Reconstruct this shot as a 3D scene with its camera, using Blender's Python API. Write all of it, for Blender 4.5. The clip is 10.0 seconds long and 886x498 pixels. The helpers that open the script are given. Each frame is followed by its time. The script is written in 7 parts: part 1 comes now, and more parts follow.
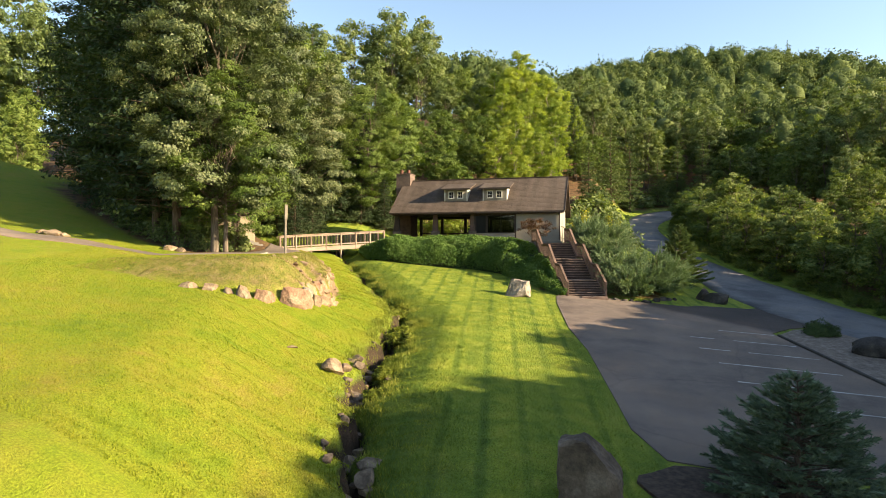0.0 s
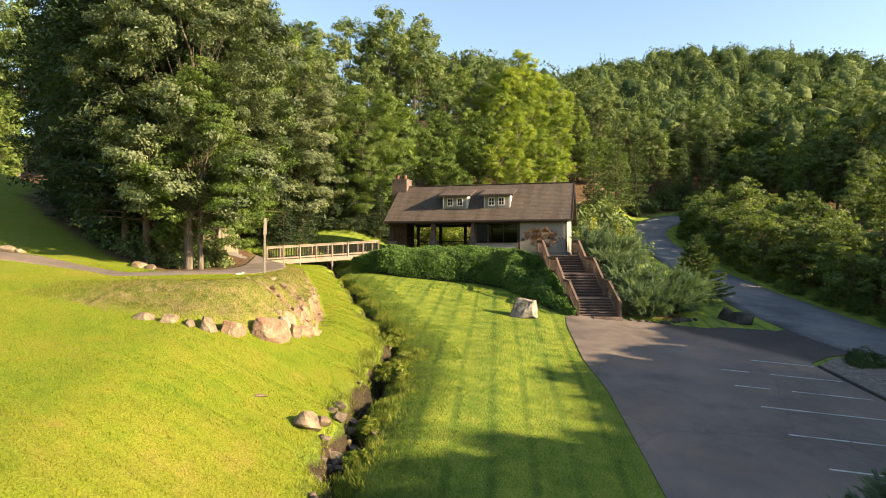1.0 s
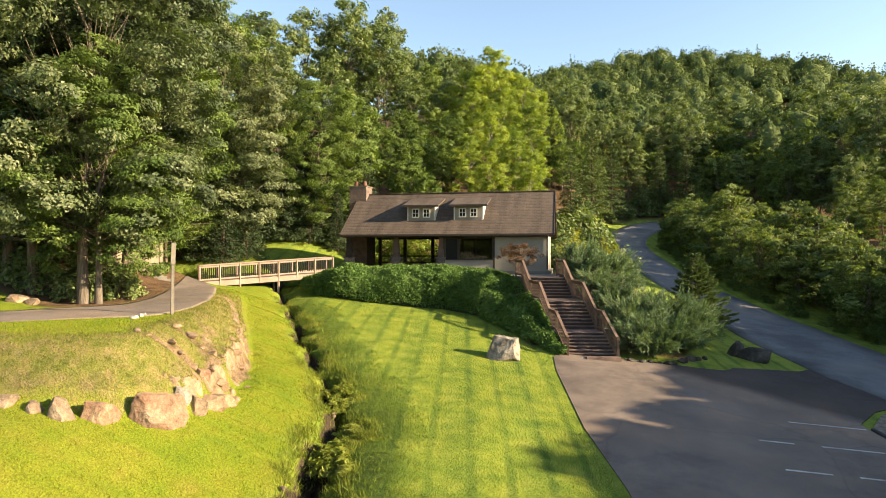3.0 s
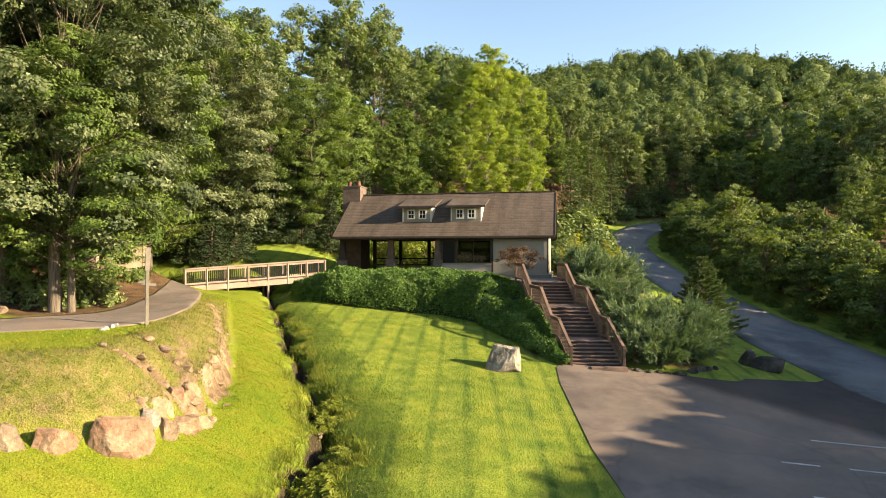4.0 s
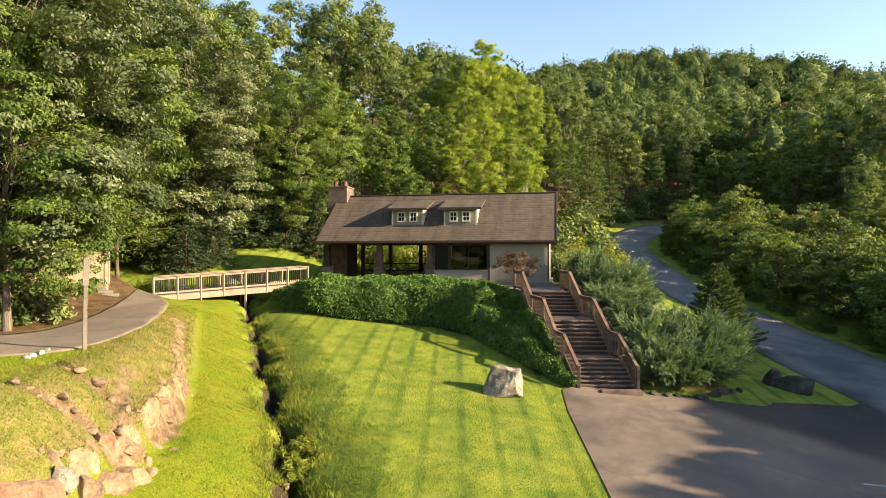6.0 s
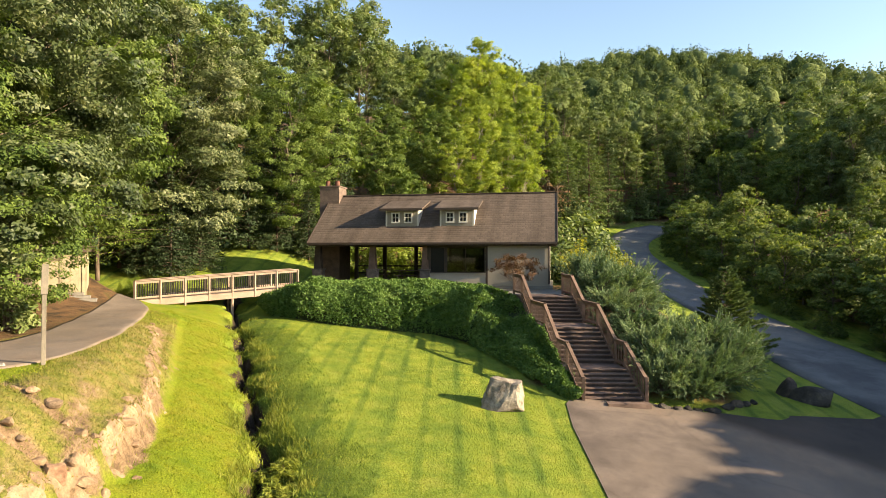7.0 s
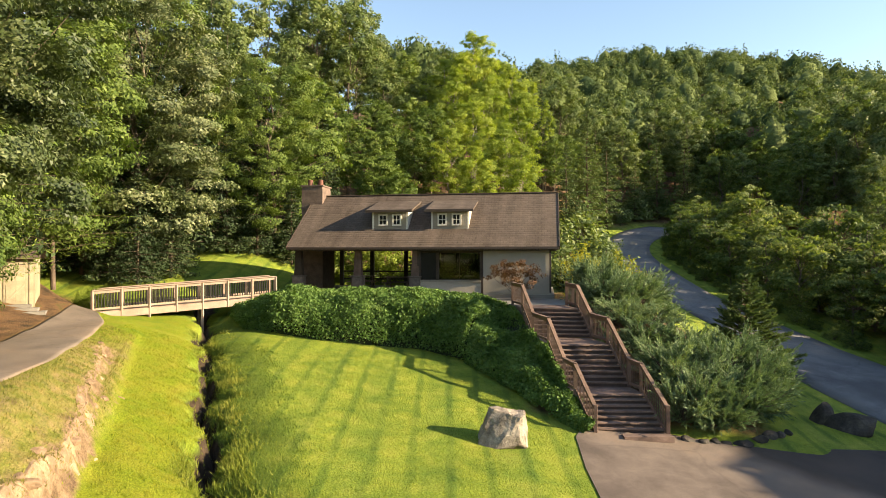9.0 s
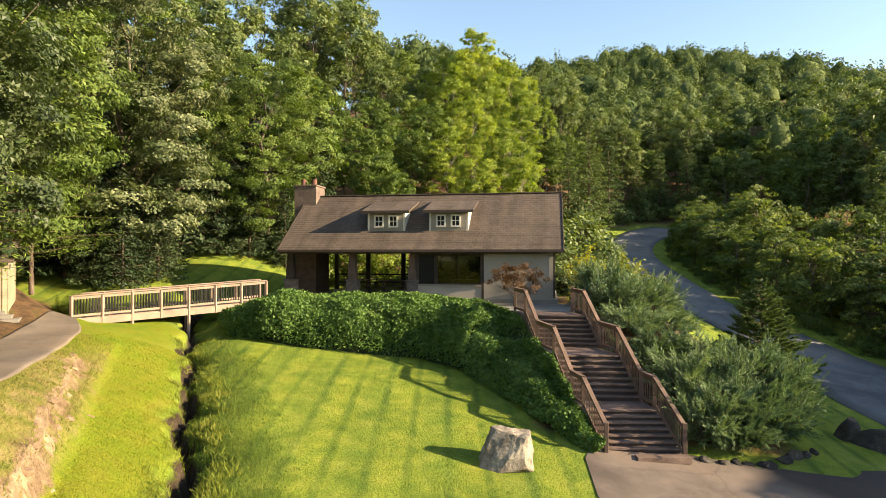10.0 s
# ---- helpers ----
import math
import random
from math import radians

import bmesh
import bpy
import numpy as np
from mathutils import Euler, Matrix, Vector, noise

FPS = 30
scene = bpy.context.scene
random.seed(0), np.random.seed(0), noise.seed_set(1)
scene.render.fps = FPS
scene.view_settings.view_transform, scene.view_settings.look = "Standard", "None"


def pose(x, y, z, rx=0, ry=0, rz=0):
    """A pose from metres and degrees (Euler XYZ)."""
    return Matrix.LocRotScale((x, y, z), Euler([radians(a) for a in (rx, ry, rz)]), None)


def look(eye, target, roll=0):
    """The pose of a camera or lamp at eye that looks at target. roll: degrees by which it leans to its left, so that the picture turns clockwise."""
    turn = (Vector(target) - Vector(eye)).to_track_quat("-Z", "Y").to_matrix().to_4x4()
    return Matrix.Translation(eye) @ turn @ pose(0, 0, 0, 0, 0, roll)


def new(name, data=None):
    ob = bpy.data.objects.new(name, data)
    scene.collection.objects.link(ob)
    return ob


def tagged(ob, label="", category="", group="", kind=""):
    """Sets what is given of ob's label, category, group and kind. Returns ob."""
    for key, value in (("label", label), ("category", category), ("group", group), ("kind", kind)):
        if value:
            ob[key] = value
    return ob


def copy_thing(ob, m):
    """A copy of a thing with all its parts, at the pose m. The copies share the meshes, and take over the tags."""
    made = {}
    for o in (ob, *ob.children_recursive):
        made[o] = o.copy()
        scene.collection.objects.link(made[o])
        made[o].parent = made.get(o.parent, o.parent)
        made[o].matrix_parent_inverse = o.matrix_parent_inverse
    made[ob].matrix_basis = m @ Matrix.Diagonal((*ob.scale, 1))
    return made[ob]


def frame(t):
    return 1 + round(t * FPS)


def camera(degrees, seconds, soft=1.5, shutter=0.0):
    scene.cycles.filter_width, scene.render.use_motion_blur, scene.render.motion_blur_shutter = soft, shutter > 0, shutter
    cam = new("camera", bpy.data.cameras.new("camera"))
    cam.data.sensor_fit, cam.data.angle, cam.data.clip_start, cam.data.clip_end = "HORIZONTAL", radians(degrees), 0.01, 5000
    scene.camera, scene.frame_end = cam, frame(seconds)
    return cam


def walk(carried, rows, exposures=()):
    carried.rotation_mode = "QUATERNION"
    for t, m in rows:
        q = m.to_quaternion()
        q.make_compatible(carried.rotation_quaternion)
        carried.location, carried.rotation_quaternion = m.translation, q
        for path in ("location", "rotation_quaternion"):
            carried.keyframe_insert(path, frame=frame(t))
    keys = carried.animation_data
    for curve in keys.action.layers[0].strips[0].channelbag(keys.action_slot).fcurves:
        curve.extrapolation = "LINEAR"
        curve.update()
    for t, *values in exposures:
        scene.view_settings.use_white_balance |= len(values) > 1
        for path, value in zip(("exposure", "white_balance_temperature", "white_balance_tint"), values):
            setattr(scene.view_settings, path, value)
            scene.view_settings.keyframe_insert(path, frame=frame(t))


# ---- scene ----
cam = camera(71.1, 10.0, soft=0.8)
METRES, EYE, TILT, LEAN, TURN = 20.0, 2.92, 12.0, -0.7, 14.4
ROWS = [
    (0.0, 0.0, 0.0, 0.0, -0.14, -11.73, 0.67),
    (0.5, 0.0025, 0.0865, 0.0045, -0.17, -11.71, 0.68),
    (1.0, 0.004, 0.1719, 0.007, -0.21, -11.71, 0.68),
    (1.5, 0.0057, 0.2556, 0.0096, -0.34, -11.7, 0.66),
    (2.0, 0.0086, 0.3362, 0.0097, -1.05, -11.69, 0.51),
    (2.5, 0.0126, 0.4145, 0.0065, -2.58, -11.66, 0.18),
    (4.0, 0.0221, 0.5507, -0.005, -3.41, -11.63, 0.03),
    (4.5, 0.0245, 0.5869, -0.0086, -3.55, -11.62, -0.0),
    (5.0, 0.0275, 0.6254, -0.0126, -3.71, -11.6, -0.03),
    (5.5, 0.0304, 0.6607, -0.0161, -3.86, -11.59, -0.07),
    (7.0, 0.0408, 0.7724, -0.0299, -4.31, -11.56, -0.17),
    (7.5, 0.0447, 0.8073, -0.0344, -4.47, -11.57, -0.2),
    (8.0, 0.0482, 0.8454, -0.0385, -4.64, -11.57, -0.24),
    (8.5, 0.0518, 0.881, -0.0422, -4.79, -11.57, -0.26),
    (9.0, 0.0558, 0.9199, -0.0458, -4.94, -11.57, -0.3),
    (9.5, 0.0593, 0.9559, -0.049, -5.02, -11.58, -0.32),
    (10.0, 0.0638, 0.994, -0.0537, -5.01, -11.58, -0.32),
]
walk(cam, [(t, pose(0, 0, EYE, TILT, LEAN, TURN) @ pose(METRES * x, METRES * y, METRES * z, 90 + pitch, roll, yaw)) for t, x, y, z, yaw, pitch, roll in ROWS], [(0.0, 1.82, 7150, 9.5), (10.0, 1.82, 7150, 9.5)])

# ---- world, sun, exposure ----
SUN_EL, SUN_AZ = 20.5, 95.0            # degrees; azimuth clockwise from +y
world = bpy.data.worlds.new("sky")
scene.world = world
world.use_nodes = True
wn = world.node_tree.nodes
wl = world.node_tree.links
sky = wn.new("ShaderNodeTexSky")
sky.sky_type = "NISHITA"
sky.sun_disc = False
sky.sun_elevation, sky.sun_rotation = radians(SUN_EL), radians(SUN_AZ)
sky.air_density, sky.dust_density, sky.ozone_density = 1.0, 0.5, 1.3
wl.new(sky.outputs[0], wn["Background"].inputs[0])
wn["Background"].inputs[1].default_value = 0.096
sun = new("sun", bpy.data.lights.new("sun", "SUN"))
sun.data.energy, sun.data.angle, sun.data.color = 5.0, radians(0.6), (1.0, 0.84, 0.60)
sd = Vector((math.sin(radians(SUN_AZ)) * math.cos(radians(SUN_EL)), math.cos(radians(SUN_AZ)) * math.cos(radians(SUN_EL)), math.sin(radians(SUN_EL))))
sun.matrix_basis = look(sd * 60, (0, 0, 0))

# ---- materials ----
def material(name, rough=0.8, metallic=0.0, spec=0.3):
    m = bpy.data.materials.new(name)
    m.use_nodes = True
    b = m.node_tree.nodes["Principled BSDF"]
    b.inputs["Roughness"].default_value = rough
    b.inputs["Metallic"].default_value = metallic
    b.inputs["Specular IOR Level"].default_value = spec
    return m, m.node_tree.nodes, m.node_tree.links, b


def ramp(n, stops):
    r = n.new("ShaderNodeValToRGB")
    els = r.color_ramp.elements
    while len(els) < len(stops):
        els.new(0.5)
    for e, (p, c) in zip(els, stops):
        e.position, e.color = p, (*c, 1)
    return r


def mix(n, l, fac, a, b, kind="MIX"):
    m = n.new("ShaderNodeMix")
    m.data_type, m.blend_type = "RGBA", kind
    for sock, v in ((m.inputs[0], fac), (m.inputs[6], a), (m.inputs[7], b)):
        if isinstance(v, (int, float)):
            sock.default_value = v
        elif isinstance(v, tuple):
            sock.default_value = (*v, 1)
        else:
            l.new(v, sock)
    return m.outputs[2]


def math_node(n, l, op, a, b=0.0):
    m = n.new("ShaderNodeMath")
    m.operation = op
    for sock, v in ((m.inputs[0], a), (m.inputs[1], b)):
        if isinstance(v, (int, float)):
            sock.default_value = v
        else:
            l.new(v, sock)
    return m.outputs[0]


def noise_tex(n, l, scale, detail=4.0, coord=None, rough=0.55):
    t = n.new("ShaderNodeTexNoise")
    t.inputs["Scale"].default_value, t.inputs["Detail"].default_value, t.inputs["Roughness"].default_value = scale, detail, rough
    if coord is not None:
        l.new(coord, t.inputs["Vector"])
    return t


def bump(n, l, b, height, strength=0.3, dist=0.02):
    k = n.new("ShaderNodeBump")
    k.inputs["Strength"].default_value, k.inputs["Distance"].default_value = strength, dist
    l.new(height, k.inputs["Height"])
    l.new(k.outputs[0], b.inputs["Normal"])


def plain(name, colour, rough=0.8, vary=0.25, scale=3.0, fine=40.0, bump_s=0.2, dist=0.01, metallic=0.0, spec=0.3):
    """A surface with stains at a large scale and grain at a small one."""
    m, n, l, b = material(name, rough, metallic, spec)
    co = n.new("ShaderNodeTexCoord").outputs["Object"]
    big, small = noise_tex(n, l, scale, 4, co), noise_tex(n, l, fine, 3, co)
    dark = tuple(c * (1 - vary) for c in colour)
    light = tuple(min(1, c * (1 + vary)) for c in colour)
    r = ramp(n, [(0.3, dark), (0.7, light)])
    l.new(big.outputs[0], r.inputs[0])
    r2 = ramp(n, [(0.25, (0.75,) * 3), (0.75, (1.15,) * 3)])
    l.new(small.outputs[0], r2.inputs[0])
    oi = n.new("ShaderNodeObjectInfo")
    r3 = ramp(n, [(0, (0.88,) * 3), (1, (1.1,) * 3)])
    l.new(oi.outputs["Random"], r3.inputs[0])
    c = mix(n, l, 1.0, r.outputs[0], r2.outputs[0], "MULTIPLY")
    c = mix(n, l, 1.0, c, r3.outputs[0], "MULTIPLY")
    l.new(c, b.inputs["Base Color"])
    if bump_s:
        bump(n, l, b, small.outputs[0], bump_s, dist)
    return m


def foliage(name, dark, mid, light, trans=0.33, clump=0.35, rough=0.55, relief=0.0, spec=0.18):
    """Leaves: colour varies leaf by leaf, clump by clump and tree by tree; some light passes through them."""
    m, n, l, b = material(name, rough, 0, spec)
    g = n.new("ShaderNodeNewGeometry")
    co = n.new("ShaderNodeTexCoord").outputs["Object"]
    r = ramp(n, [(0.0, dark), (0.5, mid), (1.0, light)])
    big = noise_tex(n, l, clump, 2, co)
    oi = n.new("ShaderNodeObjectInfo")
    v = math_node(n, l, "MULTIPLY", g.outputs["Random Per Island"], 0.45)
    v2 = math_node(n, l, "MULTIPLY", math_node(n, l, "SUBTRACT", big.outputs[0], 0.3), 0.95)
    v3 = math_node(n, l, "MULTIPLY", math_node(n, l, "SUBTRACT", oi.outputs["Random"], 0.5), 0.3)
    l.new(math_node(n, l, "ADD", math_node(n, l, "ADD", v, v2), v3), r.inputs[0])
    l.new(r.outputs[0], b.inputs["Base Color"])
    if relief:
        bump(n, l, b, noise_tex(n, l, 1.1, 4, co, 0.7).outputs[0], 1.0, relief)
    tr = n.new("ShaderNodeBsdfTranslucent")
    l.new(mix(n, l, 1.0, r.outputs[0], (1.15, 1.2, 0.55), "MULTIPLY"), tr.inputs[0])
    mx = n.new("ShaderNodeMixShader")
    mx.inputs[0].default_value = trans
    l.new(b.outputs[0], mx.inputs[1])
    l.new(tr.outputs[0], mx.inputs[2])
    l.new(mx.outputs[0], n["Material Output"].inputs[0])
    return m


def mown(n, l, pos, sep, mid):
    """Lawn green in mowing strips: narrow darker wheel lines and broad bands."""
    u = math_node(n, l, "ADD", sep.outputs[0], math_node(n, l, "MULTIPLY", sep.outputs[1], 0.165))
    u = math_node(n, l, "ADD", u, math_node(n, l, "MULTIPLY", mid.outputs[0], 0.22))
    s1 = math_node(n, l, "ADD", math_node(n, l, "MULTIPLY", math_node(n, l, "SINE", math_node(n, l, "MULTIPLY", u, 2 * math.pi / 1.06)), 0.5), 0.5)
    s2 = math_node(n, l, "ADD", math_node(n, l, "MULTIPLY", math_node(n, l, "SINE", math_node(n, l, "MULTIPLY", u, math.pi / 1.06)), 0.5), 0.5)
    green = ramp(n, [(0.28, (0.125, 0.185, 0.024)), (0.52, (0.195, 0.243, 0.032)), (0.75, (0.27, 0.29, 0.05))])
    l.new(mid.outputs[0], green.inputs[0])
    lines = ramp(n, [(0.0, (0.56, 0.66, 0.7)), (0.10, (0.72, 0.80, 0.85)), (0.22, (1.0,) * 3)])
    l.new(s1, lines.inputs[0])
    bands = ramp(n, [(0.3, (0.88, 0.92, 0.95)), (0.7, (1.08, 1.05, 1.0))])
    l.new(s2, bands.inputs[0])
    patch = noise_tex(n, l, 0.5, 2, pos)
    pr = ramp(n, [(0.42, (0,) * 3), (0.6, (1,) * 3)])
    l.new(patch.outputs[0], pr.inputs[0])
    both = mix(n, l, 1.0, lines.outputs[0], bands.outputs[0], "MULTIPLY")
    both = mix(n, l, math_node(n, l, "ADD", math_node(n, l, "MULTIPLY", pr.outputs[0], 0.55), 0.45), (1.0, 1.0, 1.0), both)
    return mix(n, l, 1.0, green.outputs[0], both, "MULTIPLY")


def hill_turf(n, l, big, mid):
    r = ramp(n, [(0.34, (0.108, 0.17, 0.013)), (0.46, (0.172, 0.213, 0.015)), (0.57, (0.213, 0.218, 0.022)), (0.68, (0.265, 0.205, 0.045))])
    l.new(mix(n, l, 0.5, big.outputs["Color"], mid.outputs["Color"]), r.inputs[0])
    return r


def bank_turf(n, l, pos):
    """Thin rough grass with straw and bare earth showing between."""
    r = ramp(n, [(0.30, (0.10, 0.118, 0.020)), (0.46, (0.175, 0.175, 0.036)), (0.60, (0.24, 0.20, 0.066)), (0.74, (0.30, 0.205, 0.10))])
    l.new(noise_tex(n, l, 2.6, 6, pos, 0.68).outputs[0], r.inputs[0])
    return r


def blade_material(name, kind):
    m, n, l, b = material(name, 0.7, 0, 0.15)
    pos = n.new("ShaderNodeNewGeometry")
    sep = n.new("ShaderNodeSeparateXYZ")
    l.new(pos.outputs["Position"], sep.inputs[0])
    p = pos.outputs["Position"]
    big, mid = noise_tex(n, l, 0.22, 4, p), noise_tex(n, l, 1.4, 4, p)
    if kind == "hill":
        c = hill_turf(n, l, big, mid).outputs[0]
    elif kind == "bank":
        c = bank_turf(n, l, p).outputs[0]
    else:
        c = mown(n, l, p, sep, mid)
    if kind == "rank":
        c = mix(n, l, 0.75, c, (0.085, 0.135, 0.024))
    r = ramp(n, [(0, (0.68, 0.74, 0.66)), (0.6, (1.04, 1.05, 1.0)), (1, (1.34, 1.22, 1.1))])
    l.new(pos.outputs["Random Per Island"], r.inputs[0])
    c = mix(n, l, 1.0, c, r.outputs[0], "MULTIPLY")
    l.new(c, b.inputs["Base Color"])
    tr = n.new("ShaderNodeBsdfTranslucent")
    l.new(c, tr.inputs[0])
    mx = n.new("ShaderNodeMixShader")
    mx.inputs[0].default_value = 0.35
    l.new(b.outputs[0], mx.inputs[1])
    l.new(tr.outputs[0], mx.inputs[2])
    l.new(mx.outputs[0], n["Material Output"].inputs[0])
    return m


def ground_material():
    m, n, l, b = material("turf", 0.9, 0, 0.15)
    pos = n.new("ShaderNodeNewGeometry").outputs["Position"]
    sep = n.new("ShaderNodeSeparateXYZ")
    l.new(pos, sep.inputs[0])
    zone = n.new("ShaderNodeAttribute")
    zone.attribute_name = "zone"
    zs = n.new("ShaderNodeSeparateColor")
    l.new(zone.outputs["Color"], zs.inputs[0])
    big, mid, fine = noise_tex(n, l, 0.22, 4, pos), noise_tex(n, l, 1.4, 4, pos), noise_tex(n, l, 22, 3, pos, 0.7)
    lawn = mown(n, l, pos, sep, mid)
    # drier hill turf
    hill_r = hill_turf(n, l, big, mid)
    lawn = mix(n, l, zs.outputs["Green"], lawn, hill_r.outputs[0])
    wear = n.new("ShaderNodeAttribute")
    wear.attribute_name = "wear"
    ws = n.new("ShaderNodeSeparateColor")
    l.new(wear.outputs["Color"], ws.inputs[0])
    lawn = mix(n, l, ws.outputs["Red"], lawn, bank_turf(n, l, pos).outputs[0])
    lawn = mix(n, l, math_node(n, l, "MULTIPLY", ws.outputs["Green"], math_node(n, l, "ADD", mid.outputs[0], 0.2)), lawn, (0.075, 0.118, 0.022))
    # leaf litter under the trees
    wood = ramp(n, [(0.3, (0.04, 0.03, 0.018)), (0.55, (0.15, 0.085, 0.044)), (0.8, (0.06, 0.08, 0.02))])
    l.new(mid.outputs[0], wood.inputs[0])
    c = mix(n, l, zs.outputs["Red"], lawn, wood.outputs[0])
    # bare earth and stones of the bank and the creek
    soil = ramp(n, [(0.3, (0.12, 0.078, 0.045)), (0.55, (0.25, 0.168, 0.10)), (0.75, (0.36, 0.255, 0.16))])
    l.new(noise_tex(n, l, 3.0, 5, pos).outputs[0], soil.inputs[0])
    edge = math_node(n, l, "MULTIPLY", zs.outputs["Blue"], math_node(n, l, "ADD", mid.outputs[0], 0.35))
    er = ramp(n, [(0.42, (0,) * 3), (0.58, (1,) * 3)])
    l.new(edge, er.inputs[0])
    c = mix(n, l, er.outputs[0], c, soil.outputs[0])
    # dark mud in the creek's cut
    mud = ramp(n, [(0.3, (0.022, 0.016, 0.011)), (0.7, (0.075, 0.052, 0.034))])
    l.new(mid.outputs[0], mud.inputs[0])
    mr = ramp(n, [(0.35, (0,) * 3), (0.55, (1,) * 3)])
    l.new(math_node(n, l, "MULTIPLY", zone.outputs["Alpha"], math_node(n, l, "ADD", mid.outputs[0], 0.45)), mr.inputs[0])
    c = mix(n, l, mr.outputs[0], c, mud.outputs[0])
    fr = ramp(n, [(0.25, (0.55,) * 3), (0.75, (1.38,) * 3)])
    l.new(fine.outputs[0], fr.inputs[0])
    c = mix(n, l, 1.0, c, fr.outputs[0], "MULTIPLY")
    l.new(c, b.inputs["Base Color"])
    bump(n, l, b, fine.outputs[0], 0.9, 0.08)
    return m


def asphalt_material(name, base, dark_band=False):
    m, n, l, b = material(name, 0.85, 0, 0.25)
    pos = n.new("ShaderNodeNewGeometry").outputs["Position"]
    big, fine = noise_tex(n, l, 0.35, 5, pos), noise_tex(n, l, 90, 2, pos)
    r = ramp(n, [(0.3, tuple(c * 0.78 for c in base)), (0.7, tuple(c * 1.22 for c in base))])
    l.new(big.outputs[0], r.inputs[0])
    f = ramp(n, [(0.3, (0.75,) * 3), (0.7, (1.25,) * 3)])
    l.new(fine.outputs[0], f.inputs[0])
    c = mix(n, l, 1.0, r.outputs[0], f.outputs[0], "MULTIPLY")
    # tar-filled cracks
    vor = n.new("ShaderNodeTexVoronoi")
    vor.feature = "DISTANCE_TO_EDGE"
    vor.inputs["Scale"].default_value = 0.16
    warp = mix(n, l, 0.35, pos, noise_tex(n, l, 0.9, 3, pos).outputs["Color"], "LINEAR_LIGHT")
    l.new(warp, vor.inputs["Vector"])
    cr = ramp(n, [(0.0, (0.82,) * 3), (0.009, (1.0,) * 3)])
    l.new(vor.outputs["Distance"], cr.inputs[0])
    c = mix(n, l, 1.0, c, cr.outputs[0], "MULTIPLY")
    # worn brownish and oil-dark patches
    worn = noise_tex(n, l, 0.16, 7, warp, 0.68)
    wr = ramp(n, [(0.36, (0.58, 0.58, 0.60)), (0.47, (0.95, 0.95, 0.96)), (0.56, (1.12, 1.06, 1.0)), (0.68, (1.55, 1.34, 1.16))])
    l.new(worn.outputs[0], wr.inputs[0])
    c = mix(n, l, 1.0, c, wr.outputs[0], "MULTIPLY")
    if dark_band:
        # a darker band where the lot meets the road, fading unevenly into the lot
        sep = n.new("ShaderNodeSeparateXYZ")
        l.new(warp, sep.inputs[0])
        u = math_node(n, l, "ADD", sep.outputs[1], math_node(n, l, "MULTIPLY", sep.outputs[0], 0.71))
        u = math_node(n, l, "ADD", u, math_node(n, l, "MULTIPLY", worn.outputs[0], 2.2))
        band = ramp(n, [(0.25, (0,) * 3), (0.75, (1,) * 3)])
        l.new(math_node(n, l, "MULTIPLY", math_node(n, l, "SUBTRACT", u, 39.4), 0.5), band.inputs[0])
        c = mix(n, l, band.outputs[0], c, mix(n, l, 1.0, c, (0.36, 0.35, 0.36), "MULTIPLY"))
    l.new(c, b.inputs["Base Color"])
    bump(n, l, b, fine.outputs[0], 0.4, 0.01)
    return m


def rock_material(name, a, b_, c_, scale=1.6):
    m, n, l, b = material(name, 0.85, 0, 0.3)
    co = n.new("ShaderNodeTexCoord").outputs["Object"]
    big, fine = noise_tex(n, l, scale, 6, co, 0.6), noise_tex(n, l, 14, 5, co, 0.7)
    r = ramp(n, [(0.32, a), (0.52, b_), (0.7, c_)])
    l.new(big.outputs[0], r.inputs[0])
    f = ramp(n, [(0.25, (0.6,) * 3), (0.75, (1.25,) * 3)])
    l.new(fine.outputs[0], f.inputs[0])
    l.new(mix(n, l, 1.0, r.outputs[0], f.outputs[0], "MULTIPLY"), b.inputs["Base Color"])
    bump(n, l, b, fine.outputs[0], 0.7, 0.05)
    return m


def glass_material():
    m, n, l, b = material("window_glass", 0.03, 0, 0.5)
    b.inputs["Base Color"].default_value = (0.26, 0.28, 0.27, 1)
    b.inputs["Transmission Weight"].default_value = 1.0
    b.inputs["IOR"].default_value = 1.02
    gl = n.new("ShaderNodeBsdfGlossy")
    gl.inputs["Roughness"].default_value = 0.02
    mx = n.new("ShaderNodeMixShader")
    mx.inputs[0].default_value = 0.02
    l.new(b.outputs[0], mx.inputs[1])
    l.new(gl.outputs[0], mx.inputs[2])
    l.new(mx.outputs[0], n["Material Output"].inputs[0])
    return m


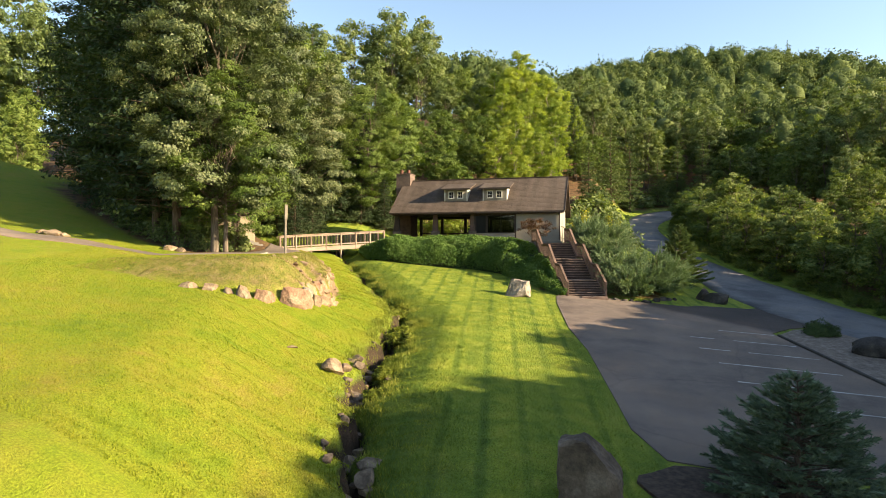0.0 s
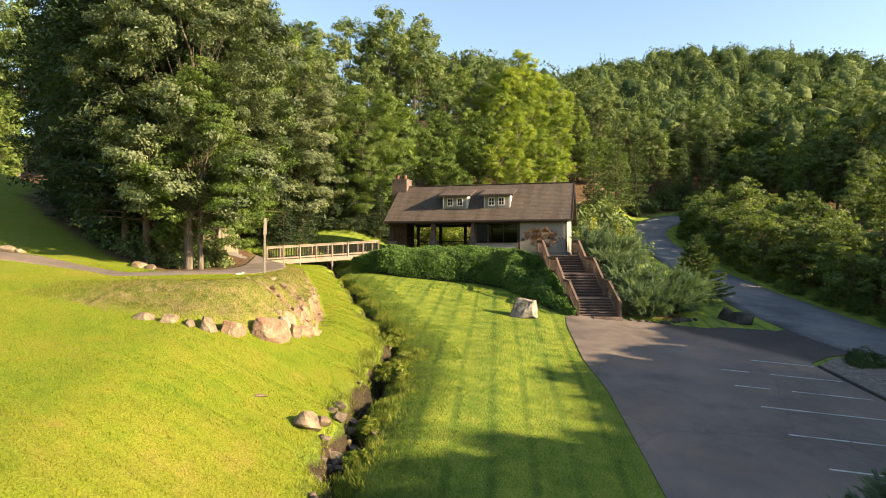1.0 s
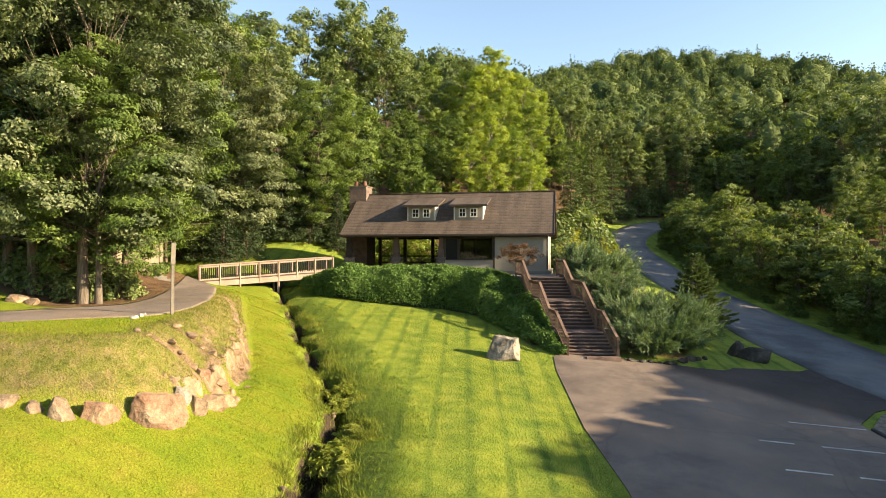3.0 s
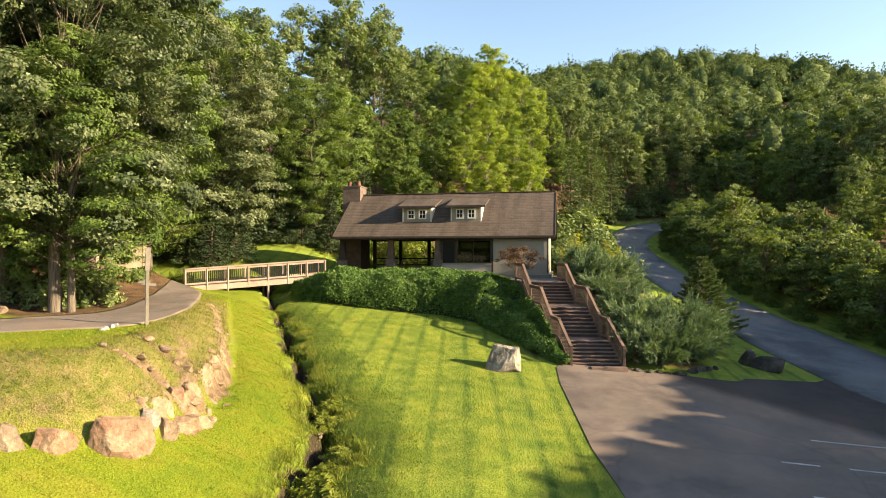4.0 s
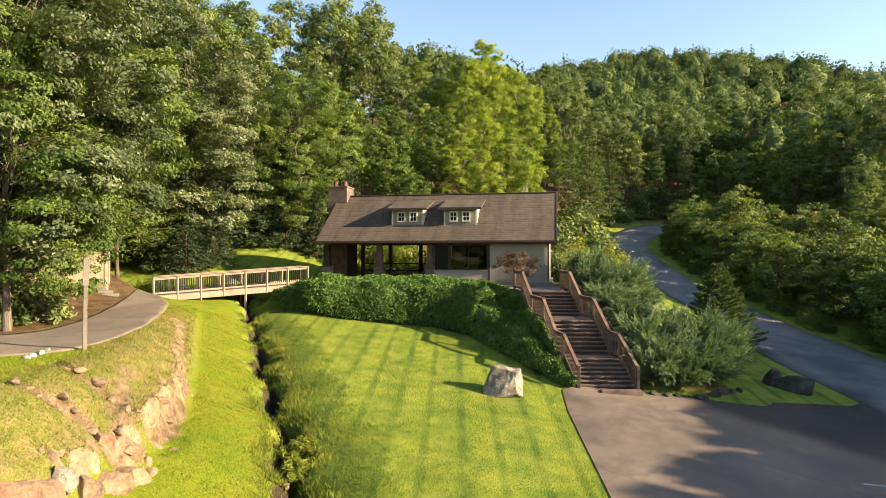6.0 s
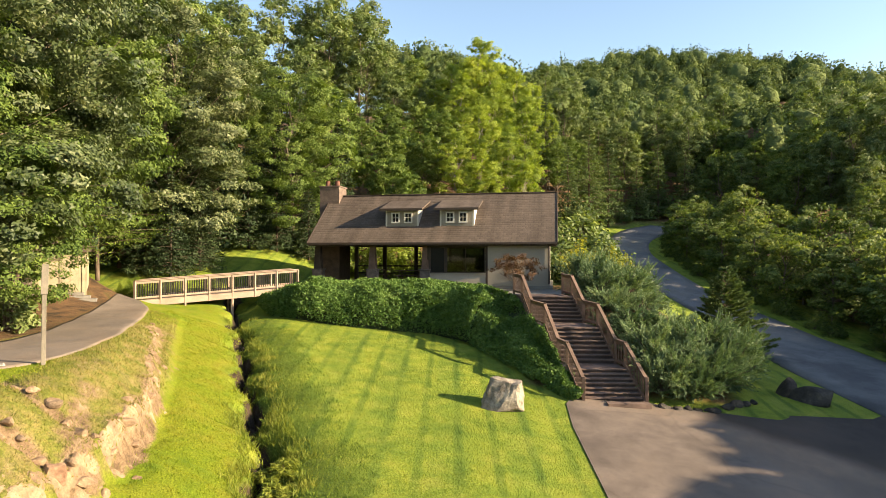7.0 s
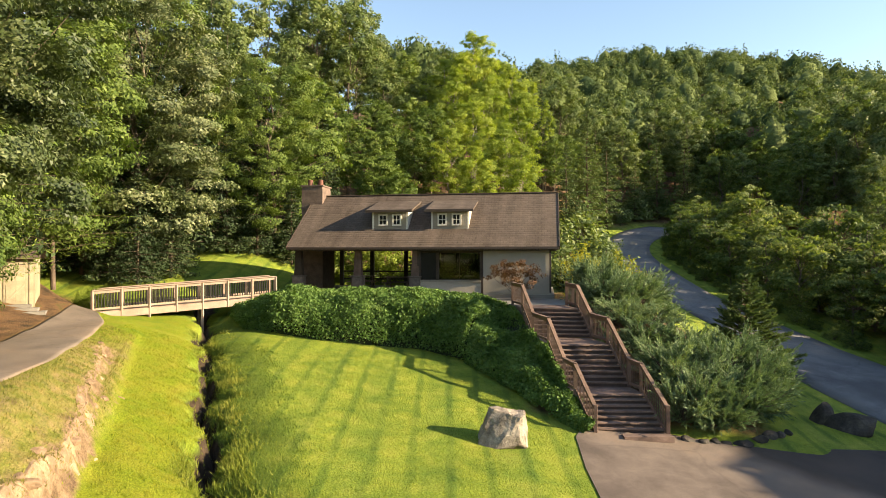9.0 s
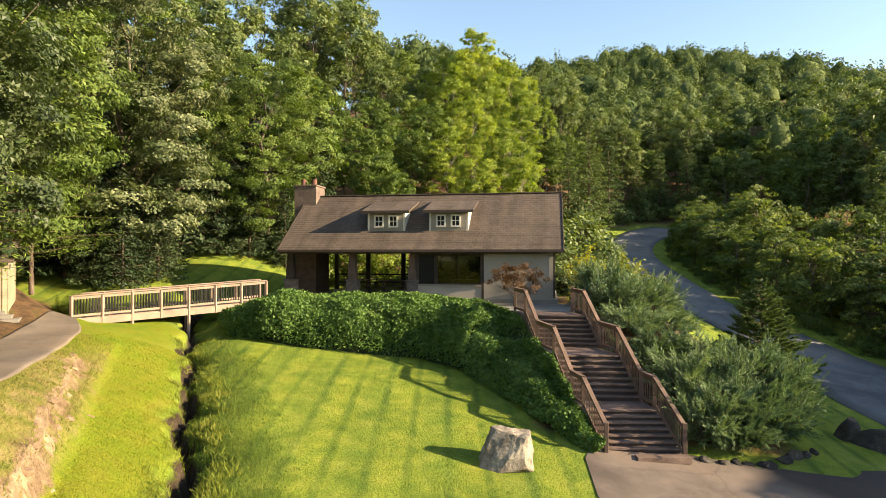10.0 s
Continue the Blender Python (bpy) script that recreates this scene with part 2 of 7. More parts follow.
def shingle_material():
    m, n, l, b = material("roof_shingles", 0.9, 0, 0.15)
    pos = n.new("ShaderNodeNewGeometry").outputs["Position"]
    sep = n.new("ShaderNodeSeparateXYZ")
    l.new(pos, sep.inputs[0])
    br = n.new("ShaderNodeTexBrick")
    br.inputs["Scale"].default_value = 1.0
    br.inputs["Brick Width"].default_value, br.inputs["Row Height"].default_value = 0.30, 0.1167
    br.inputs["Mortar Size"].default_value = 0.008
    for key, v in (("Color1", (0.092, 0.070, 0.057)), ("Color2", (0.116, 0.090, 0.073)), ("Mortar", (0.066, 0.05, 0.041))):
        br.inputs[key].default_value = (*v, 1)
    cmb = n.new("ShaderNodeCombineXYZ")
    l.new(sep.outputs[0], cmb.inputs[0])
    l.new(sep.outputs[2], cmb.inputs[1])
    l.new(cmb.outputs[0], br.inputs["Vector"])
    # rain streaks that run down the slope
    st = n.new("ShaderNodeMapping")
    st.inputs["Scale"].default_value = (1.6, 0.18, 0.18)
    l.new(pos, st.inputs["Vector"])
    sn = noise_tex(n, l, 1.2, 5, st.outputs[0])
    r = ramp(n, [(0.3, (0.72, 0.70, 0.68)), (0.55, (1.0,) * 3), (0.75, (1.22, 1.2, 1.16))])
    l.new(sn.outputs[0], r.inputs[0])
    fine = noise_tex(n, l, 60, 2, pos)
    f = ramp(n, [(0.3, (0.8,) * 3), (0.7, (1.2,) * 3)])
    l.new(fine.outputs[0], f.inputs[0])
    c = mix(n, l, 1.0, br.outputs["Color"], r.outputs[0], "MULTIPLY")
    l.new(mix(n, l, 1.0, c, f.outputs[0], "MULTIPLY"), b.inputs["Base Color"])
    bump(n, l, b, fine.outputs[0], 0.3, 0.01)
    return m


def bark_material(name, base, light):
    m, n, l, b = material(name, 0.95, 0, 0.1)
    co = n.new("ShaderNodeTexCoord").outputs["Object"]
    mp = n.new("ShaderNodeMapping")
    mp.inputs["Scale"].default_value = (9, 9, 1.4)
    l.new(co, mp.inputs[0])
    a = noise_tex(n, l, 1.5, 5, mp.outputs[0], 0.65)
    r = ramp(n, [(0.3, base), (0.7, light)])
    l.new(a.outputs[0], r.inputs[0])
    l.new(r.outputs[0], b.inputs["Base Color"])
    bump(n, l, b, a.outputs[0], 0.8, 0.05)
    return m


TURF = ground_material()
# near-black: inner twigs with the shade between the ivy leaves painted in
TWIGSHADE = plain("hedge_twig_shade", (0.02, 0.028, 0.01), 0.9, 0.3)
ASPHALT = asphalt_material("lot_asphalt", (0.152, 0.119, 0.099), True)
ROADTOP = asphalt_material("road_asphalt", (0.14, 0.137, 0.140))
PATHTOP = asphalt_material("path_asphalt", (0.165, 0.132, 0.107))
PAINT = plain("worn_white_paint", (0.42, 0.40, 0.37), 0.7, 0.4, 1.2)
ROOF = shingle_material()
STUCCO = plain("cream_stucco", (0.335, 0.298, 0.248), 0.9, 0.08, 0.8, 60, 0.15)
GREYWALL = plain("grey_clapboard", (0.25, 0.218, 0.18), 0.8, 0.1, 1.0)
WHITETRIM = plain("white_trim", (0.56, 0.52, 0.46), 0.6, 0.06)
DARKWOOD = plain("dark_stained_timber", (0.045, 0.032, 0.024), 0.7, 0.3, 2.5, 30)
BRICK = plain("brown_brick", (0.13, 0.085, 0.065), 0.9, 0.25, 3, 25, 0.4)
CHIMBRICK = plain("tan_chimney_brick", (0.15, 0.108, 0.088), 0.9, 0.25, 3, 25, 0.4)
CLAYPOT = plain("red_clay", (0.16, 0.07, 0.05), 0.8, 0.2)
STONEPIER = plain("pier_stone", (0.13, 0.108, 0.094), 0.9, 0.3, 5, 30, 0.4)
DECKWOOD = plain("weathered_deck_timber", (0.31, 0.225, 0.175), 0.85, 0.22, 1.5, 35, 0.25)
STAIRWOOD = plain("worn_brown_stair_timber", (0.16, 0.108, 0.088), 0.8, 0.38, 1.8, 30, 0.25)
# stair timber for the risers, darkened: the shadow below each tread is painted in
RISERSHADE = plain("shade_painted_riser_timber", (0.06, 0.04, 0.033), 0.8, 0.3, 1.8, 30, 0.25)
RAILWOOD = plain("red_brown_rail_timber", (0.145, 0.092, 0.070), 0.75, 0.25, 2.0, 30, 0.2)
BALUSTER = plain("black_metal_baluster", (0.03, 0.028, 0.026), 0.5, 0.1)
CONCRETE = plain("pale_concrete", (0.19, 0.172, 0.15), 0.9, 0.15, 1.2, 40, 0.2)
GUTTER = plain("dark_brown_gutter", (0.05, 0.035, 0.028), 0.5, 0.15)
GLASS = glass_material()
PANE_DARK = plain("dark_glass", (0.018, 0.018, 0.018), 0.2, 0.1, spec=0.06, bump_s=0)
BOULDER_GREY = rock_material("grey_granite", (0.12, 0.092, 0.07), (0.265, 0.222, 0.178), (0.39, 0.34, 0.275))
BOULDER_RED = rock_material("red_sandstone", (0.15, 0.075, 0.045), (0.27, 0.165, 0.105), (0.35, 0.25, 0.165))
BOULDER_TAN = rock_material("tan_fieldstone", (0.10, 0.068, 0.045), (0.235, 0.165, 0.108), (0.34, 0.255, 0.175))
LEDGE = rock_material("pale_tan_ledge", (0.14, 0.088, 0.052), (0.27, 0.18, 0.112), (0.38, 0.27, 0.17), 2.2)
BOULDER_DARK = rock_material("dark_basalt", (0.02, 0.018, 0.016), (0.05, 0.042, 0.036), (0.10, 0.085, 0.07))
PALESTONE = rock_material("pale_edging_stone", (0.30, 0.26, 0.21), (0.46, 0.41, 0.34), (0.58, 0.53, 0.45))
BOULDER_BROWN = rock_material("brown_granite", (0.05, 0.035, 0.025), (0.12, 0.088, 0.065), (0.20, 0.155, 0.12))
CREEKSTONE = rock_material("wet_creek_stone", (0.06, 0.042, 0.028), (0.15, 0.11, 0.078), (0.29, 0.22, 0.16), 3)
GRAVEL = rock_material("gravel_mulch", (0.10, 0.075, 0.06), (0.18, 0.14, 0.11), (0.27, 0.22, 0.18), 4)
BARK = bark_material("grey_bark", (0.055, 0.042, 0.03), (0.19, 0.155, 0.12))
PINEBARK = bark_material("pine_bark", (0.05, 0.035, 0.025), (0.16, 0.12, 0.09))
PALEBARK = bark_material("pale_bark", (0.16, 0.13, 0.10), (0.42, 0.37, 0.31))
LEAF = foliage("oak_leaves", (0.034, 0.06, 0.018), (0.12, 0.162, 0.048), (0.31, 0.33, 0.135), spec=0.3)
OAKLEAF = foliage("dark_oak_leaves", (0.022, 0.04, 0.012), (0.074, 0.10, 0.032), (0.29, 0.305, 0.155), spec=0.45)
LEAF_DEEP = foliage("maple_leaves", (0.034, 0.066, 0.014), (0.118, 0.168, 0.036), (0.27, 0.31, 0.085))
LEAF_GOLD = foliage("tulip_tree_leaves", (0.10, 0.15, 0.028), (0.235, 0.295, 0.048), (0.42, 0.44, 0.09), 0.48)
NEEDLE = foliage("pine_needles", (0.018, 0.034, 0.015), (0.045, 0.07, 0.028), (0.105, 0.13, 0.05), 0.15, spec=0.15)
HEMLOCK = foliage("hemlock_needles", (0.035, 0.062, 0.024), (0.09, 0.13, 0.046), (0.19, 0.22, 0.08), 0.25, spec=0.15)
WHITEPINE = foliage("white_pine_needles", (0.06, 0.10, 0.02), (0.15, 0.21, 0.04), (0.27, 0.32, 0.07), 0.35, spec=0.15)
SPRUCE = foliage("blue_spruce_needles", (0.045, 0.075, 0.05), (0.12, 0.165, 0.11), (0.22, 0.27, 0.18), 0.2)
JUNIPER = foliage("juniper_sprays", (0.03, 0.06, 0.032), (0.125, 0.185, 0.09), (0.34, 0.40, 0.21), 0.25, 2.2)
IVY = foliage("ivy_leaves", (0.036, 0.076, 0.018), (0.092, 0.165, 0.038), (0.20, 0.285, 0.085), 0.28, 0.7)
BUSHLEAF = foliage("shrub_leaves", (0.026, 0.05, 0.014), (0.105, 0.145, 0.036), (0.31, 0.325, 0.10), 0.38, 0.7)
YELLOWLEAF = foliage("yellow_shrub_leaves", (0.12, 0.13, 0.016), (0.27, 0.265, 0.03), (0.42, 0.385, 0.055), 0.48, 0.8)
RUSTLEAF = foliage("rust_maple_leaves", (0.05, 0.026, 0.014), (0.115, 0.06, 0.032), (0.19, 0.11, 0.055), 0.3, 1.5)
POSTWOOD = plain("grey_post_timber", (0.17, 0.145, 0.115), 0.85, 0.25)
CREAM = plain("cream_paint", (0.31, 0.26, 0.175), 0.8, 0.25, 1.5)
LAWNBLADE = blade_material("lawn_blades", "lawn")
HILLBLADE = blade_material("hill_blades", "hill")
BANKBLADE = blade_material("bank_blades", "bank")
RANKBLADE = blade_material("rank_blades", "rank")
TUFT = foliage("rank_grass", (0.10, 0.14, 0.016), (0.22, 0.24, 0.04), (0.38, 0.33, 0.09), 0.3, 0.6)
KERB = plain("dark_kerb", (0.05, 0.045, 0.04), 0.9, 0.3)
MULCH = rock_material("bark_mulch", (0.03, 0.018, 0.012), (0.062, 0.04, 0.028), (0.10, 0.066, 0.046), 6)
# far leaves a little paler and bluer: some haze is mixed into the colour
FARLEAF = foliage("far_wood_leaves", (0.042, 0.07, 0.026), (0.135, 0.168, 0.058), (0.29, 0.295, 0.105), 0.2, 0.09, 0.8, relief=0.6, spec=0.1)

# ---- mesh helpers ----
def part(name, bm, mat, parent=None, label="", smooth=False):
    """Links a bmesh as one mesh object."""
    me = bpy.data.meshes.new(name)
    bm.to_mesh(me)
    bm.free()
    me.materials.append(mat)
    if smooth:
        me.polygons.foreach_set("use_smooth", [True] * len(me.polygons))
    ob = new(name, me)
    if parent is not None:
        ob.parent = parent
    if label:
        tagged(ob, label)
    return ob


def thing(name, label, category, group="", kind="", at=(0, 0, 0)):
    ob = new(name)
    ob.location = at
    ob.empty_display_size = 0.2
    return tagged(ob, label, category, group, kind)


def box(bm, x0, x1, y0, y1, z0, z1, bevel=0.0):
    vs = [bm.verts.new(p) for p in ((x0, y0, z0), (x1, y0, z0), (x1, y1, z0), (x0, y1, z0), (x0, y0, z1), (x1, y0, z1), (x1, y1, z1), (x0, y1, z1))]
    fs = [bm.faces.new([vs[i] for i in q]) for q in ((3, 2, 1, 0), (4, 5, 6, 7), (0, 1, 5, 4), (1, 2, 6, 5), (2, 3, 7, 6), (3, 0, 4, 7))]
    if bevel:
        bmesh.ops.bevel(bm, geom=list({e for f in fs for e in f.edges}), offset=bevel, segments=1, affect="EDGES")
    return vs


def box_part(name, x0, x1, y0, y1, z0, z1, mat, parent, label="", bevel=0.0):
    bm = bmesh.new()
    box(bm, x0, x1, y0, y1, z0, z1, bevel)
    return part(name, bm, mat, parent, label)


def prism(bm, outline, dx):
    """Extrudes an outline of (x, y, z) points by the vector dx."""
    a = [bm.verts.new(p) for p in outline]
    b = [bm.verts.new(Vector(p) + Vector(dx)) for p in outline]
    k = len(a)
    bm.faces.new(a[::-1])
    bm.faces.new(b)
    for i in range(k):
        bm.faces.new((a[i], a[(i + 1) % k], b[(i + 1) % k], b[i]))
    bmesh.ops.recalc_face_normals(bm, faces=bm.faces)


def beam(bm, p, q, w, h, bevel=0.0):
    """A rectangular beam from p to q; w across, h upright (for an upright beam both across)."""
    p, q = Vector(p), Vector(q)
    d = (q - p).normalized()
    side = d.cross(Vector((0, 0, 1)))
    side = Vector((1, 0, 0)) if side.length < 0.01 else side.normalized()
    up = side.cross(d).normalized()
    vs = [bm.verts.new(e + side * sx * w / 2 + up * sz * h / 2) for e in (p, q) for sx, sz in ((-1, -1), (1, -1), (1, 1), (-1, 1))]
    fs = [bm.faces.new([vs[i] for i in c]) for c in ((3, 2, 1, 0), (4, 5, 6, 7), (0, 1, 5, 4), (1, 2, 6, 5), (2, 3, 7, 6), (3, 0, 4, 7))]
    bmesh.ops.recalc_face_normals(bm, faces=fs)
    if bevel:
        bmesh.ops.bevel(bm, geom=list({e for f in fs for e in f.edges}), offset=bevel, segments=1, affect="EDGES")


def beam_part(name, p, q, w, h, mat, parent, label="", bevel=0.006):
    bm = bmesh.new()
    beam(bm, p, q, w, h, bevel)
    return part(name, bm, mat, parent, label)


def raw_mesh(name, verts, faces, mat, parent=None, smooth=False):
    me = bpy.data.meshes.new(name)
    me.from_pydata([tuple(v) for v in verts], [], faces)
    me.materials.append(mat)
    if smooth:
        me.polygons.foreach_set("use_smooth", [True] * len(me.polygons))
    ob = new(name, me)
    if parent is not None:
        ob.parent = parent
    return ob


def quads(name, v, mat, parent=None, tri=""):
    """A mesh of loose leaves, from an array of 4 corners each. tri: leaves or blades cut down to three corners."""
    k = 4
    if tri:
        q = v.reshape(-1, 4, 3)
        mid = (q[:, 0] + q[:, 2]) / 2
        v = q[:, [0, 1, 3]] if tri == "blade" else np.stack([q[:, 0], q[:, 2], mid + (q[:, 1] - mid) * 1.9], 1)
        v, k = v.reshape(-1, 3), 3
    n = len(v) // k
    me = bpy.data.meshes.new(name)
    me.vertices.add(k * n)
    me.vertices.foreach_set("co", np.ascontiguousarray(v, dtype=np.float32).ravel())
    me.loops.add(k * n)
    me.loops.foreach_set("vertex_index", np.arange(k * n, dtype=np.int32))
    me.polygons.add(n)
    me.polygons.foreach_set("loop_start", np.arange(0, k * n, k, dtype=np.int32))
    me.update(calc_edges=True)
    me.materials.append(mat)
    ob = new(name, me)
    if parent is not None:
        ob.parent = parent
    return ob


def leafy(name, v, lumps, mat, parent=None):
    """Loose three-cornered leaves together with the closed inner lumps (vertices, triangles) that carry them."""
    q = v.reshape(-1, 4, 3)
    mid = (q[:, 0] + q[:, 2]) / 2
    v = np.stack([q[:, 0], q[:, 2], mid + (q[:, 1] - mid) * 1.9], 1).reshape(-1, 3)
    n = len(q)
    lv, lf = lumps
    me = bpy.data.meshes.new(name)
    me.vertices.add(3 * n + len(lv))
    me.vertices.foreach_set("co", np.concatenate([v, lv]).astype(np.float32).ravel())
    me.loops.add(3 * (n + len(lf)))
    me.loops.foreach_set("vertex_index", np.concatenate([np.arange(3 * n), lf.ravel() + 3 * n]).astype(np.int32))
    me.polygons.add(n + len(lf))
    me.polygons.foreach_set("loop_start", np.arange(0, 3 * (n + len(lf)), 3, dtype=np.int32))
    me.materials.append(mat)
    me.update(calc_edges=True)
    ob = new(name, me)
    if parent is not None:
        ob.parent = parent
    return ob


def tube(verts, faces, pts, radii, sides=7):
    base = len(verts)
    for i, (p, r) in enumerate(zip(pts, radii)):
        a, b = Vector(pts[max(i - 1, 0)]), Vector(pts[min(i + 1, len(pts) - 1)])
        d = (b - a).normalized()
        s = d.cross(Vector((0.3, 1, 0.1))).normalized()
        u = s.cross(d)
        for k in range(sides):
            an = 2 * math.pi * k / sides
            verts.append(Vector(p) + (s * math.cos(an) + u * math.sin(an)) * r)
    for i in range(len(pts) - 1):
        for k in range(sides):
            a, b = base + i * sides + k, base + i * sides + (k + 1) % sides
            faces.append((a, b, b + sides, a + sides))


def leaf_quads(rng, centres, size, outward=None, flat=0.5, aspect=0.55, vary=0.4, fold=0.0):
    """Rhombic leaves at the centres. outward: directions that their faces lean to; flat: how far."""
    n = len(centres)
    nrm = rng.normal(size=(n, 3))
    nrm /= np.linalg.norm(nrm, axis=1)[:, None] + 1e-9
    if outward is not None:
        nrm = nrm * (1 - flat) + outward * flat
        nrm /= np.linalg.norm(nrm, axis=1)[:, None] + 1e-9
    t = np.cross(nrm, rng.normal(size=(n, 3)))
    t /= np.linalg.norm(t, axis=1)[:, None] + 1e-9
    b = np.cross(nrm, t)
    L = size * (1 + vary * rng.uniform(-1, 1, n))[:, None]
    W = L * aspect
    out = np.empty((n, 4, 3))
    out[:, 0] = centres - t * L / 2
    out[:, 1] = centres + b * W / 2 + nrm * L * 0.08
    out[:, 2] = centres + t * L / 2
    out[:, 3] = centres - b * W / 2 + nrm * L * 0.08
    return out.reshape(-1, 3)


def fuzz(p, seed, k):
    """Smooth irregular waves in space, about -1 to 1."""
    r = np.random.default_rng(seed)
    out = np.zeros(len(p))
    for _ in range(9):
        d = r.normal(size=3)
        out += np.sin(p @ (d / np.linalg.norm(d)) * k * r.uniform(0.6, 2.2) + r.uniform(0, 6.28))
    return out / 4.2


def unit_lump(level):
    bm = bmesh.new()
    bmesh.ops.create_icosphere(bm, subdivisions=level, radius=1.0)
    v = np.array([q.co[:] for q in bm.verts])
    f = np.array([[q.index for q in g.verts] for g in bm.faces])
    bm.free()
    return v, f


def ball(rng, n):
    d = rng.normal(size=(n, 3))
    return d / (np.linalg.norm(d, axis=1)[:, None] + 1e-9)


# ---- the lie of the land ----
def sstep(a, b, x):
    t = np.clip((x - a) / (b - a), 0, 1)
    return t * t * (3 - 2 * t)


def vale(x, y):
    return 0.08 + 0.091 * (y - 37.5) - 0.09 * x + 0.08 * np.maximum(0, y - 55)


CREEK_Y = [-40, 0, 11, 13, 16, 19, 22, 26.5, 28.7, 32, 36, 41, 46, 52, 60]
CREEK_X = [-1.5, -2.2, -4.5, -5.6, -6.8, -7.75, -8.25, -9.0, -9.8, -11.75, -14.2, -17.1, -20.2, -23.5, -28]
BANK = [(-17.8, 20.9), (-16, 20.9), (-14, 21.3), (-12.6, 22.1), (-11.7, 23.6), (-11.75, 25.5), (-12.9, 29), (-15.0, 33), (-16.9, 36), (-19.8, 41), (-22.2, 43.3), (-31, 47), (-60, 47), (-60, 20), (-24, 20.2)]
ROAD_L = [(9.3, 39.0), (7.6, 46), (7.3, 49.5), (7.2, 55), (5.6, 60), (3.9, 68), (2.0, 77), (3.0, 88), (6.5, 100), (14, 112)]
ROAD_R = [(17.0, 37.0), (14.6, 45), (12.6, 54), (10.6, 59.5), (9.0, 64), (7.6, 72), (6.8, 82), (8.6, 92), (13, 101), (20, 109)]


LEDGE_LINE = [(-11.95, 25.6), (-12.35, 26.9), (-12.95, 28.5), (-13.85, 30.3), (-15.35, 32.4), (-16.9, 34.8), (-18.5, 37.1)]
CRACKS = [[(-14.3, 24.5), (-13.3, 24.78), (-12.8, 25.1), (-12.1, 25.15)], [(-15.0, 26.7), (-14.5, 26.48), (-13.7, 26.24), (-13.2, 26.35)]]


def creek_x(y):
    return np.interp(y, CREEK_Y, CREEK_X) + 0.19 * np.sin(y * 1.7) + 0.13 * np.sin(y * 3.9 + 1.0) + 0.09 * np.sin(y * 8.3) + 0.05 * np.sin(y * 14.1)


def poly_dist(x, y, pts, closed=True):
    """Distance to the outline and whether inside."""
    d = np.full(np.shape(x), 1e9)
    inside = np.zeros(np.shape(x), bool)
    k = len(pts)
    for i in range(k if closed else k - 1):
        (ax, ay), (bx, by) = pts[i], pts[(i + 1) % k]
        dx, dy = bx - ax, by - ay
        t = np.clip(((x - ax) * dx + (y - ay) * dy) / (dx * dx + dy * dy), 0, 1)
        d = np.minimum(d, np.hypot(x - ax - t * dx, y - ay - t * dy))
        inside ^= ((ay > y) != (by > y)) & (x < dx * (y - ay) / (dy if dy else 1e-9) + ax)
    return d, inside


def wave(x, y, k):
    return np.sin(x * 0.9 * k + 1.3) * np.cos(y * 1.1 * k + 0.7) + 0.5 * np.sin(x * 2.1 * k - y * 1.7 * k)


def road_mid(y):
    ly, ry = [p[1] for p in ROAD_L], [p[1] for p in ROAD_R]
    return (np.interp(y, ly, [p[0] for p in ROAD_L]) + np.interp(y, ry, [p[0] for p in ROAD_R])) / 2


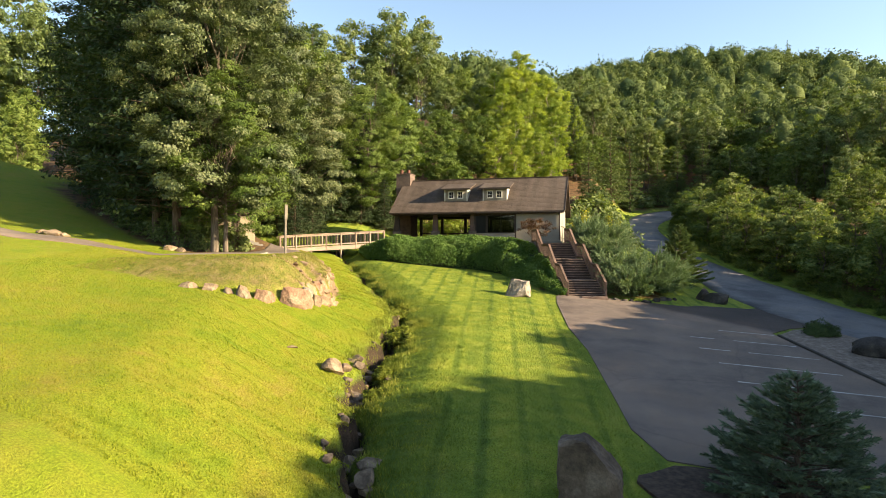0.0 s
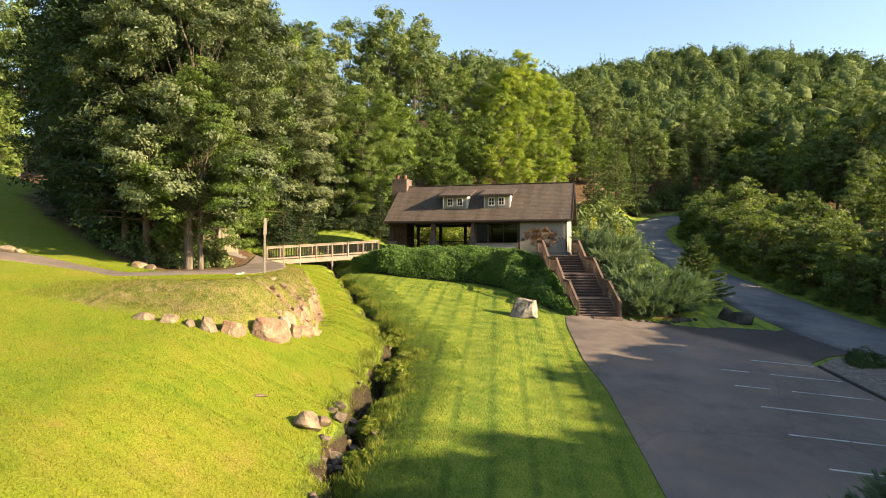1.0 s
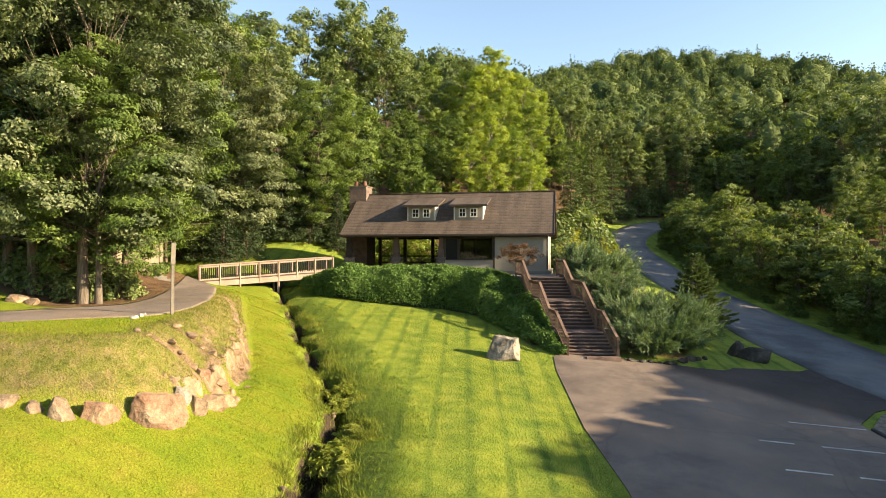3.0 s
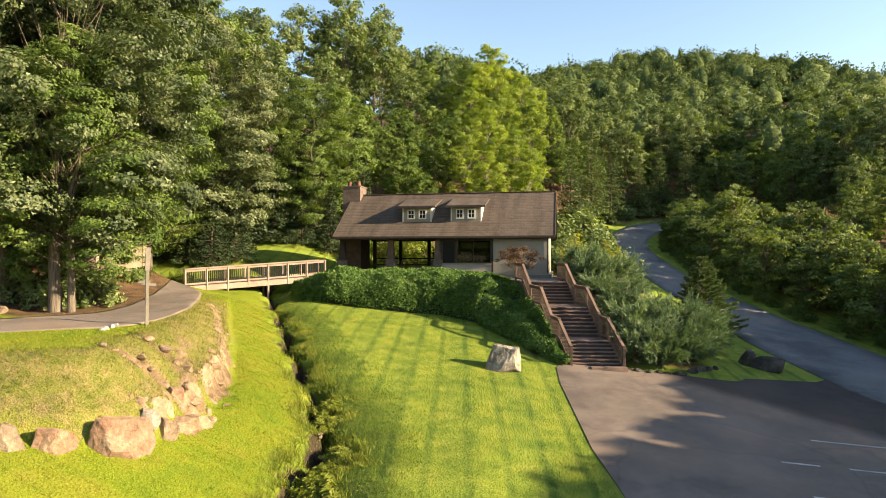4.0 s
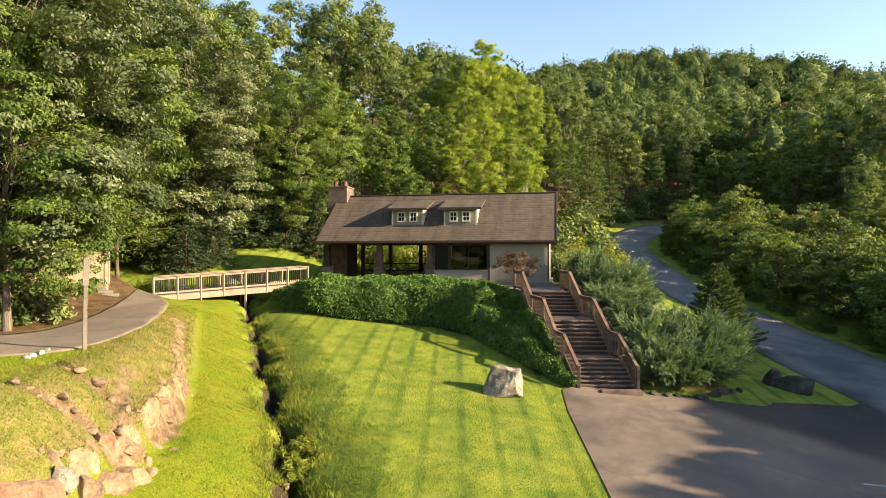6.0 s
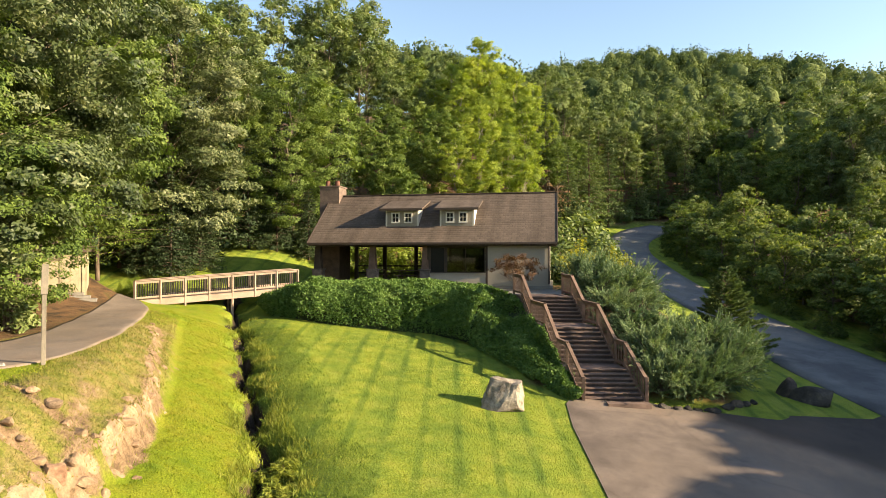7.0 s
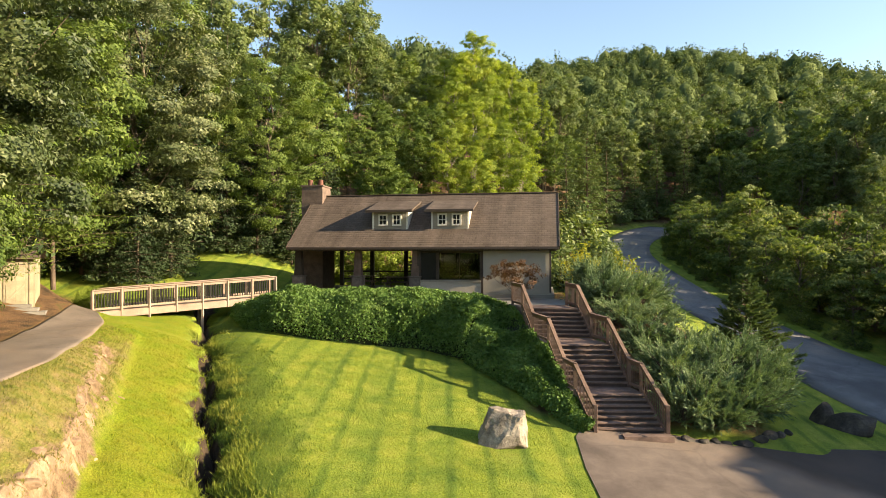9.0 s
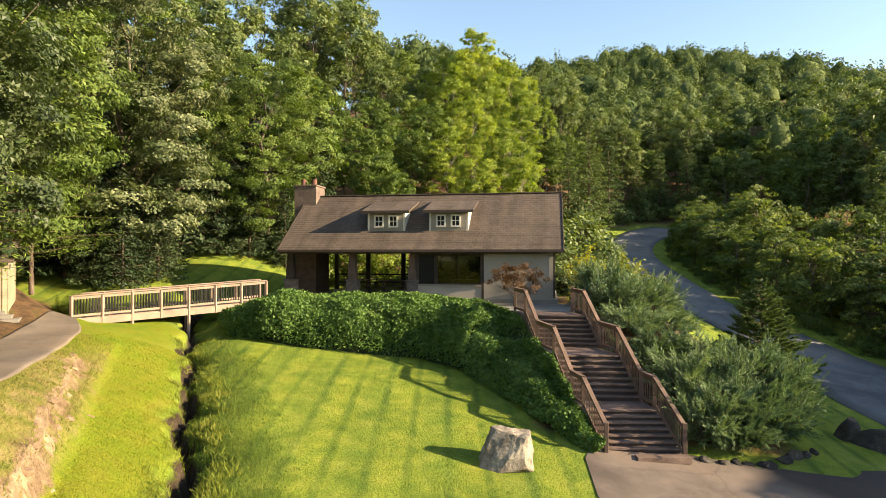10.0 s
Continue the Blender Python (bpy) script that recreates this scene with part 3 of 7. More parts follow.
def land(x, y):
    """Height of the ground."""
    x, y = np.asarray(x, float), np.asarray(y, float)
    g = vale(np.clip(x, -60, 60), np.clip(y, -60, 125)) + 0.03 * np.clip(y - 125, 0, 60)
    cx = creek_x(y)
    s = cx - x
    lawn = (s < 0) & (x < 0.5)
    h = g + 0.22 * np.exp(-((y - 27) / 4.5) ** 2) * sstep(-2.6, -4.6, x)
    # the hill left of the creek
    fade = 1 - sstep(24.5, 30, y)
    h = h + 1.55 * sstep(0.3, 6.5, s) * fade + 0.05 * np.maximum(0, s - 7) * fade
    h = h + 0.55 * sstep(0.3, 4.2, s) * sstep(25, 31, y) * (1 - sstep(40, 46, y))
    # the terrace that carries the path, with its stony bank
    d, ins = poly_dist(x, y, BANK)
    top = 2.82 + 0.020 * (y - 28) + 0.17 * np.clip(-22.5 - x, 0, 40) + 0.08 * np.clip(-32 - x, 0, 30) + 0.07 * np.clip(y - 30, 0, 40) * sstep(-23, -30, x)
    w = 2.3 - 0.5 * sstep(26, 30, y) + 6.5 * sstep(-17, -24, x) * (1 - sstep(25, 29, y))
    step = 0.34 * sstep(0.0, 0.4, d) + 0.66 * sstep(0.15, 1, d / w)
    step = np.where((x < -18) & (y < 27), sstep(0, 1, d / w), step)
    h = np.where(ins, np.maximum(h, h + (top - h) * step), h)
    # the creek's cut, with the lawn's shoulder
    depth = np.interp(y, [-40, 8, 20, 24, 29, 40, 60], [0.8, 0.95, 0.95, 1.0, 1.0, 0.9, 0.8])
    wide = 0.25 + 0.09 * np.sin(y * 2.7 + 0.4) + 0.06 * np.sin(y * 6.1)
    cut = np.exp(-((s + 0.05 * wave(x, y, 1.6)) / np.where(s < 0, wide * 1.55, wide)) ** 4)
    near = 1 - sstep(24, 31, y)
    lip = np.clip(1 - np.abs(s) / np.where(s < 0, 2.9 - 0.3 * near, 2.0), 0, 1) ** np.where(s < 0, 2.1 - 0.6 * near, 2.3)
    shoulder = np.where(s < 0, 0.60 + 0.32 * near, 0.34) * lip
    h = h - (cut * depth * 0.78 + shoulder) * (1 - sstep(47, 52, y))
    _, inl = poly_dist(x, y, LEDGE_LINE + [(-24, 37), (-24, 25.6)])
    dl2, _ = poly_dist(x, y, LEDGE_LINE, False)
    h = h + np.where(inl, 0.20, -0.16) * np.exp(-((dl2 - 0.16) / 0.42) ** 2) * (0.7 + 0.45 * wave(x, y, 2.3)) * (1 - sstep(36, 38, y))
    for line in CRACKS:
        dc, _ = poly_dist(x, y, line, False)
        h = h - 0.22 * np.exp(-((dc + 0.05 * wave(x, y, 3)) / 0.16) ** 2)
    # house platform, hedge bank and the slope under stairs and junipers
    pad = 3.42
    pf = sstep(45.6, 46.6, y) * sstep(-19.4, -18.3, x) * (1 - sstep(-3.6, -2.2, x))
    back = sstep(58.5, 62, y)
    rest = np.maximum(h, pad + 0.02)
    h = h + (pad - h) * pf * (1 - back)
    ramp_z = -0.1 + (pad + 0.1) * np.clip((y - 38.2) / 7.0, 0, 1)
    wx = sstep(-5.0, -3.2, x) * (1 - sstep(-0.5, 6.2, x))
    wx = wx * np.where(x < -3, sstep(38.0, 39.5, y), 1)
    h = np.where(y > 38.2, np.maximum(h, h + (ramp_z - h) * wx * (1 - back)), h)
    # grass beyond the bridge, and the wooded slopes behind
    up = np.clip(y - 60, 0, 40)
    wood = 0.16 * up * (1 - sstep(-3, 4, x)) * sstep(60, 75, y)
    h = h + wood
    lefty = sstep(-19, -26, x) * sstep(44, 50, y)
    h = h + lefty * (0.07 * np.maximum(0, y - 46) + 0.5)
    # hill to the right of the road
    rm = road_mid(np.clip(y, 37, 110))
    off = np.minimum(x - rm - 4.6, 60)
    h = h + np.maximum(0, off) * 0.09 * sstep(38, 48, y) + 0.02 * np.maximum(0, off - 14) * sstep(38, 60, y)
    # the far ridge
    ridge = 70 + 4 * np.sin(x / 46 + 0.6) + 2.5 * np.sin(x / 17)
    ridge = ridge * 0.97 * (1 - 0.09 * sstep(20, -40, x) - 0.55 * sstep(-40, -200, x)) * (1 - 0.34 * sstep(66, 125, x) - 0.15 * sstep(115, 220, x))
    far = sstep(105, 300, y + 0.06 * np.abs(x - 30))
    h = h + np.maximum(0, ridge - h) * far
    h = h - sstep(330, 700, y) * 60
    h = h + 0.03 * wave(x, y, 0.9) * sstep(0.5, 2.0, np.abs(s)) * sstep(-2.6, -4.4, x)
    return h


def land_at(x, y):
    return float(land(np.array([x]), np.array([y]))[0])


def spaced(lo, a, b, hi, step, grow=1.16):
    mid = list(np.arange(a, b + 1e-6, step))
    out, d = [], step
    x = a
    while x > lo:
        d *= grow
        x -= d
        out.append(x)
    right, d, x = [], step, mid[-1]
    while x < hi:
        d *= grow
        x += d
        right.append(x)
    return np.array(out[::-1] + mid + right)


def build_ground():
    xs, ys = spaced(-700, -26, 3, 900, 0.17, 1.09), spaced(-300, 10, 47, 1500, 0.21, 1.09)
    X, Y = np.meshgrid(xs, ys)
    Z = land(X, Y)
    s = creek_x(Y) - X
    d, ins = poly_dist(X, Y, BANK)
    trees = poly_dist(X, Y, [(-21.5, 29.8), (-20.1, 30.8), (-20.3, 33.6), (-21.6, 36.0), (-22.7, 38.2), (-23.7, 40.4), (-25.2, 44.3), (-28, 46), (-48, 52), (-42, 40.2), (-36, 36.7), (-31.8, 34.7), (-27, 31.8)])
    forest = np.where(trees[1], 1, 1 - sstep(0, 0.7, trees[0]))
    back = sstep(60.5, 62.5, Y) * (1 - sstep(-5, -3, X))
    off = X - road_mid(np.clip(Y, 37, 110))
    rightw = sstep(6.2, 8.2, off) * np.where(Y > 34, 1, 0)
    leftw = sstep(-5.5, -7.5, off) * np.where(Y > 66, 1, 0)
    far = sstep(104, 112, Y)
    under = sstep(46.6, 47.0, Y) * sstep(-18.6, -18.2, X) * (1 - sstep(-2.5, -2.0, X)) * np.where(Y < 58.5, 1, 0)
    junip = sstep(38.6, 39.2, Y) * sstep(-4.5, -3.5, X) * (1 - sstep(3.0, 4.0, X)) * np.where(Y < 52, 1, 0)
    R = np.clip(np.maximum.reduce([forest, back, rightw, leftw, far, under * 0.9, junip]), 0, 1)
    Gn = sstep(0.2, 0.9, s) * np.where(Y < 46, 1, 0)
    stony = np.where(ins, np.exp(-((d - 0.35 - 0.9 * sstep(25, 28, Y)) / 0.42) ** 2) * np.where(Y < 25, 0.45 * sstep(-19, -16, X), 1 - sstep(37, 40, Y)) * sstep(20, 22, Y) * (1 - 0.45 * sstep(26, 29, Y)), 0) * 0.95
    stony = np.maximum(stony, np.where(ins & (X > -19), 0.505 * sstep(3.6, 2.4, d), 0))
    creek = np.exp(-((s + 0.05 * wave(X, Y, 1.6)) / np.where(s < 0, 0.52, 0.36)) ** 2) * np.where(Y < 50, 1, 0)
    dl, _ = poly_dist(X, Y, LEDGE_LINE, False)
    stony = np.maximum(stony, 0.80 * np.exp(-((dl + 0.12 * wave(X, Y, 1.4)) / (0.40 - 0.12 * sstep(28, 36, Y))) ** 2))
    for line in CRACKS:
        dc, _ = poly_dist(X, Y, line, False)
        stony = np.maximum(stony, 0.9 * np.exp(-(dc / 0.24) ** 2))
    B = np.clip(stony, 0, 1)
    nx, ny = len(xs), len(ys)
    verts = np.stack([X.ravel(), Y.ravel(), Z.ravel()], 1)
    i = (np.arange(ny - 1)[:, None] * nx + np.arange(nx - 1)[None]).ravel()
    faces = np.stack([i, i + 1, i + nx + 1, i + nx], 1)
    me = bpy.data.meshes.new("ground")
    me.vertices.add(len(verts))
    me.vertices.foreach_set("co", verts.astype(np.float32).ravel())
    me.loops.add(len(faces) * 4)
    me.loops.foreach_set("vertex_index", faces.astype(np.int32).ravel())
    me.polygons.add(len(faces))
    me.polygons.foreach_set("loop_start", np.arange(0, len(faces) * 4, 4, dtype=np.int32))
    me.polygons.foreach_set("use_smooth", [True] * len(faces))
    me.update(calc_edges=True)
    at = me.color_attributes.new("zone", "FLOAT_COLOR", "POINT")
    at.data.foreach_set("color", np.stack([R.ravel(), Gn.ravel(), B.ravel(), np.clip(creek, 0, 1).ravel()], 1).astype(np.float32).ravel())
    dry = np.where(ins, sstep(0.0, 0.35, d) * (1 - sstep(1.9, 3.2, d + 0.4 * wave(X, Y, 1.1))) * sstep(-20.5, -17.5, X) * (1 - sstep(37, 41, Y)), 0)
    rank = np.where(s < 0, sstep(0.1, 0.5, -s) * (1 - sstep(1.5, 3.0, -s + 0.5 * wave(X, Y, 0.7))), 0) * np.where((Y > 8) & (Y < 46), 1, 0)
    at = me.color_attributes.new("wear", "FLOAT_COLOR", "POINT")
    at.data.foreach_set("color", np.stack([np.clip(dry, 0, 1).ravel(), np.clip(rank, 0, 1).ravel(), 0 * rank.ravel(), 0 * rank.ravel()], 1).astype(np.float32).ravel())
    me.materials.append(TURF)
    return tagged(new("ground", me), "rolling ground with mown lawn, dry hill turf and leaf litter", "ground", kind="structure")


build_ground()


def sheet(name, outline, lift, mat, label, category, thick=0.10):
    """A paved sheet on the vale's even slope."""
    bm = bmesh.new()
    top = [bm.verts.new((x, y, float(vale(x, y)) + lift)) for x, y in outline]
    f = bm.faces.new(top)
    if f.normal.z < 0 or sum(outline[i][0] * outline[(i + 1) % len(outline)][1] - outline[(i + 1) % len(outline)][0] * outline[i][1] for i in range(len(outline))) < 0:
        f.normal_flip()
    low = [bm.verts.new(v.co - Vector((0, 0, thick))) for v in top]
    k = len(top)
    for i in range(k):
        bm.faces.new((top[i], top[(i + 1) % k], low[(i + 1) % k], low[i]))
    bmesh.ops.triangulate(bm, faces=[f])
    bmesh.ops.recalc_face_normals(bm, faces=bm.faces)
    return tagged(part(name, bm, mat), label, category, kind="structure")


def ribbon(name, left, right, lift, mat, label, category, height=land_at, sub=6, thick=0.10):
    """A strip of paving between two edges, draped on the ground."""
    bm = bmesh.new()
    n = 10 * (len(left) - 1)

    def along(pts, u):
        k = min(int(u), len(pts) - 2)
        p0, p1, p2, p3 = (Vector(pts[max(k - 1, 0)]), Vector(pts[k]), Vector(pts[k + 1]), Vector(pts[min(k + 2, len(pts) - 1)]))
        t = u - k
        return 0.5 * ((2 * p1) + (p2 - p0) * t + (2 * p0 - 5 * p1 + 4 * p2 - p3) * t * t + (3 * p1 - p0 - 3 * p2 + p3) * t ** 3)
    rows = []
    for i in range(n + 1):
        a, b = along(left, i / 10), along(right, i / 10)
        row = []
        for j in range(sub + 1):
            p = a.lerp(b, j / sub)
            row.append(bm.verts.new((p.x, p.y, height(p.x, p.y) + lift)))
        rows.append([bm.verts.new(row[0].co - Vector((0, 0, thick)))] + row + [bm.verts.new(row[-1].co - Vector((0, 0, thick)))])
    for r0, r1 in zip(rows, rows[1:]):
        for j in range(len(r0) - 1):
            bm.faces.new((r0[j], r0[j + 1], r1[j + 1], r1[j]))
    bmesh.ops.recalc_face_normals(bm, faces=bm.faces)
    return tagged(part(name, bm, mat, smooth=True), label, category, kind="structure")


LOT = [(-2.3, 38.3), (-2.62, 37.15), (-2.45, 35), (-1.5, 29.0), (-0.55, 25.2), (0.3, 20.1), (0.75, 17.3), (1.5, 15.6), (2.6, 15.6), (5.0, 16.2), (9.9, 17.0), (9.9, 25.0), (8.35, 31.2), (7.95, 33.0), (9.2, 34.8), (10.6, 36.0), (9.6, 38.9), (8.9, 40.4), (8.3, 39.8), (6.0, 39.2), (4.6, 38.75), (3.2, 38.35), (2.2, 38.15), (0.4, 38.4)]
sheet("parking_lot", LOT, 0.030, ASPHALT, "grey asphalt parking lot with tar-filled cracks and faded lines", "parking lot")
ribbon("road", ROAD_L, ROAD_R, 0.05, ROADTOP, "pale grey asphalt road bending uphill into the woods", "road", height=lambda x, y: float(vale(x, y)) if y < 56 else float(vale(x, y)))
ribbon("road_lower", [(24, 17), (16, 27), (12.4, 33), (9.3, 39.0)], [(32, 20), (24, 29), (19.8, 33.5), (17.0, 37.0)], 0.05, ROADTOP, "pale grey asphalt road passing the parking lot", "road", height=lambda x, y: float(vale(x, y)))
PATH_L = [(-42, 27.3), (-31, 26.0), (-26.8, 27.2), (-23, 27.7), (-21.2, 29.2), (-20.0, 30.6), (-19.7, 31.8), (-20.2, 33.6), (-21.4, 36), (-23.4, 40.0), (-25.4, 44.6)]
PATH_R = [(-42, 24.6), (-29, 23.9), (-24.5, 24.9), (-20.8, 25.5), (-18.2, 26.2), (-16.2, 27.6), (-15.8, 29.2), (-16.6, 32.0), (-18.3, 35.4), (-21.2, 40.4), (-23.6, 43.1)]
ribbon("garden_path", PATH_L, PATH_R, 0.025, PATHTOP, "grey-brown asphalt footpath leading over the terrace to the bridge", "path", sub=18, thick=0.05)

# ---- the pavilion ----
FLOOR, EAVE_Y, EAVE_Z, RIDGE_Y, RIDGE_Z = 3.76, 49.80, 6.22, 54.10, 9.37
XL, XR = -17.45, -2.87
FRONT, REAR = 50.30, 57.90
SLOPE = (RIDGE_Z - EAVE_Z) / (RIDGE_Y - EAVE_Y)


def roof_z(y):
    return RIDGE_Z - SLOPE * abs(y - RIDGE_Y)


def roof_slope(name, y_eave, parent):
    """One slope of the roof in overlapping courses of shingles."""
    n = 27
    slope = thing(name, "", "")
    slope.parent = parent
    sgn = 1 if y_eave < RIDGE_Y else -1
    for i in range(n):
        y0 = y_eave + (RIDGE_Y - y_eave) * i / n
        y1 = y_eave + (RIDGE_Y - y_eave) * (i + 1.12) / n
        if i == n - 1:
            y1 = RIDGE_Y
        z0, z1 = roof_z(y0), roof_z(y1)
        pts = [(XL, y0, z0 + 0.020), (XL, y1, z1 + 0.004), (XL, y1, z1 - 0.03), (XL, y0, z0 - 0.03)]
        bm = bmesh.new()
        prism(bm, pts, (XR - XL, 0, 0))
        part("shingle_course", bm, ROOF, slope)
    bm = bmesh.new()
    # decking under the shingles
    prism(bm, [(XL + 0.02, y_eave + 0.02 * sgn, roof_z(y_eave) - 0.035), (XL + 0.02, RIDGE_Y, RIDGE_Z - 0.035), (XL + 0.02, RIDGE_Y, RIDGE_Z - 0.16), (XL + 0.02, y_eave + 0.02 * sgn, roof_z(y_eave) - 0.16)], (XR - XL - 0.04, 0, 0))
    part("decking", bm, DARKWOOD, slope)
    return tagged(slope, "brown weathered shingles")


def window_unit(parent, x0, x1, y, z0, z1, cols, rows, frame_mat, glass_mat, fw=0.06, depth=0.06):
    w = thing("window", "", "", at=(0, 0, 0))
    w.parent = parent
    bm = bmesh.new()
    for a, b, c, d in ((x0, x1, z1 - fw, z1), (x0, x1, z0, z0 + fw), (x0, x0 + fw, z0 + fw, z1 - fw), (x1 - fw, x1, z0 + fw, z1 - fw)):
        box(bm, a, b, y - depth, y, c, d)
    part("frame", bm, frame_mat, w)
    for i in range(1, cols):
        xm = x0 + fw + (x1 - x0 - 2 * fw) * i / cols
        box_part("mullion", xm - 0.018, xm + 0.018, y - depth + 0.01, y - 0.005, z0 + fw, z1 - fw, frame_mat, w)
    for i in range(1, rows):
        zm = z0 + fw + (z1 - z0 - 2 * fw) * i / rows
        box_part("glazing_bar", x0 + fw, x1 - fw, y - depth + 0.012, y - 0.007, zm - 0.018, zm + 0.018, frame_mat, w)
    for i in range(cols):
        xa, xb = (x0 + fw + (x1 - x0 - 2 * fw) * k / cols for k in (i, i + 1))
        pane = box_part("pane", xa, xb, y - 0.028, y - 0.02, z0 + fw, z1 - fw, glass_mat, w)
        if glass_mat is GLASS:
            pane.visible_shadow = False
    return w


def dormer(parent, x0, x1):
    d = thing("dormer", "", "")
    d.parent = parent
    yf, zb, zt = 51.14, 7.12, 8.24
    # cheeks and front
    bm = bmesh.new()
    yb = RIDGE_Y - (RIDGE_Z - zt) / SLOPE
    prism(bm, [(x0, yf, zb), (x0, yf, zt), (x0, yb + 0.1, zt + 0.0), (x0, yb, zt - 0.3), (x0, yf + 0.08, zb)], (0.10, 0, 0))
    part("cheek_wall", bm, WHITETRIM, d, "pale painted side wall")
    bm = bmesh.new()
    prism(bm, [(x1 - 0.10, yf, zb), (x1 - 0.10, yf, zt), (x1 - 0.10, yb + 0.1, zt + 0.0), (x1 - 0.10, yb, zt - 0.3), (x1 - 0.10, yf + 0.08, zb)], (0.10, 0, 0))
    part("cheek_wall", bm, WHITETRIM, d, "pale painted side wall")
    bm = bmesh.new()
    wz0, wz1 = zb + 0.30, zt - 0.20
    ws = (x0 + 0.36, x0 + 0.88), (x0 + 1.14, x0 + 1.66)
    box(bm, x0 + 0.1, x1 - 0.1, yf + 0.002, yf + 0.1, zb - 0.05, wz0)
    box(bm, x0 + 0.1, x1 - 0.1, yf + 0.002, yf + 0.1, wz1, zt)
    for a, b in ((x0 + 0.1, ws[0][0]), (ws[0][1], ws[1][0]), (ws[1][1], x1 - 0.1)):
        box(bm, a, b, yf + 0.002, yf + 0.1, wz0, wz1)
    part("front_wall", bm, GREYWALL, d, "pale grey clapboard front")
    for i in range(5):
        box_part("clapboard", x0 + 0.1, x1 - 0.1, yf - 0.012, yf + 0.002, zb + 0.02 + i * 0.055, zb + 0.068 + i * 0.055, GREYWALL, d)
    for a, b in ws:
        window_unit(d, a, b, yf - 0.01, wz0 - 0.02, wz1 + 0.02, 2, 2, WHITETRIM, PANE_DARK, 0.085, 0.05)
    # shed roof
    ye, ze, zr = yf - 0.34, zt + 0.02, 8.98
    yr = RIDGE_Y - (RIDGE_Z - zr) / SLOPE + 0.05
    bm = bmesh.new()
    prism(bm, [(x0 - 0.28, ye, ze), (x0 - 0.28, yr, zr), (x0 - 0.28, yr, zr - 0.10), (x0 - 0.28, ye, ze - 0.10)], (x1 - x0 + 0.56, 0, 0))
    part("dormer_roof", bm, ROOF, d, "brown shingled shed roof")
    box_part("fascia", x0 - 0.30, x1 + 0.30, ye - 0.035, ye - 0.002, ze - 0.13, ze + 0.012, GUTTER, d, "dark fascia board")
    return d


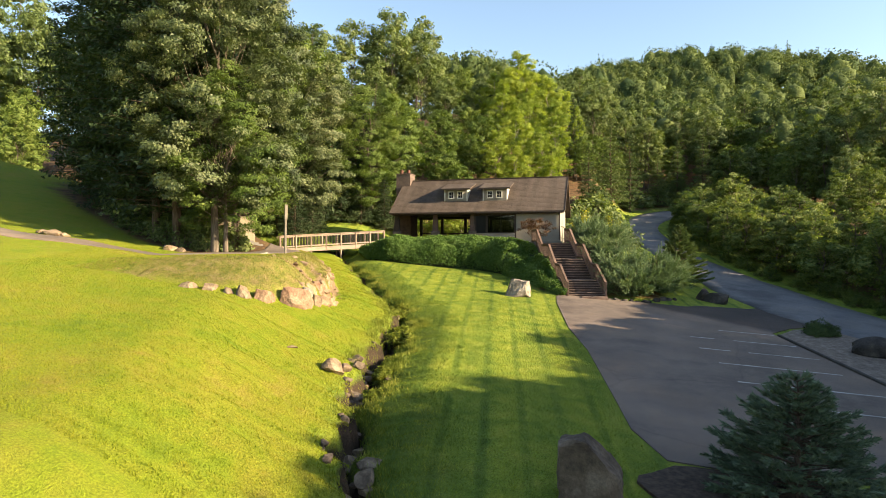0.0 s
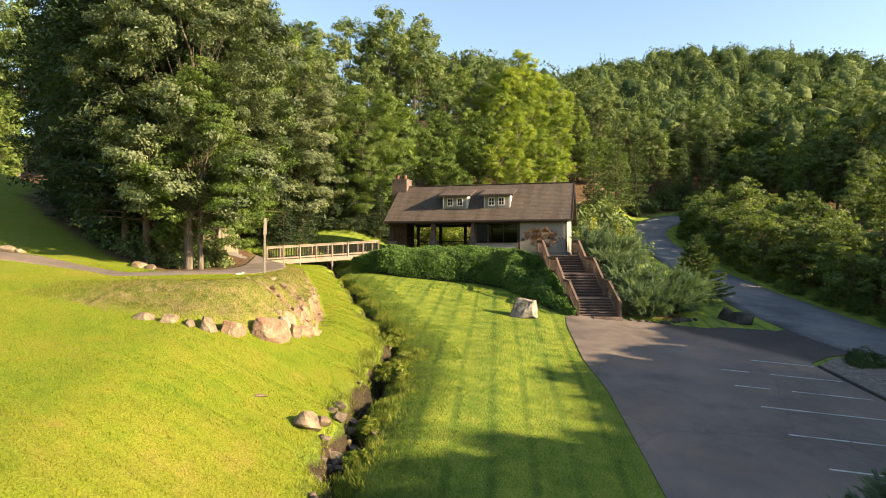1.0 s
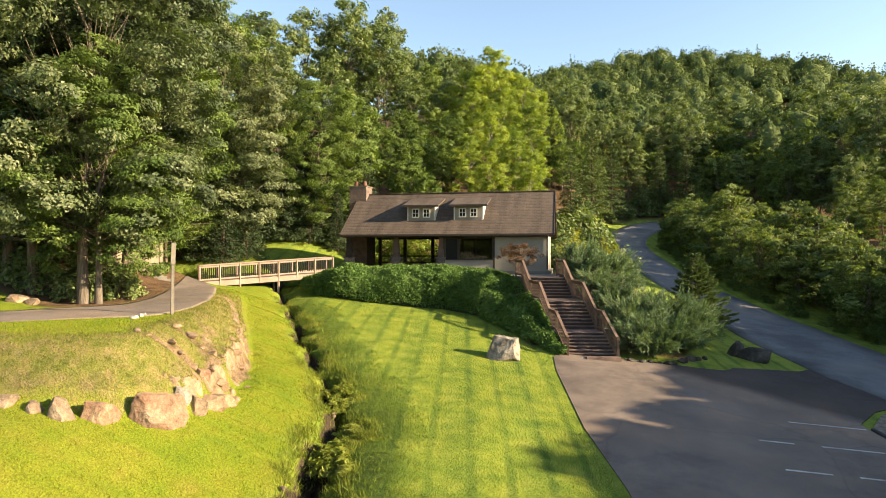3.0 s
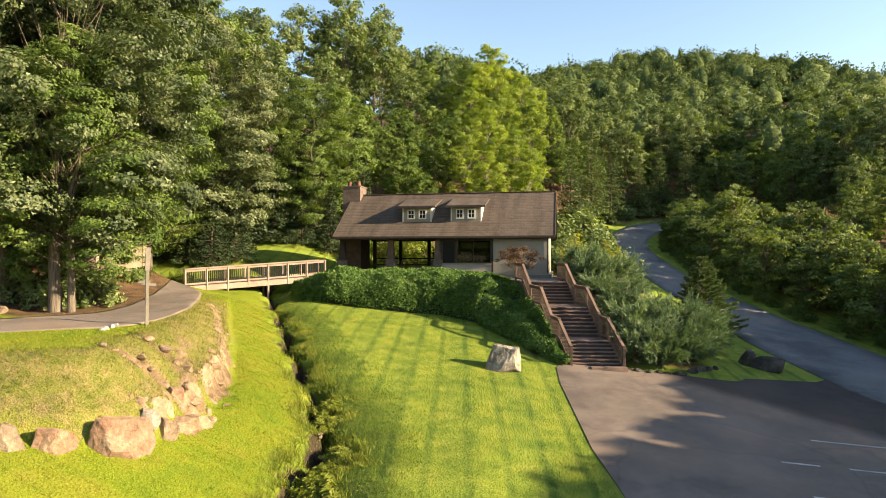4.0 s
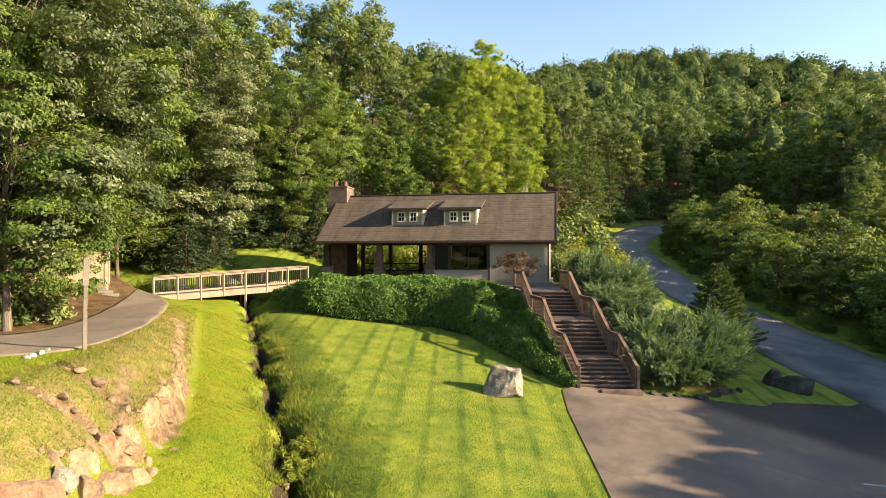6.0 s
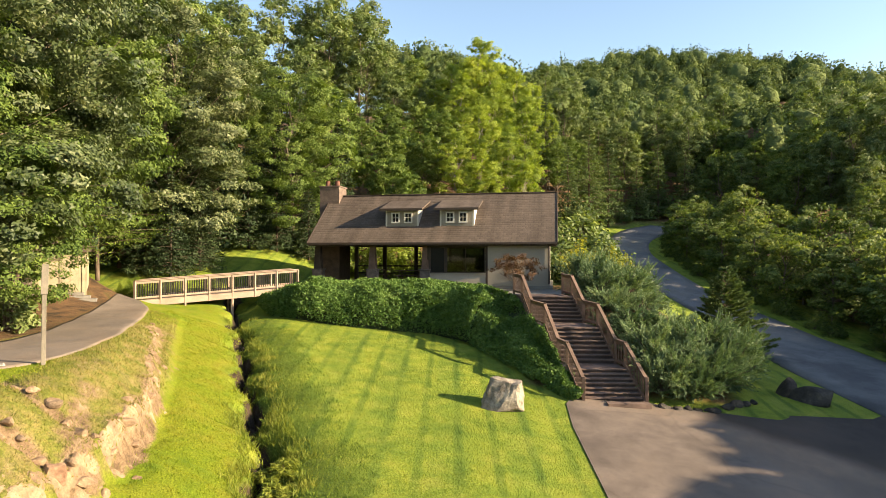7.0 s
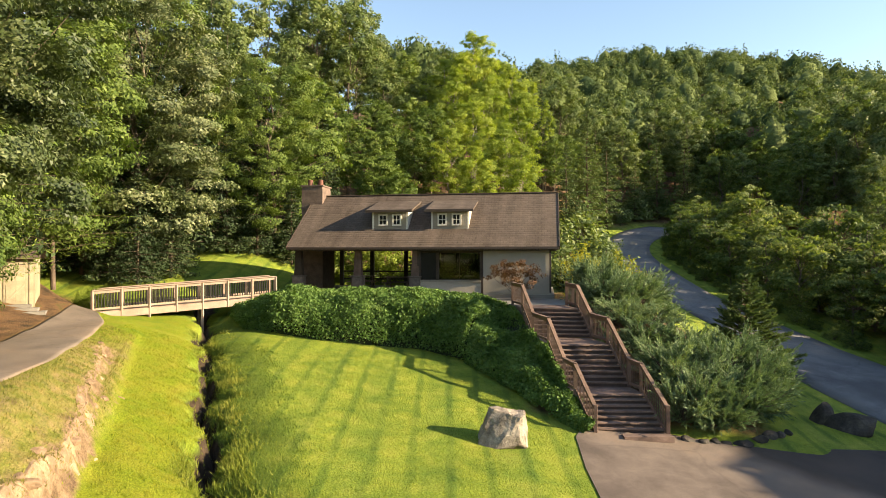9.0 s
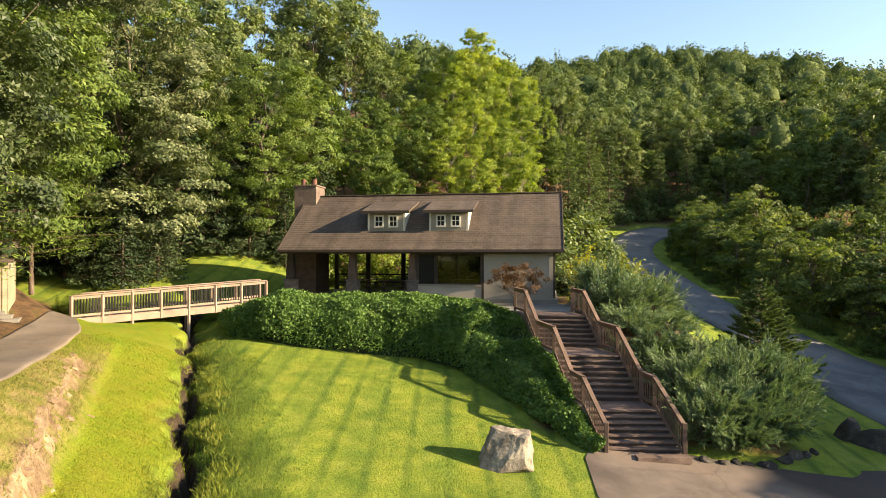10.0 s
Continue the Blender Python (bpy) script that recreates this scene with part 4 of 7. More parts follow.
def pavilion():
    h = thing("pavilion", "cream pavilion with brown shingle roof, two dormers and open porch", "building", at=(0, 0, 0))
    roof_slope("roof", EAVE_Y, h)
    roof_slope("roof", 2 * RIDGE_Y - EAVE_Y, h)
    beam_part("ridge_cap", (XL, RIDGE_Y, RIDGE_Z + 0.03), (XR, RIDGE_Y, RIDGE_Z + 0.03), 0.24, 0.05, ROOF, h)
    for x in (XL - 0.03, XR + 0.03):
        for y_e in (EAVE_Y, 2 * RIDGE_Y - EAVE_Y):
            beam_part("rake_board", (x, y_e, EAVE_Z - 0.06), (x, RIDGE_Y, RIDGE_Z - 0.06), 0.045, 0.2, GUTTER, h)
    for y_e, dy in ((EAVE_Y, -0.06), (2 * RIDGE_Y - EAVE_Y, 0.06)):
        beam_part("gutter", (XL, y_e + dy, EAVE_Z - 0.07), (XR, y_e + dy, EAVE_Z - 0.07), 0.11, 0.11, GUTTER, h, "dark brown eaves gutter")
    bm = bmesh.new()
    box(bm, XL + 0.1, XR - 0.1, EAVE_Y + 0.05, FRONT + 0.3, EAVE_Z - 0.20, EAVE_Z - 0.17)
    part("soffit", bm, DARKWOOD, h)
    # closed room
    wall_z = EAVE_Z + 0.1
    x0, x1 = -6.78, -3.28
    box_part("wall", x0, x1, FRONT, FRONT + 0.2, FLOOR, wall_z, STUCCO, h, "plain cream stucco wall")
    gable = [(x1 - 0.2, FRONT + 0.2, FLOOR), (x1 - 0.2, REAR, FLOOR), (x1 - 0.2, REAR, roof_z(REAR) - 0.17), (x1 - 0.2, RIDGE_Y, RIDGE_Z - 0.17), (x1 - 0.2, FRONT + 0.2, roof_z(FRONT + 0.2) - 0.17)]
    bm = bmesh.new()
    prism(bm, gable, (0.2, 0, 0))
    part("wall", bm, STUCCO, h)
    box_part("wall", x0, x1 - 0.2, REAR - 0.2, REAR, FLOOR, wall_z, STUCCO, h)
    box_part("wall", x0, x0 + 0.15, FRONT + 0.2, REAR - 0.2, FLOOR, wall_z, STUCCO, h)
    box_part("corner_board", x0 - 0.10, x0 + 0.02, FRONT - 0.03, FRONT + 0.1, FLOOR, EAVE_Z - 0.16, DARKWOOD, h)
    beam_part("downspout", (x1 - 0.02, FRONT - 0.07, FLOOR + 0.1), (x1 - 0.02, FRONT - 0.07, EAVE_Z - 0.1), 0.09, 0.09, GUTTER, h)
    # glazed bay: low wall, sill, posts, panes front and back
    bx0, bx1 = -10.30, -6.88
    for y in (FRONT, REAR - 0.15):
        box_part("low_wall", bx0, bx1, y, y + 0.15, FLOOR, FLOOR + 0.62, STUCCO, h, "low cream wall")
        box_part("sill", bx0 - 0.02, bx1, y - 0.06, y + 0.18, FLOOR + 0.62, FLOOR + 0.70, WHITETRIM if y != FRONT else GREYWALL, h)
        box_part("lintel", bx0, bx1, y, y + 0.18, FLOOR + 2.22, wall_z - 0.02, DARKWOOD, h)
        window_unit(h, bx0 + 0.16, bx0 + 1.05, y + 0.1, FLOOR + 0.70, FLOOR + 2.22, 1, 1, DARKWOOD, PANE_DARK if y == FRONT else GLASS, 0.05)
        window_unit(h, bx0 + 1.12, bx1 - 0.02, y + 0.1, FLOOR + 0.70, FLOOR + 2.22, 2, 1, DARKWOOD, GLASS, 0.06)
        box_part("post", bx0, bx0 + 0.16, y, y + 0.16, FLOOR + 0.70, FLOOR + 2.22, DARKWOOD, h)
        box_part("post", bx0 + 1.05, bx0 + 1.12, y, y + 0.14, FLOOR + 0.70, FLOOR + 2.22, DARKWOOD, h)
    # open porch: piers with tapered posts in front, plain posts behind
    for x in (-17.02, -13.62, -10.42):
        bm = bmesh.new()
        box(bm, x - 0.30, x + 0.30, FRONT - 0.10, FRONT + 0.46, FLOOR, FLOOR + 0.85, 0.02)
        part("pier", bm, STONEPIER, h, "stone pier")
        box_part("pier_cap", x - 0.34, x + 0.34, FRONT - 0.14, FRONT + 0.50, FLOOR + 0.85, FLOOR + 0.92, STONEPIER, h)
        bm = bmesh.new()
        a = [bm.verts.new((x + sx * 0.22, FRONT + 0.18 + sy * 0.2, FLOOR + 0.92)) for sx, sy in ((-1, -1), (1, -1), (1, 1), (-1, 1))]
        b = [bm.verts.new((x + sx * 0.15, FRONT + 0.18 + sy * 0.15, EAVE_Z - 0.19)) for sx, sy in ((-1, -1), (1, -1), (1, 1), (-1, 1))]
        for i in range(4):
            bm.faces.new((a[i], a[(i + 1) % 4], b[(i + 1) % 4], b[i]))
        bm.faces.new(a[::-1])
        bm.faces.new(b)
        part("post", bm, DARKWOOD if x < -15 else BRICK, h, "tapered porch post")
    for x in (-17.0, -14.9, -12.6, -10.5):
        box_part("post", x - 0.12, x + 0.12, REAR - 0.3, REAR - 0.06, FLOOR, EAVE_Z, DARKWOOD, h)
    beam_part("beam", (-17.3, FRONT + 0.18, EAVE_Z - 0.1), (-10.3, FRONT + 0.18, EAVE_Z - 0.1), 0.2, 0.18, DARKWOOD, h)
    beam_part("beam", (-17.3, REAR - 0.18, EAVE_Z + 0.05), (-10.3, REAR - 0.18, EAVE_Z + 0.05), 0.2, 0.22, DARKWOOD, h)
    beam_part("rear_rail", (-17.0, REAR - 0.18, FLOOR + 0.95), (-10.5, REAR - 0.18, FLOOR + 0.95), 0.09, 0.09, DARKWOOD, h)
    beam_part("rear_rail", (-17.0, REAR - 0.18, FLOOR + 0.45), (-10.5, REAR - 0.18, FLOOR + 0.45), 0.06, 0.09, DARKWOOD, h)
    bm = bmesh.new()
    box(bm, XL + 0.15, -6.8, EAVE_Y + 0.5, 2 * RIDGE_Y - EAVE_Y - 0.5, EAVE_Z + 0.02, EAVE_Z + 0.06)
    part("ceiling_boards", bm, DARKWOOD, h)
    box_part("floor_slab", -17.4, -3.1, FRONT - 0.15, REAR + 0.1, FLOOR - 0.5, FLOOR, CONCRETE, h)
    # chimney with clay pots, up through the gable end
    cx0, cx1, cy0, cy1 = -18.05, -16.75, 53.35, 54.75
    box_part("fireplace", cx0 + 0.0, cx1 + 0.15, cy0 - 0.35, cy1 + 0.35, FLOOR - 0.1, EAVE_Z + 0.02, BRICK, h, "dark brick fireplace")
    box_part("chimney", cx0, cx1, cy0, cy1, EAVE_Z + 0.02, 9.92, CHIMBRICK, h, "tan brick chimney stack", 0.015)
    for i in range(15):
        z = 8.3 + i * 0.10
        bm = bmesh.new()
        box(bm, cx0 - 0.008, cx1 + 0.008, cy0 - 0.008, cy1 + 0.008, z, z + 0.082)
        part("brick_course", bm, CHIMBRICK, h)
    box_part("chimney_cap", cx0 - 0.06, cx1 + 0.06, cy0 - 0.06, cy1 + 0.06, 9.92, 10.0, CHIMBRICK, h)
    for x in (-17.75, -17.1):
        bm = bmesh.new()
        bmesh.ops.create_cone(bm, cap_ends=True, segments=14, radius1=0.17, radius2=0.14, depth=0.36, matrix=Matrix.Translation((x, 54.0, 10.2)))
        part("chimney_pot", bm, CLAYPOT, h, "red clay chimney pot")
    dormer(h, -13.02, -11.00)
    dormer(h, -9.70, -7.64)
    return h


pavilion()
bm = bmesh.new()
prism(bm, [(-6.4, 46.05, 3.44), (-2.5, 46.1, 3.44), (-2.4, 50.1, 3.44), (-6.4, 50.1, 3.44)], (0, 0, 0.13))
tagged(part("patio", bm, CONCRETE), "pale concrete landing at the stair head", "patio", kind="structure")


# ---- outdoor stairs ----
# left and right rail lines: foot, two landings, head
def rail_line(x, y, runs):
    return [Vector((x - 0.342 * u, y + 0.940 * u, z)) for u, z in runs]


SL = rail_line(-1.99, 37.74, ((0, 0.10), (1.62, 1.18), (2.58, 1.20), (4.20, 2.46), (5.95, 2.48), (7.40, 3.56), (8.80, 3.58)))
SR = rail_line(0.22, 38.05, ((0, 0.10), (1.67, 1.18), (2.52, 1.20), (4.20, 2.46), (5.70, 2.48), (7.10, 3.56), (8.30, 3.58)))


def rail_run(parent, pts, h=0.98, first=True):
    """Top rail, bottom rail, posts and balusters along one side of the stairs."""
    for i, p in enumerate(pts):
        e = 1.06 if i in (0, len(pts) - 1) else 1.02
        beam_part("post", p - Vector((0, 0, 0.25)), p + Vector((0, 0, e)), 0.115, 0.115, RAILWOOD, parent)
    for a, b in zip(pts, pts[1:]):
        up = Vector((0, 0, h))
        beam_part("handrail", a + up, b + up, 0.14, 0.05, RAILWOOD, parent)
        beam_part("upper_rail", a + up - Vector((0, 0, 0.09)), b + up - Vector((0, 0, 0.09)), 0.045, 0.10, RAILWOOD, parent)
        lo = Vector((0, 0, 0.14))
        beam_part("bottom_rail", a + lo, b + lo, 0.045, 0.10, RAILWOOD, parent)
        n = max(2, int((b - a).length / 0.13))
        for k in range(1, n):
            p = a.lerp(b, k / n)
            beam_part("baluster", p + lo, p + up - Vector((0, 0, 0.1)), 0.026, 0.026, RAILWOOD, parent, bevel=0)


def stairs():
    st = thing("outdoor_stairs", "long brown timber stairs with two landings and handrails", "stairs")
    flights = ((0, 1, 8), (2, 3, 8), (4, 5, 7))
    tread = 0
    for a, b, n in flights:
        for k in range(n):
            l0, l1 = SL[a].lerp(SL[b], k / n), SL[a].lerp(SL[b], (k + 1) / n)
            r0, r1 = SR[a].lerp(SR[b], k / n), SR[a].lerp(SR[b], (k + 1) / n)
            z = SL[a].z + (SL[b].z - SL[a].z) * (k + 1) / n
            nose = (l1 - l0).normalized() * 0.05
            bm = bmesh.new()
            prism(bm, [(p.x, p.y, z - 0.045) for p in (l0 - nose, r0 - nose, r1, l1)], (0, 0, 0.045))
            part("tread", bm, STAIRWOOD, st)
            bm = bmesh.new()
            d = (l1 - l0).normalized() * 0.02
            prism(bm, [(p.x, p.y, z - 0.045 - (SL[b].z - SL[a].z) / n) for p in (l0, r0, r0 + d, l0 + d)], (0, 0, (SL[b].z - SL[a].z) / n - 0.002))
            part("riser", bm, RISERSHADE, st)
    for a, b in ((1, 2), (3, 4), (5, 6)):
        n = 8
        for k in range(n):
            l0, l1 = SL[a].lerp(SL[b], k / n), SL[a].lerp(SL[b], (k + 0.95) / n)
            r0, r1 = SR[a].lerp(SR[b], k / n), SR[a].lerp(SR[b], (k + 0.95) / n)
            bm = bmesh.new()
            z = SL[a].z
            prism(bm, [(p.x, p.y, p.z - 0.045) for p in (l0, r0, r1, l1)], (0, 0, 0.045))
            part("landing_board", bm, STAIRWOOD, st)
    for side in (SL, SR):
        for a, b in zip(side, side[1:]):
            beam_part("stringer", a - Vector((0, 0, 0.16)), b - Vector((0, 0, 0.16)), 0.06, 0.30, STAIRWOOD, st)
    rail_run(st, SL)
    rail_run(st, SR)
    bm = bmesh.new()
    prism(bm, [(-1.15, 37.42, 0.12), (0.34, 37.66, 0.12), (0.27, 38.0, 0.12), (-1.2, 37.78, 0.12)], (0, 0, 0.17))
    part("bottom_step", bm, STAIRWOOD, st)
    return st


stairs()


# ---- footbridge ----
def footbridge():
    br = thing("footbridge", "pale timber footbridge with black balusters over the creek", "bridge")
    A, B = Vector((-24.25, 43.55, 3.16)), Vector((-17.5, 48.5, 3.68))
    d = (B - A).normalized()
    side = Vector((-d.y, d.x, 0)).normalized() * 1.75
    n = 60
    for k in range(n):
        a, b = A.lerp(B, k / n), A.lerp(B, (k + 0.93) / n)
        bm = bmesh.new()
        prism(bm, [p - Vector((0, 0, 0.04)) for p in (a, b, b + side, a + side)], (0, 0, 0.04))
        part("deck_board", bm, DECKWOOD, br)
    for off, name in ((Vector((0, 0, 0)), "near"), (side, "far")):
        a, b = A + off, B + off
        beam_part("girder", a - Vector((0, 0, 0.19)), b - Vector((0, 0, 0.19)), 0.09, 0.30, DECKWOOD, br)
        beam_part("handrail", a + Vector((0, 0, 1.0)), b + Vector((0, 0, 1.0)), 0.16, 0.045, DECKWOOD, br)
        beam_part("upper_rail", a + Vector((0, 0, 0.91)), b + Vector((0, 0, 0.91)), 0.045, 0.14, DECKWOOD, br)
        beam_part("bottom_rail", a + Vector((0, 0, 0.12)), b + Vector((0, 0, 0.12)), 0.045, 0.10, DECKWOOD, br)
        for k in range(8):
            p = a.lerp(b, k / 7)
            foot = land_at(p.x, p.y) - 0.2 if k in (2, 4) else p.z - 0.36
            beam_part("post", Vector((p.x, p.y, min(foot, p.z - 0.3))), p + Vector((0, 0, 1.0)), 0.11, 0.11, DECKWOOD, br)
        m = 70
        for k in range(1, m):
            p = a.lerp(b, k / m)
            if k % 10 != 0:
                beam_part("baluster", p + Vector((0, 0, 0.14)), p + Vector((0, 0, 0.86)), 0.036, 0.036, BALUSTER, br, bevel=0)
    return br


footbridge()

# ---- trees ----
def crown_clusters(rng, height, base, radius, lobes, n, size=(0.27, 0.42)):
    """Leaf clumps on the skins of overlapping lobes; gives their centres, the lobes' centres, directions and inner lumps."""
    mid = (height + base) / 2
    half = (height - base) / 2
    cen, rad = [], []
    for i in range(lobes):
        u = (i + 0.5) / lobes
        z = base + (height - base) * (0.08 + 0.86 * u)
        w = math.sqrt(max(0.06, 1 - ((z - mid + 0.15 * half) / (half * 1.06)) ** 2))
        an = i * 2.399 + rng.uniform(-0.5, 0.5)
        r = radius * w * (0.82 * rng.uniform(0.25, 1.0) ** 0.5)
        cen.append((math.cos(an) * r, math.sin(an) * r, z))
        rad.append(radius * rng.uniform(*size) * (0.6 + 0.4 * w))
    cen, rad = np.array(cen), np.array(rad)
    k = rng.choice(lobes, n, p=rad ** 2 / (rad ** 2).sum())
    d = ball(rng, n)
    d[:, 2] = d[:, 2] * 0.72 + 0.14
    lump = 1 + 0.16 * fuzz(cen[k] + d * rad[k][:, None], lobes, 2.2 / rad.mean())
    p = cen[k] + d * (rad[k] * lump * rng.uniform(0.80, 1.06, n))[:, None]
    # shaded inner foliage
    ki = np.repeat(np.arange(lobes), 26)
    at = cen[ki] + ball(rng, len(ki)) * (rad[ki] * rng.uniform(0.1, 0.62, len(ki)))[:, None] * np.array((1, 1, 0.7))
    inside = leaf_quads(rng, at, 1.0, None, 0, 0.6).reshape(-1, 4, 3)
    inside = (inside - at[:, None]) * (0.46 * rad[ki])[:, None, None] + at[:, None]
    return p, cen, d, inside.reshape(-1, 3)


def trunk_mesh(rng, name, height, r0, mat, parent, targets, start=0.35, limb=0.3, lean=0.03):
    v, f = [], []
    pts = [(rng.normal() * lean * height * t, rng.normal() * lean * height * t, height * t - 0.3) for t in np.linspace(0, 1, 9)]
    pts[0] = (0, 0, -0.3)
    tube(v, f, pts, [r0 * (1.25 if i == 0 else 1) * (1 - 0.92 * i / 8) + 0.012 for i in range(9)], 9)
    for tx, ty, tz in targets:
        t = np.clip((tz / height) * rng.uniform(0.55, 0.8), start * 0.6, 0.93)
        k = t * 8
        i = int(k)
        a = np.array(pts[i]) + (np.array(pts[min(i + 1, 8)]) - np.array(pts[i])) * (k - i)
        b = np.array((tx, ty, tz))
        m = (a + b) / 2 + np.array((0, 0, -0.06 * np.linalg.norm(b - a)))
        r = max(0.018, r0 * limb * (1 - t))
        tube(v, f, [a, m, b], [r, r * 0.65, r * 0.2], 5)
    return raw_mesh(name, v, f, mat, parent, True)


def broadleaf(name, seed, height, base, radius, clumps, per, leaf, spread, mat, bark, label, category="tree", trunk_r=None, lobes=14, aspect=0.55, droop=0.0, size=(0.27, 0.42), inner=True, tri=""):
    rng = np.random.default_rng(seed)
    tree = thing(name, label, category)
    p, cen, dirs, inside = crown_clusters(rng, height, base, radius, lobes, clumps, size)
    trunk_mesh(rng, "trunk", height * 0.9, trunk_r or height * 0.017, bark, tree, list(cen) + list(p[::max(1, clumps // 14)]))
    c = np.repeat(p, per, axis=0)
    o = ball(rng, len(c)) * rng.uniform(0.2, 1.0, len(c))[:, None] ** 0.6
    o *= np.array([spread, spread, spread * 0.5])
    c = c + o
    out = np.repeat(dirs, per, axis=0) * 0.9 + np.array([0, 0, 0.35 - droop]) + o / spread * 0.35
    q = leaf_quads(rng, c, leaf, out, 0.66, aspect)
    if inner:
        quads("crown", np.concatenate([q, inside]), mat, tree, tri)
    else:
        quads("crown", q, mat, tree, tri)
    return tree


def pine(name, seed, height, base, radius, mat, label, whorls=16, spray=26, needle=0.5, bark=None, layered=False, category="tree", trunk_r=None, aspect=0.42):
    """A conifer: tapering trunk, whorls of boughs, sprays of needles along each."""
    rng = np.random.default_rng(seed)
    tree = thing(name, label, category)
    v, f, cs, outs = [], [], [], []
    r0 = trunk_r or height * 0.014
    pts = [(rng.normal() * 0.01 * height * t, rng.normal() * 0.01 * height * t, height * t - 0.2) for t in np.linspace(0, 1, 8)]
    tube(v, f, pts, [r0 * (1 - 0.93 * i / 7) + 0.01 for i in range(8)], 8)
    for w in range(whorls):
        t = (w + rng.uniform(0, 0.6)) / whorls
        z = base + (height - base) * t
        if layered:
            reach = radius * (1 - t) ** 0.85 + 0.06 * radius
        else:
            reach = radius * (0.55 + 0.45 * math.sin(math.pi * min(1, t * 0.75 + 0.22))) * (1 - t ** 3) + 0.15
        nb = int(rng.integers(5, 8))
        a0 = rng.uniform(0, 6.28)
        for k in range(nb):
            an = a0 + 6.283 * k / nb + rng.uniform(-0.3, 0.3)
            L = reach * rng.uniform(0.7, 1.15)
            rise = (0.10 if not layered else -0.12 + 0.35 * t) + rng.uniform(-0.1, 0.1)
            a = np.array((0, 0, z))
            b = np.array((math.cos(an) * L, math.sin(an) * L, z + L * rise))
            tube(v, f, [a, (a + b) / 2 + np.array((0, 0, 0.03 * L)), b], [r0 * 0.22 * (1 - t) + 0.012, r0 * 0.12 * (1 - t) + 0.008, 0.005], 4)
            n = max(5, int(spray * L / radius))
            u = rng.uniform(0.18, 1.05, n) ** 0.75
            wide = np.array((-math.sin(an), math.cos(an), 0)) * (rng.normal(size=n) * 0.17 * L * (1.15 - u * 0.7))[:, None]
            c = a + (b - a) * u[:, None] + wide + np.array((0, 0, 1)) * (rng.normal(size=n) * 0.05 * L - 0.02 * L)[:, None]
            cs.append(c)
            outs.append(np.tile((math.cos(an) * 0.35, math.sin(an) * 0.35, 0.85), (n, 1)))
    raw_mesh("trunk", v, f, bark or PINEBARK, tree, True)
    c, o = np.concatenate(cs), np.concatenate(outs)
    quads("crown", leaf_quads(rng, c, needle, o, 0.55, aspect), mat, tree)
    return tree


def shrub(name, seed, height, radius, clumps, per, leaf, spread, mat, label, category="shrub", aspect=0.5, tri=""):
    rng = np.random.default_rng(seed)
    t = thing(name, label, category)
    d = ball(rng, clumps)
    d[:, 2] = np.abs(d[:, 2])
    lump = 1 + 0.22 * np.sin(3 * np.arctan2(d[:, 1], d[:, 0]) + seed) + rng.uniform(-0.2, 0.12, clumps)
    p = d * np.array([radius, radius, height]) * lump[:, None] * rng.uniform(0.6, 1.0, clumps)[:, None]
    v, f = [], []
    for q in p[::max(1, clumps // 24)]:
        tube(v, f, [(0, 0, -0.1), q * 0.5 + np.array((0, 0, 0.05)), q], [0.03, 0.018, 0.006], 4)
    raw_mesh("stem", v, f, BARK, t)
    c = np.repeat(p, per, axis=0)
    c = c + ball(rng, len(c)) * rng.uniform(0.1, 1, len(c))[:, None] * spread
    c[:, 2] = np.maximum(c[:, 2], 0.03)
    o = c / (np.linalg.norm(c, axis=1)[:, None] + 1e-9) + np.array((0, 0, 0.4))
    quads("leaves", leaf_quads(rng, c, leaf, o, 0.5, aspect), mat, t, tri)
    return t


def put(ob, x, y, rz=0.0, s=1.0, sz=None, dz=0.0, label=""):
    m = Matrix.Translation((x, y, land_at(x, y) + dz)) @ Matrix.Rotation(radians(rz), 4, "Z") @ Matrix.Diagonal((s, s, sz or s, 1))
    c = copy_thing(ob, m)
    if label:
        tagged(c, label)
    return c


def place(ob, x, y, rz=0.0, s=1.0, sz=None, dz=0.0):
    ob.matrix_basis = Matrix.Translation((x, y, land_at(x, y) + dz)) @ Matrix.Rotation(radians(rz), 4, "Z") @ Matrix.Diagonal((s, s, sz or s, 1))
    return ob


# near trees beside the path
oak = broadleaf("oak_tree", 11, 17.5, 1.8, 5.2, 820, 120, 0.16, 0.56, OAKLEAF, BARK, "tall broadleaf tree with dense green crown beside the path", trunk_r=0.21, lobes=40, size=(0.20, 0.38), inner=False, tri="leaf", aspect=0.5)
place(oak, -21.3, 30.9, 20, 0.97)
put(oak, -23.2, 35.8, 140, 1.06, 1.06, 0.9)
maple = broadleaf("maple_tree", 12, 15.0, 0.9, 4.8, 700, 96, 0.155, 0.52, LEAF_DEEP, BARK, "broadleaf tree with deep green crown at the wood's edge", trunk_r=0.18, lobes=34, size=(0.21, 0.36), inner=False, tri="leaf")
place(maple, -28.0, 43.4, 0, 1.15)
put(maple, -20.7, 31.0, 70, 0.62)
put(maple, -23.6, 61.6, 300, 0.85)
soft_pine = pine("white_pine", 23, 9.5, 1.6, 4.0, WHITEPINE, "soft yellow-green white pine overhanging the footpath", 13, 150, 0.22, trunk_r=0.12, aspect=0.16)
put(oak, -28.0, 51.6, 250, 1.18, 1.12, -0.9)
put(maple, -31.0, 56.0, 130, 1.1)
place(soft_pine, -27.6, 45.0, 0, 0.95, None, 0.4)
put(soft_pine, -21.6, 33.6, 120, 0.9, None, 0.6)
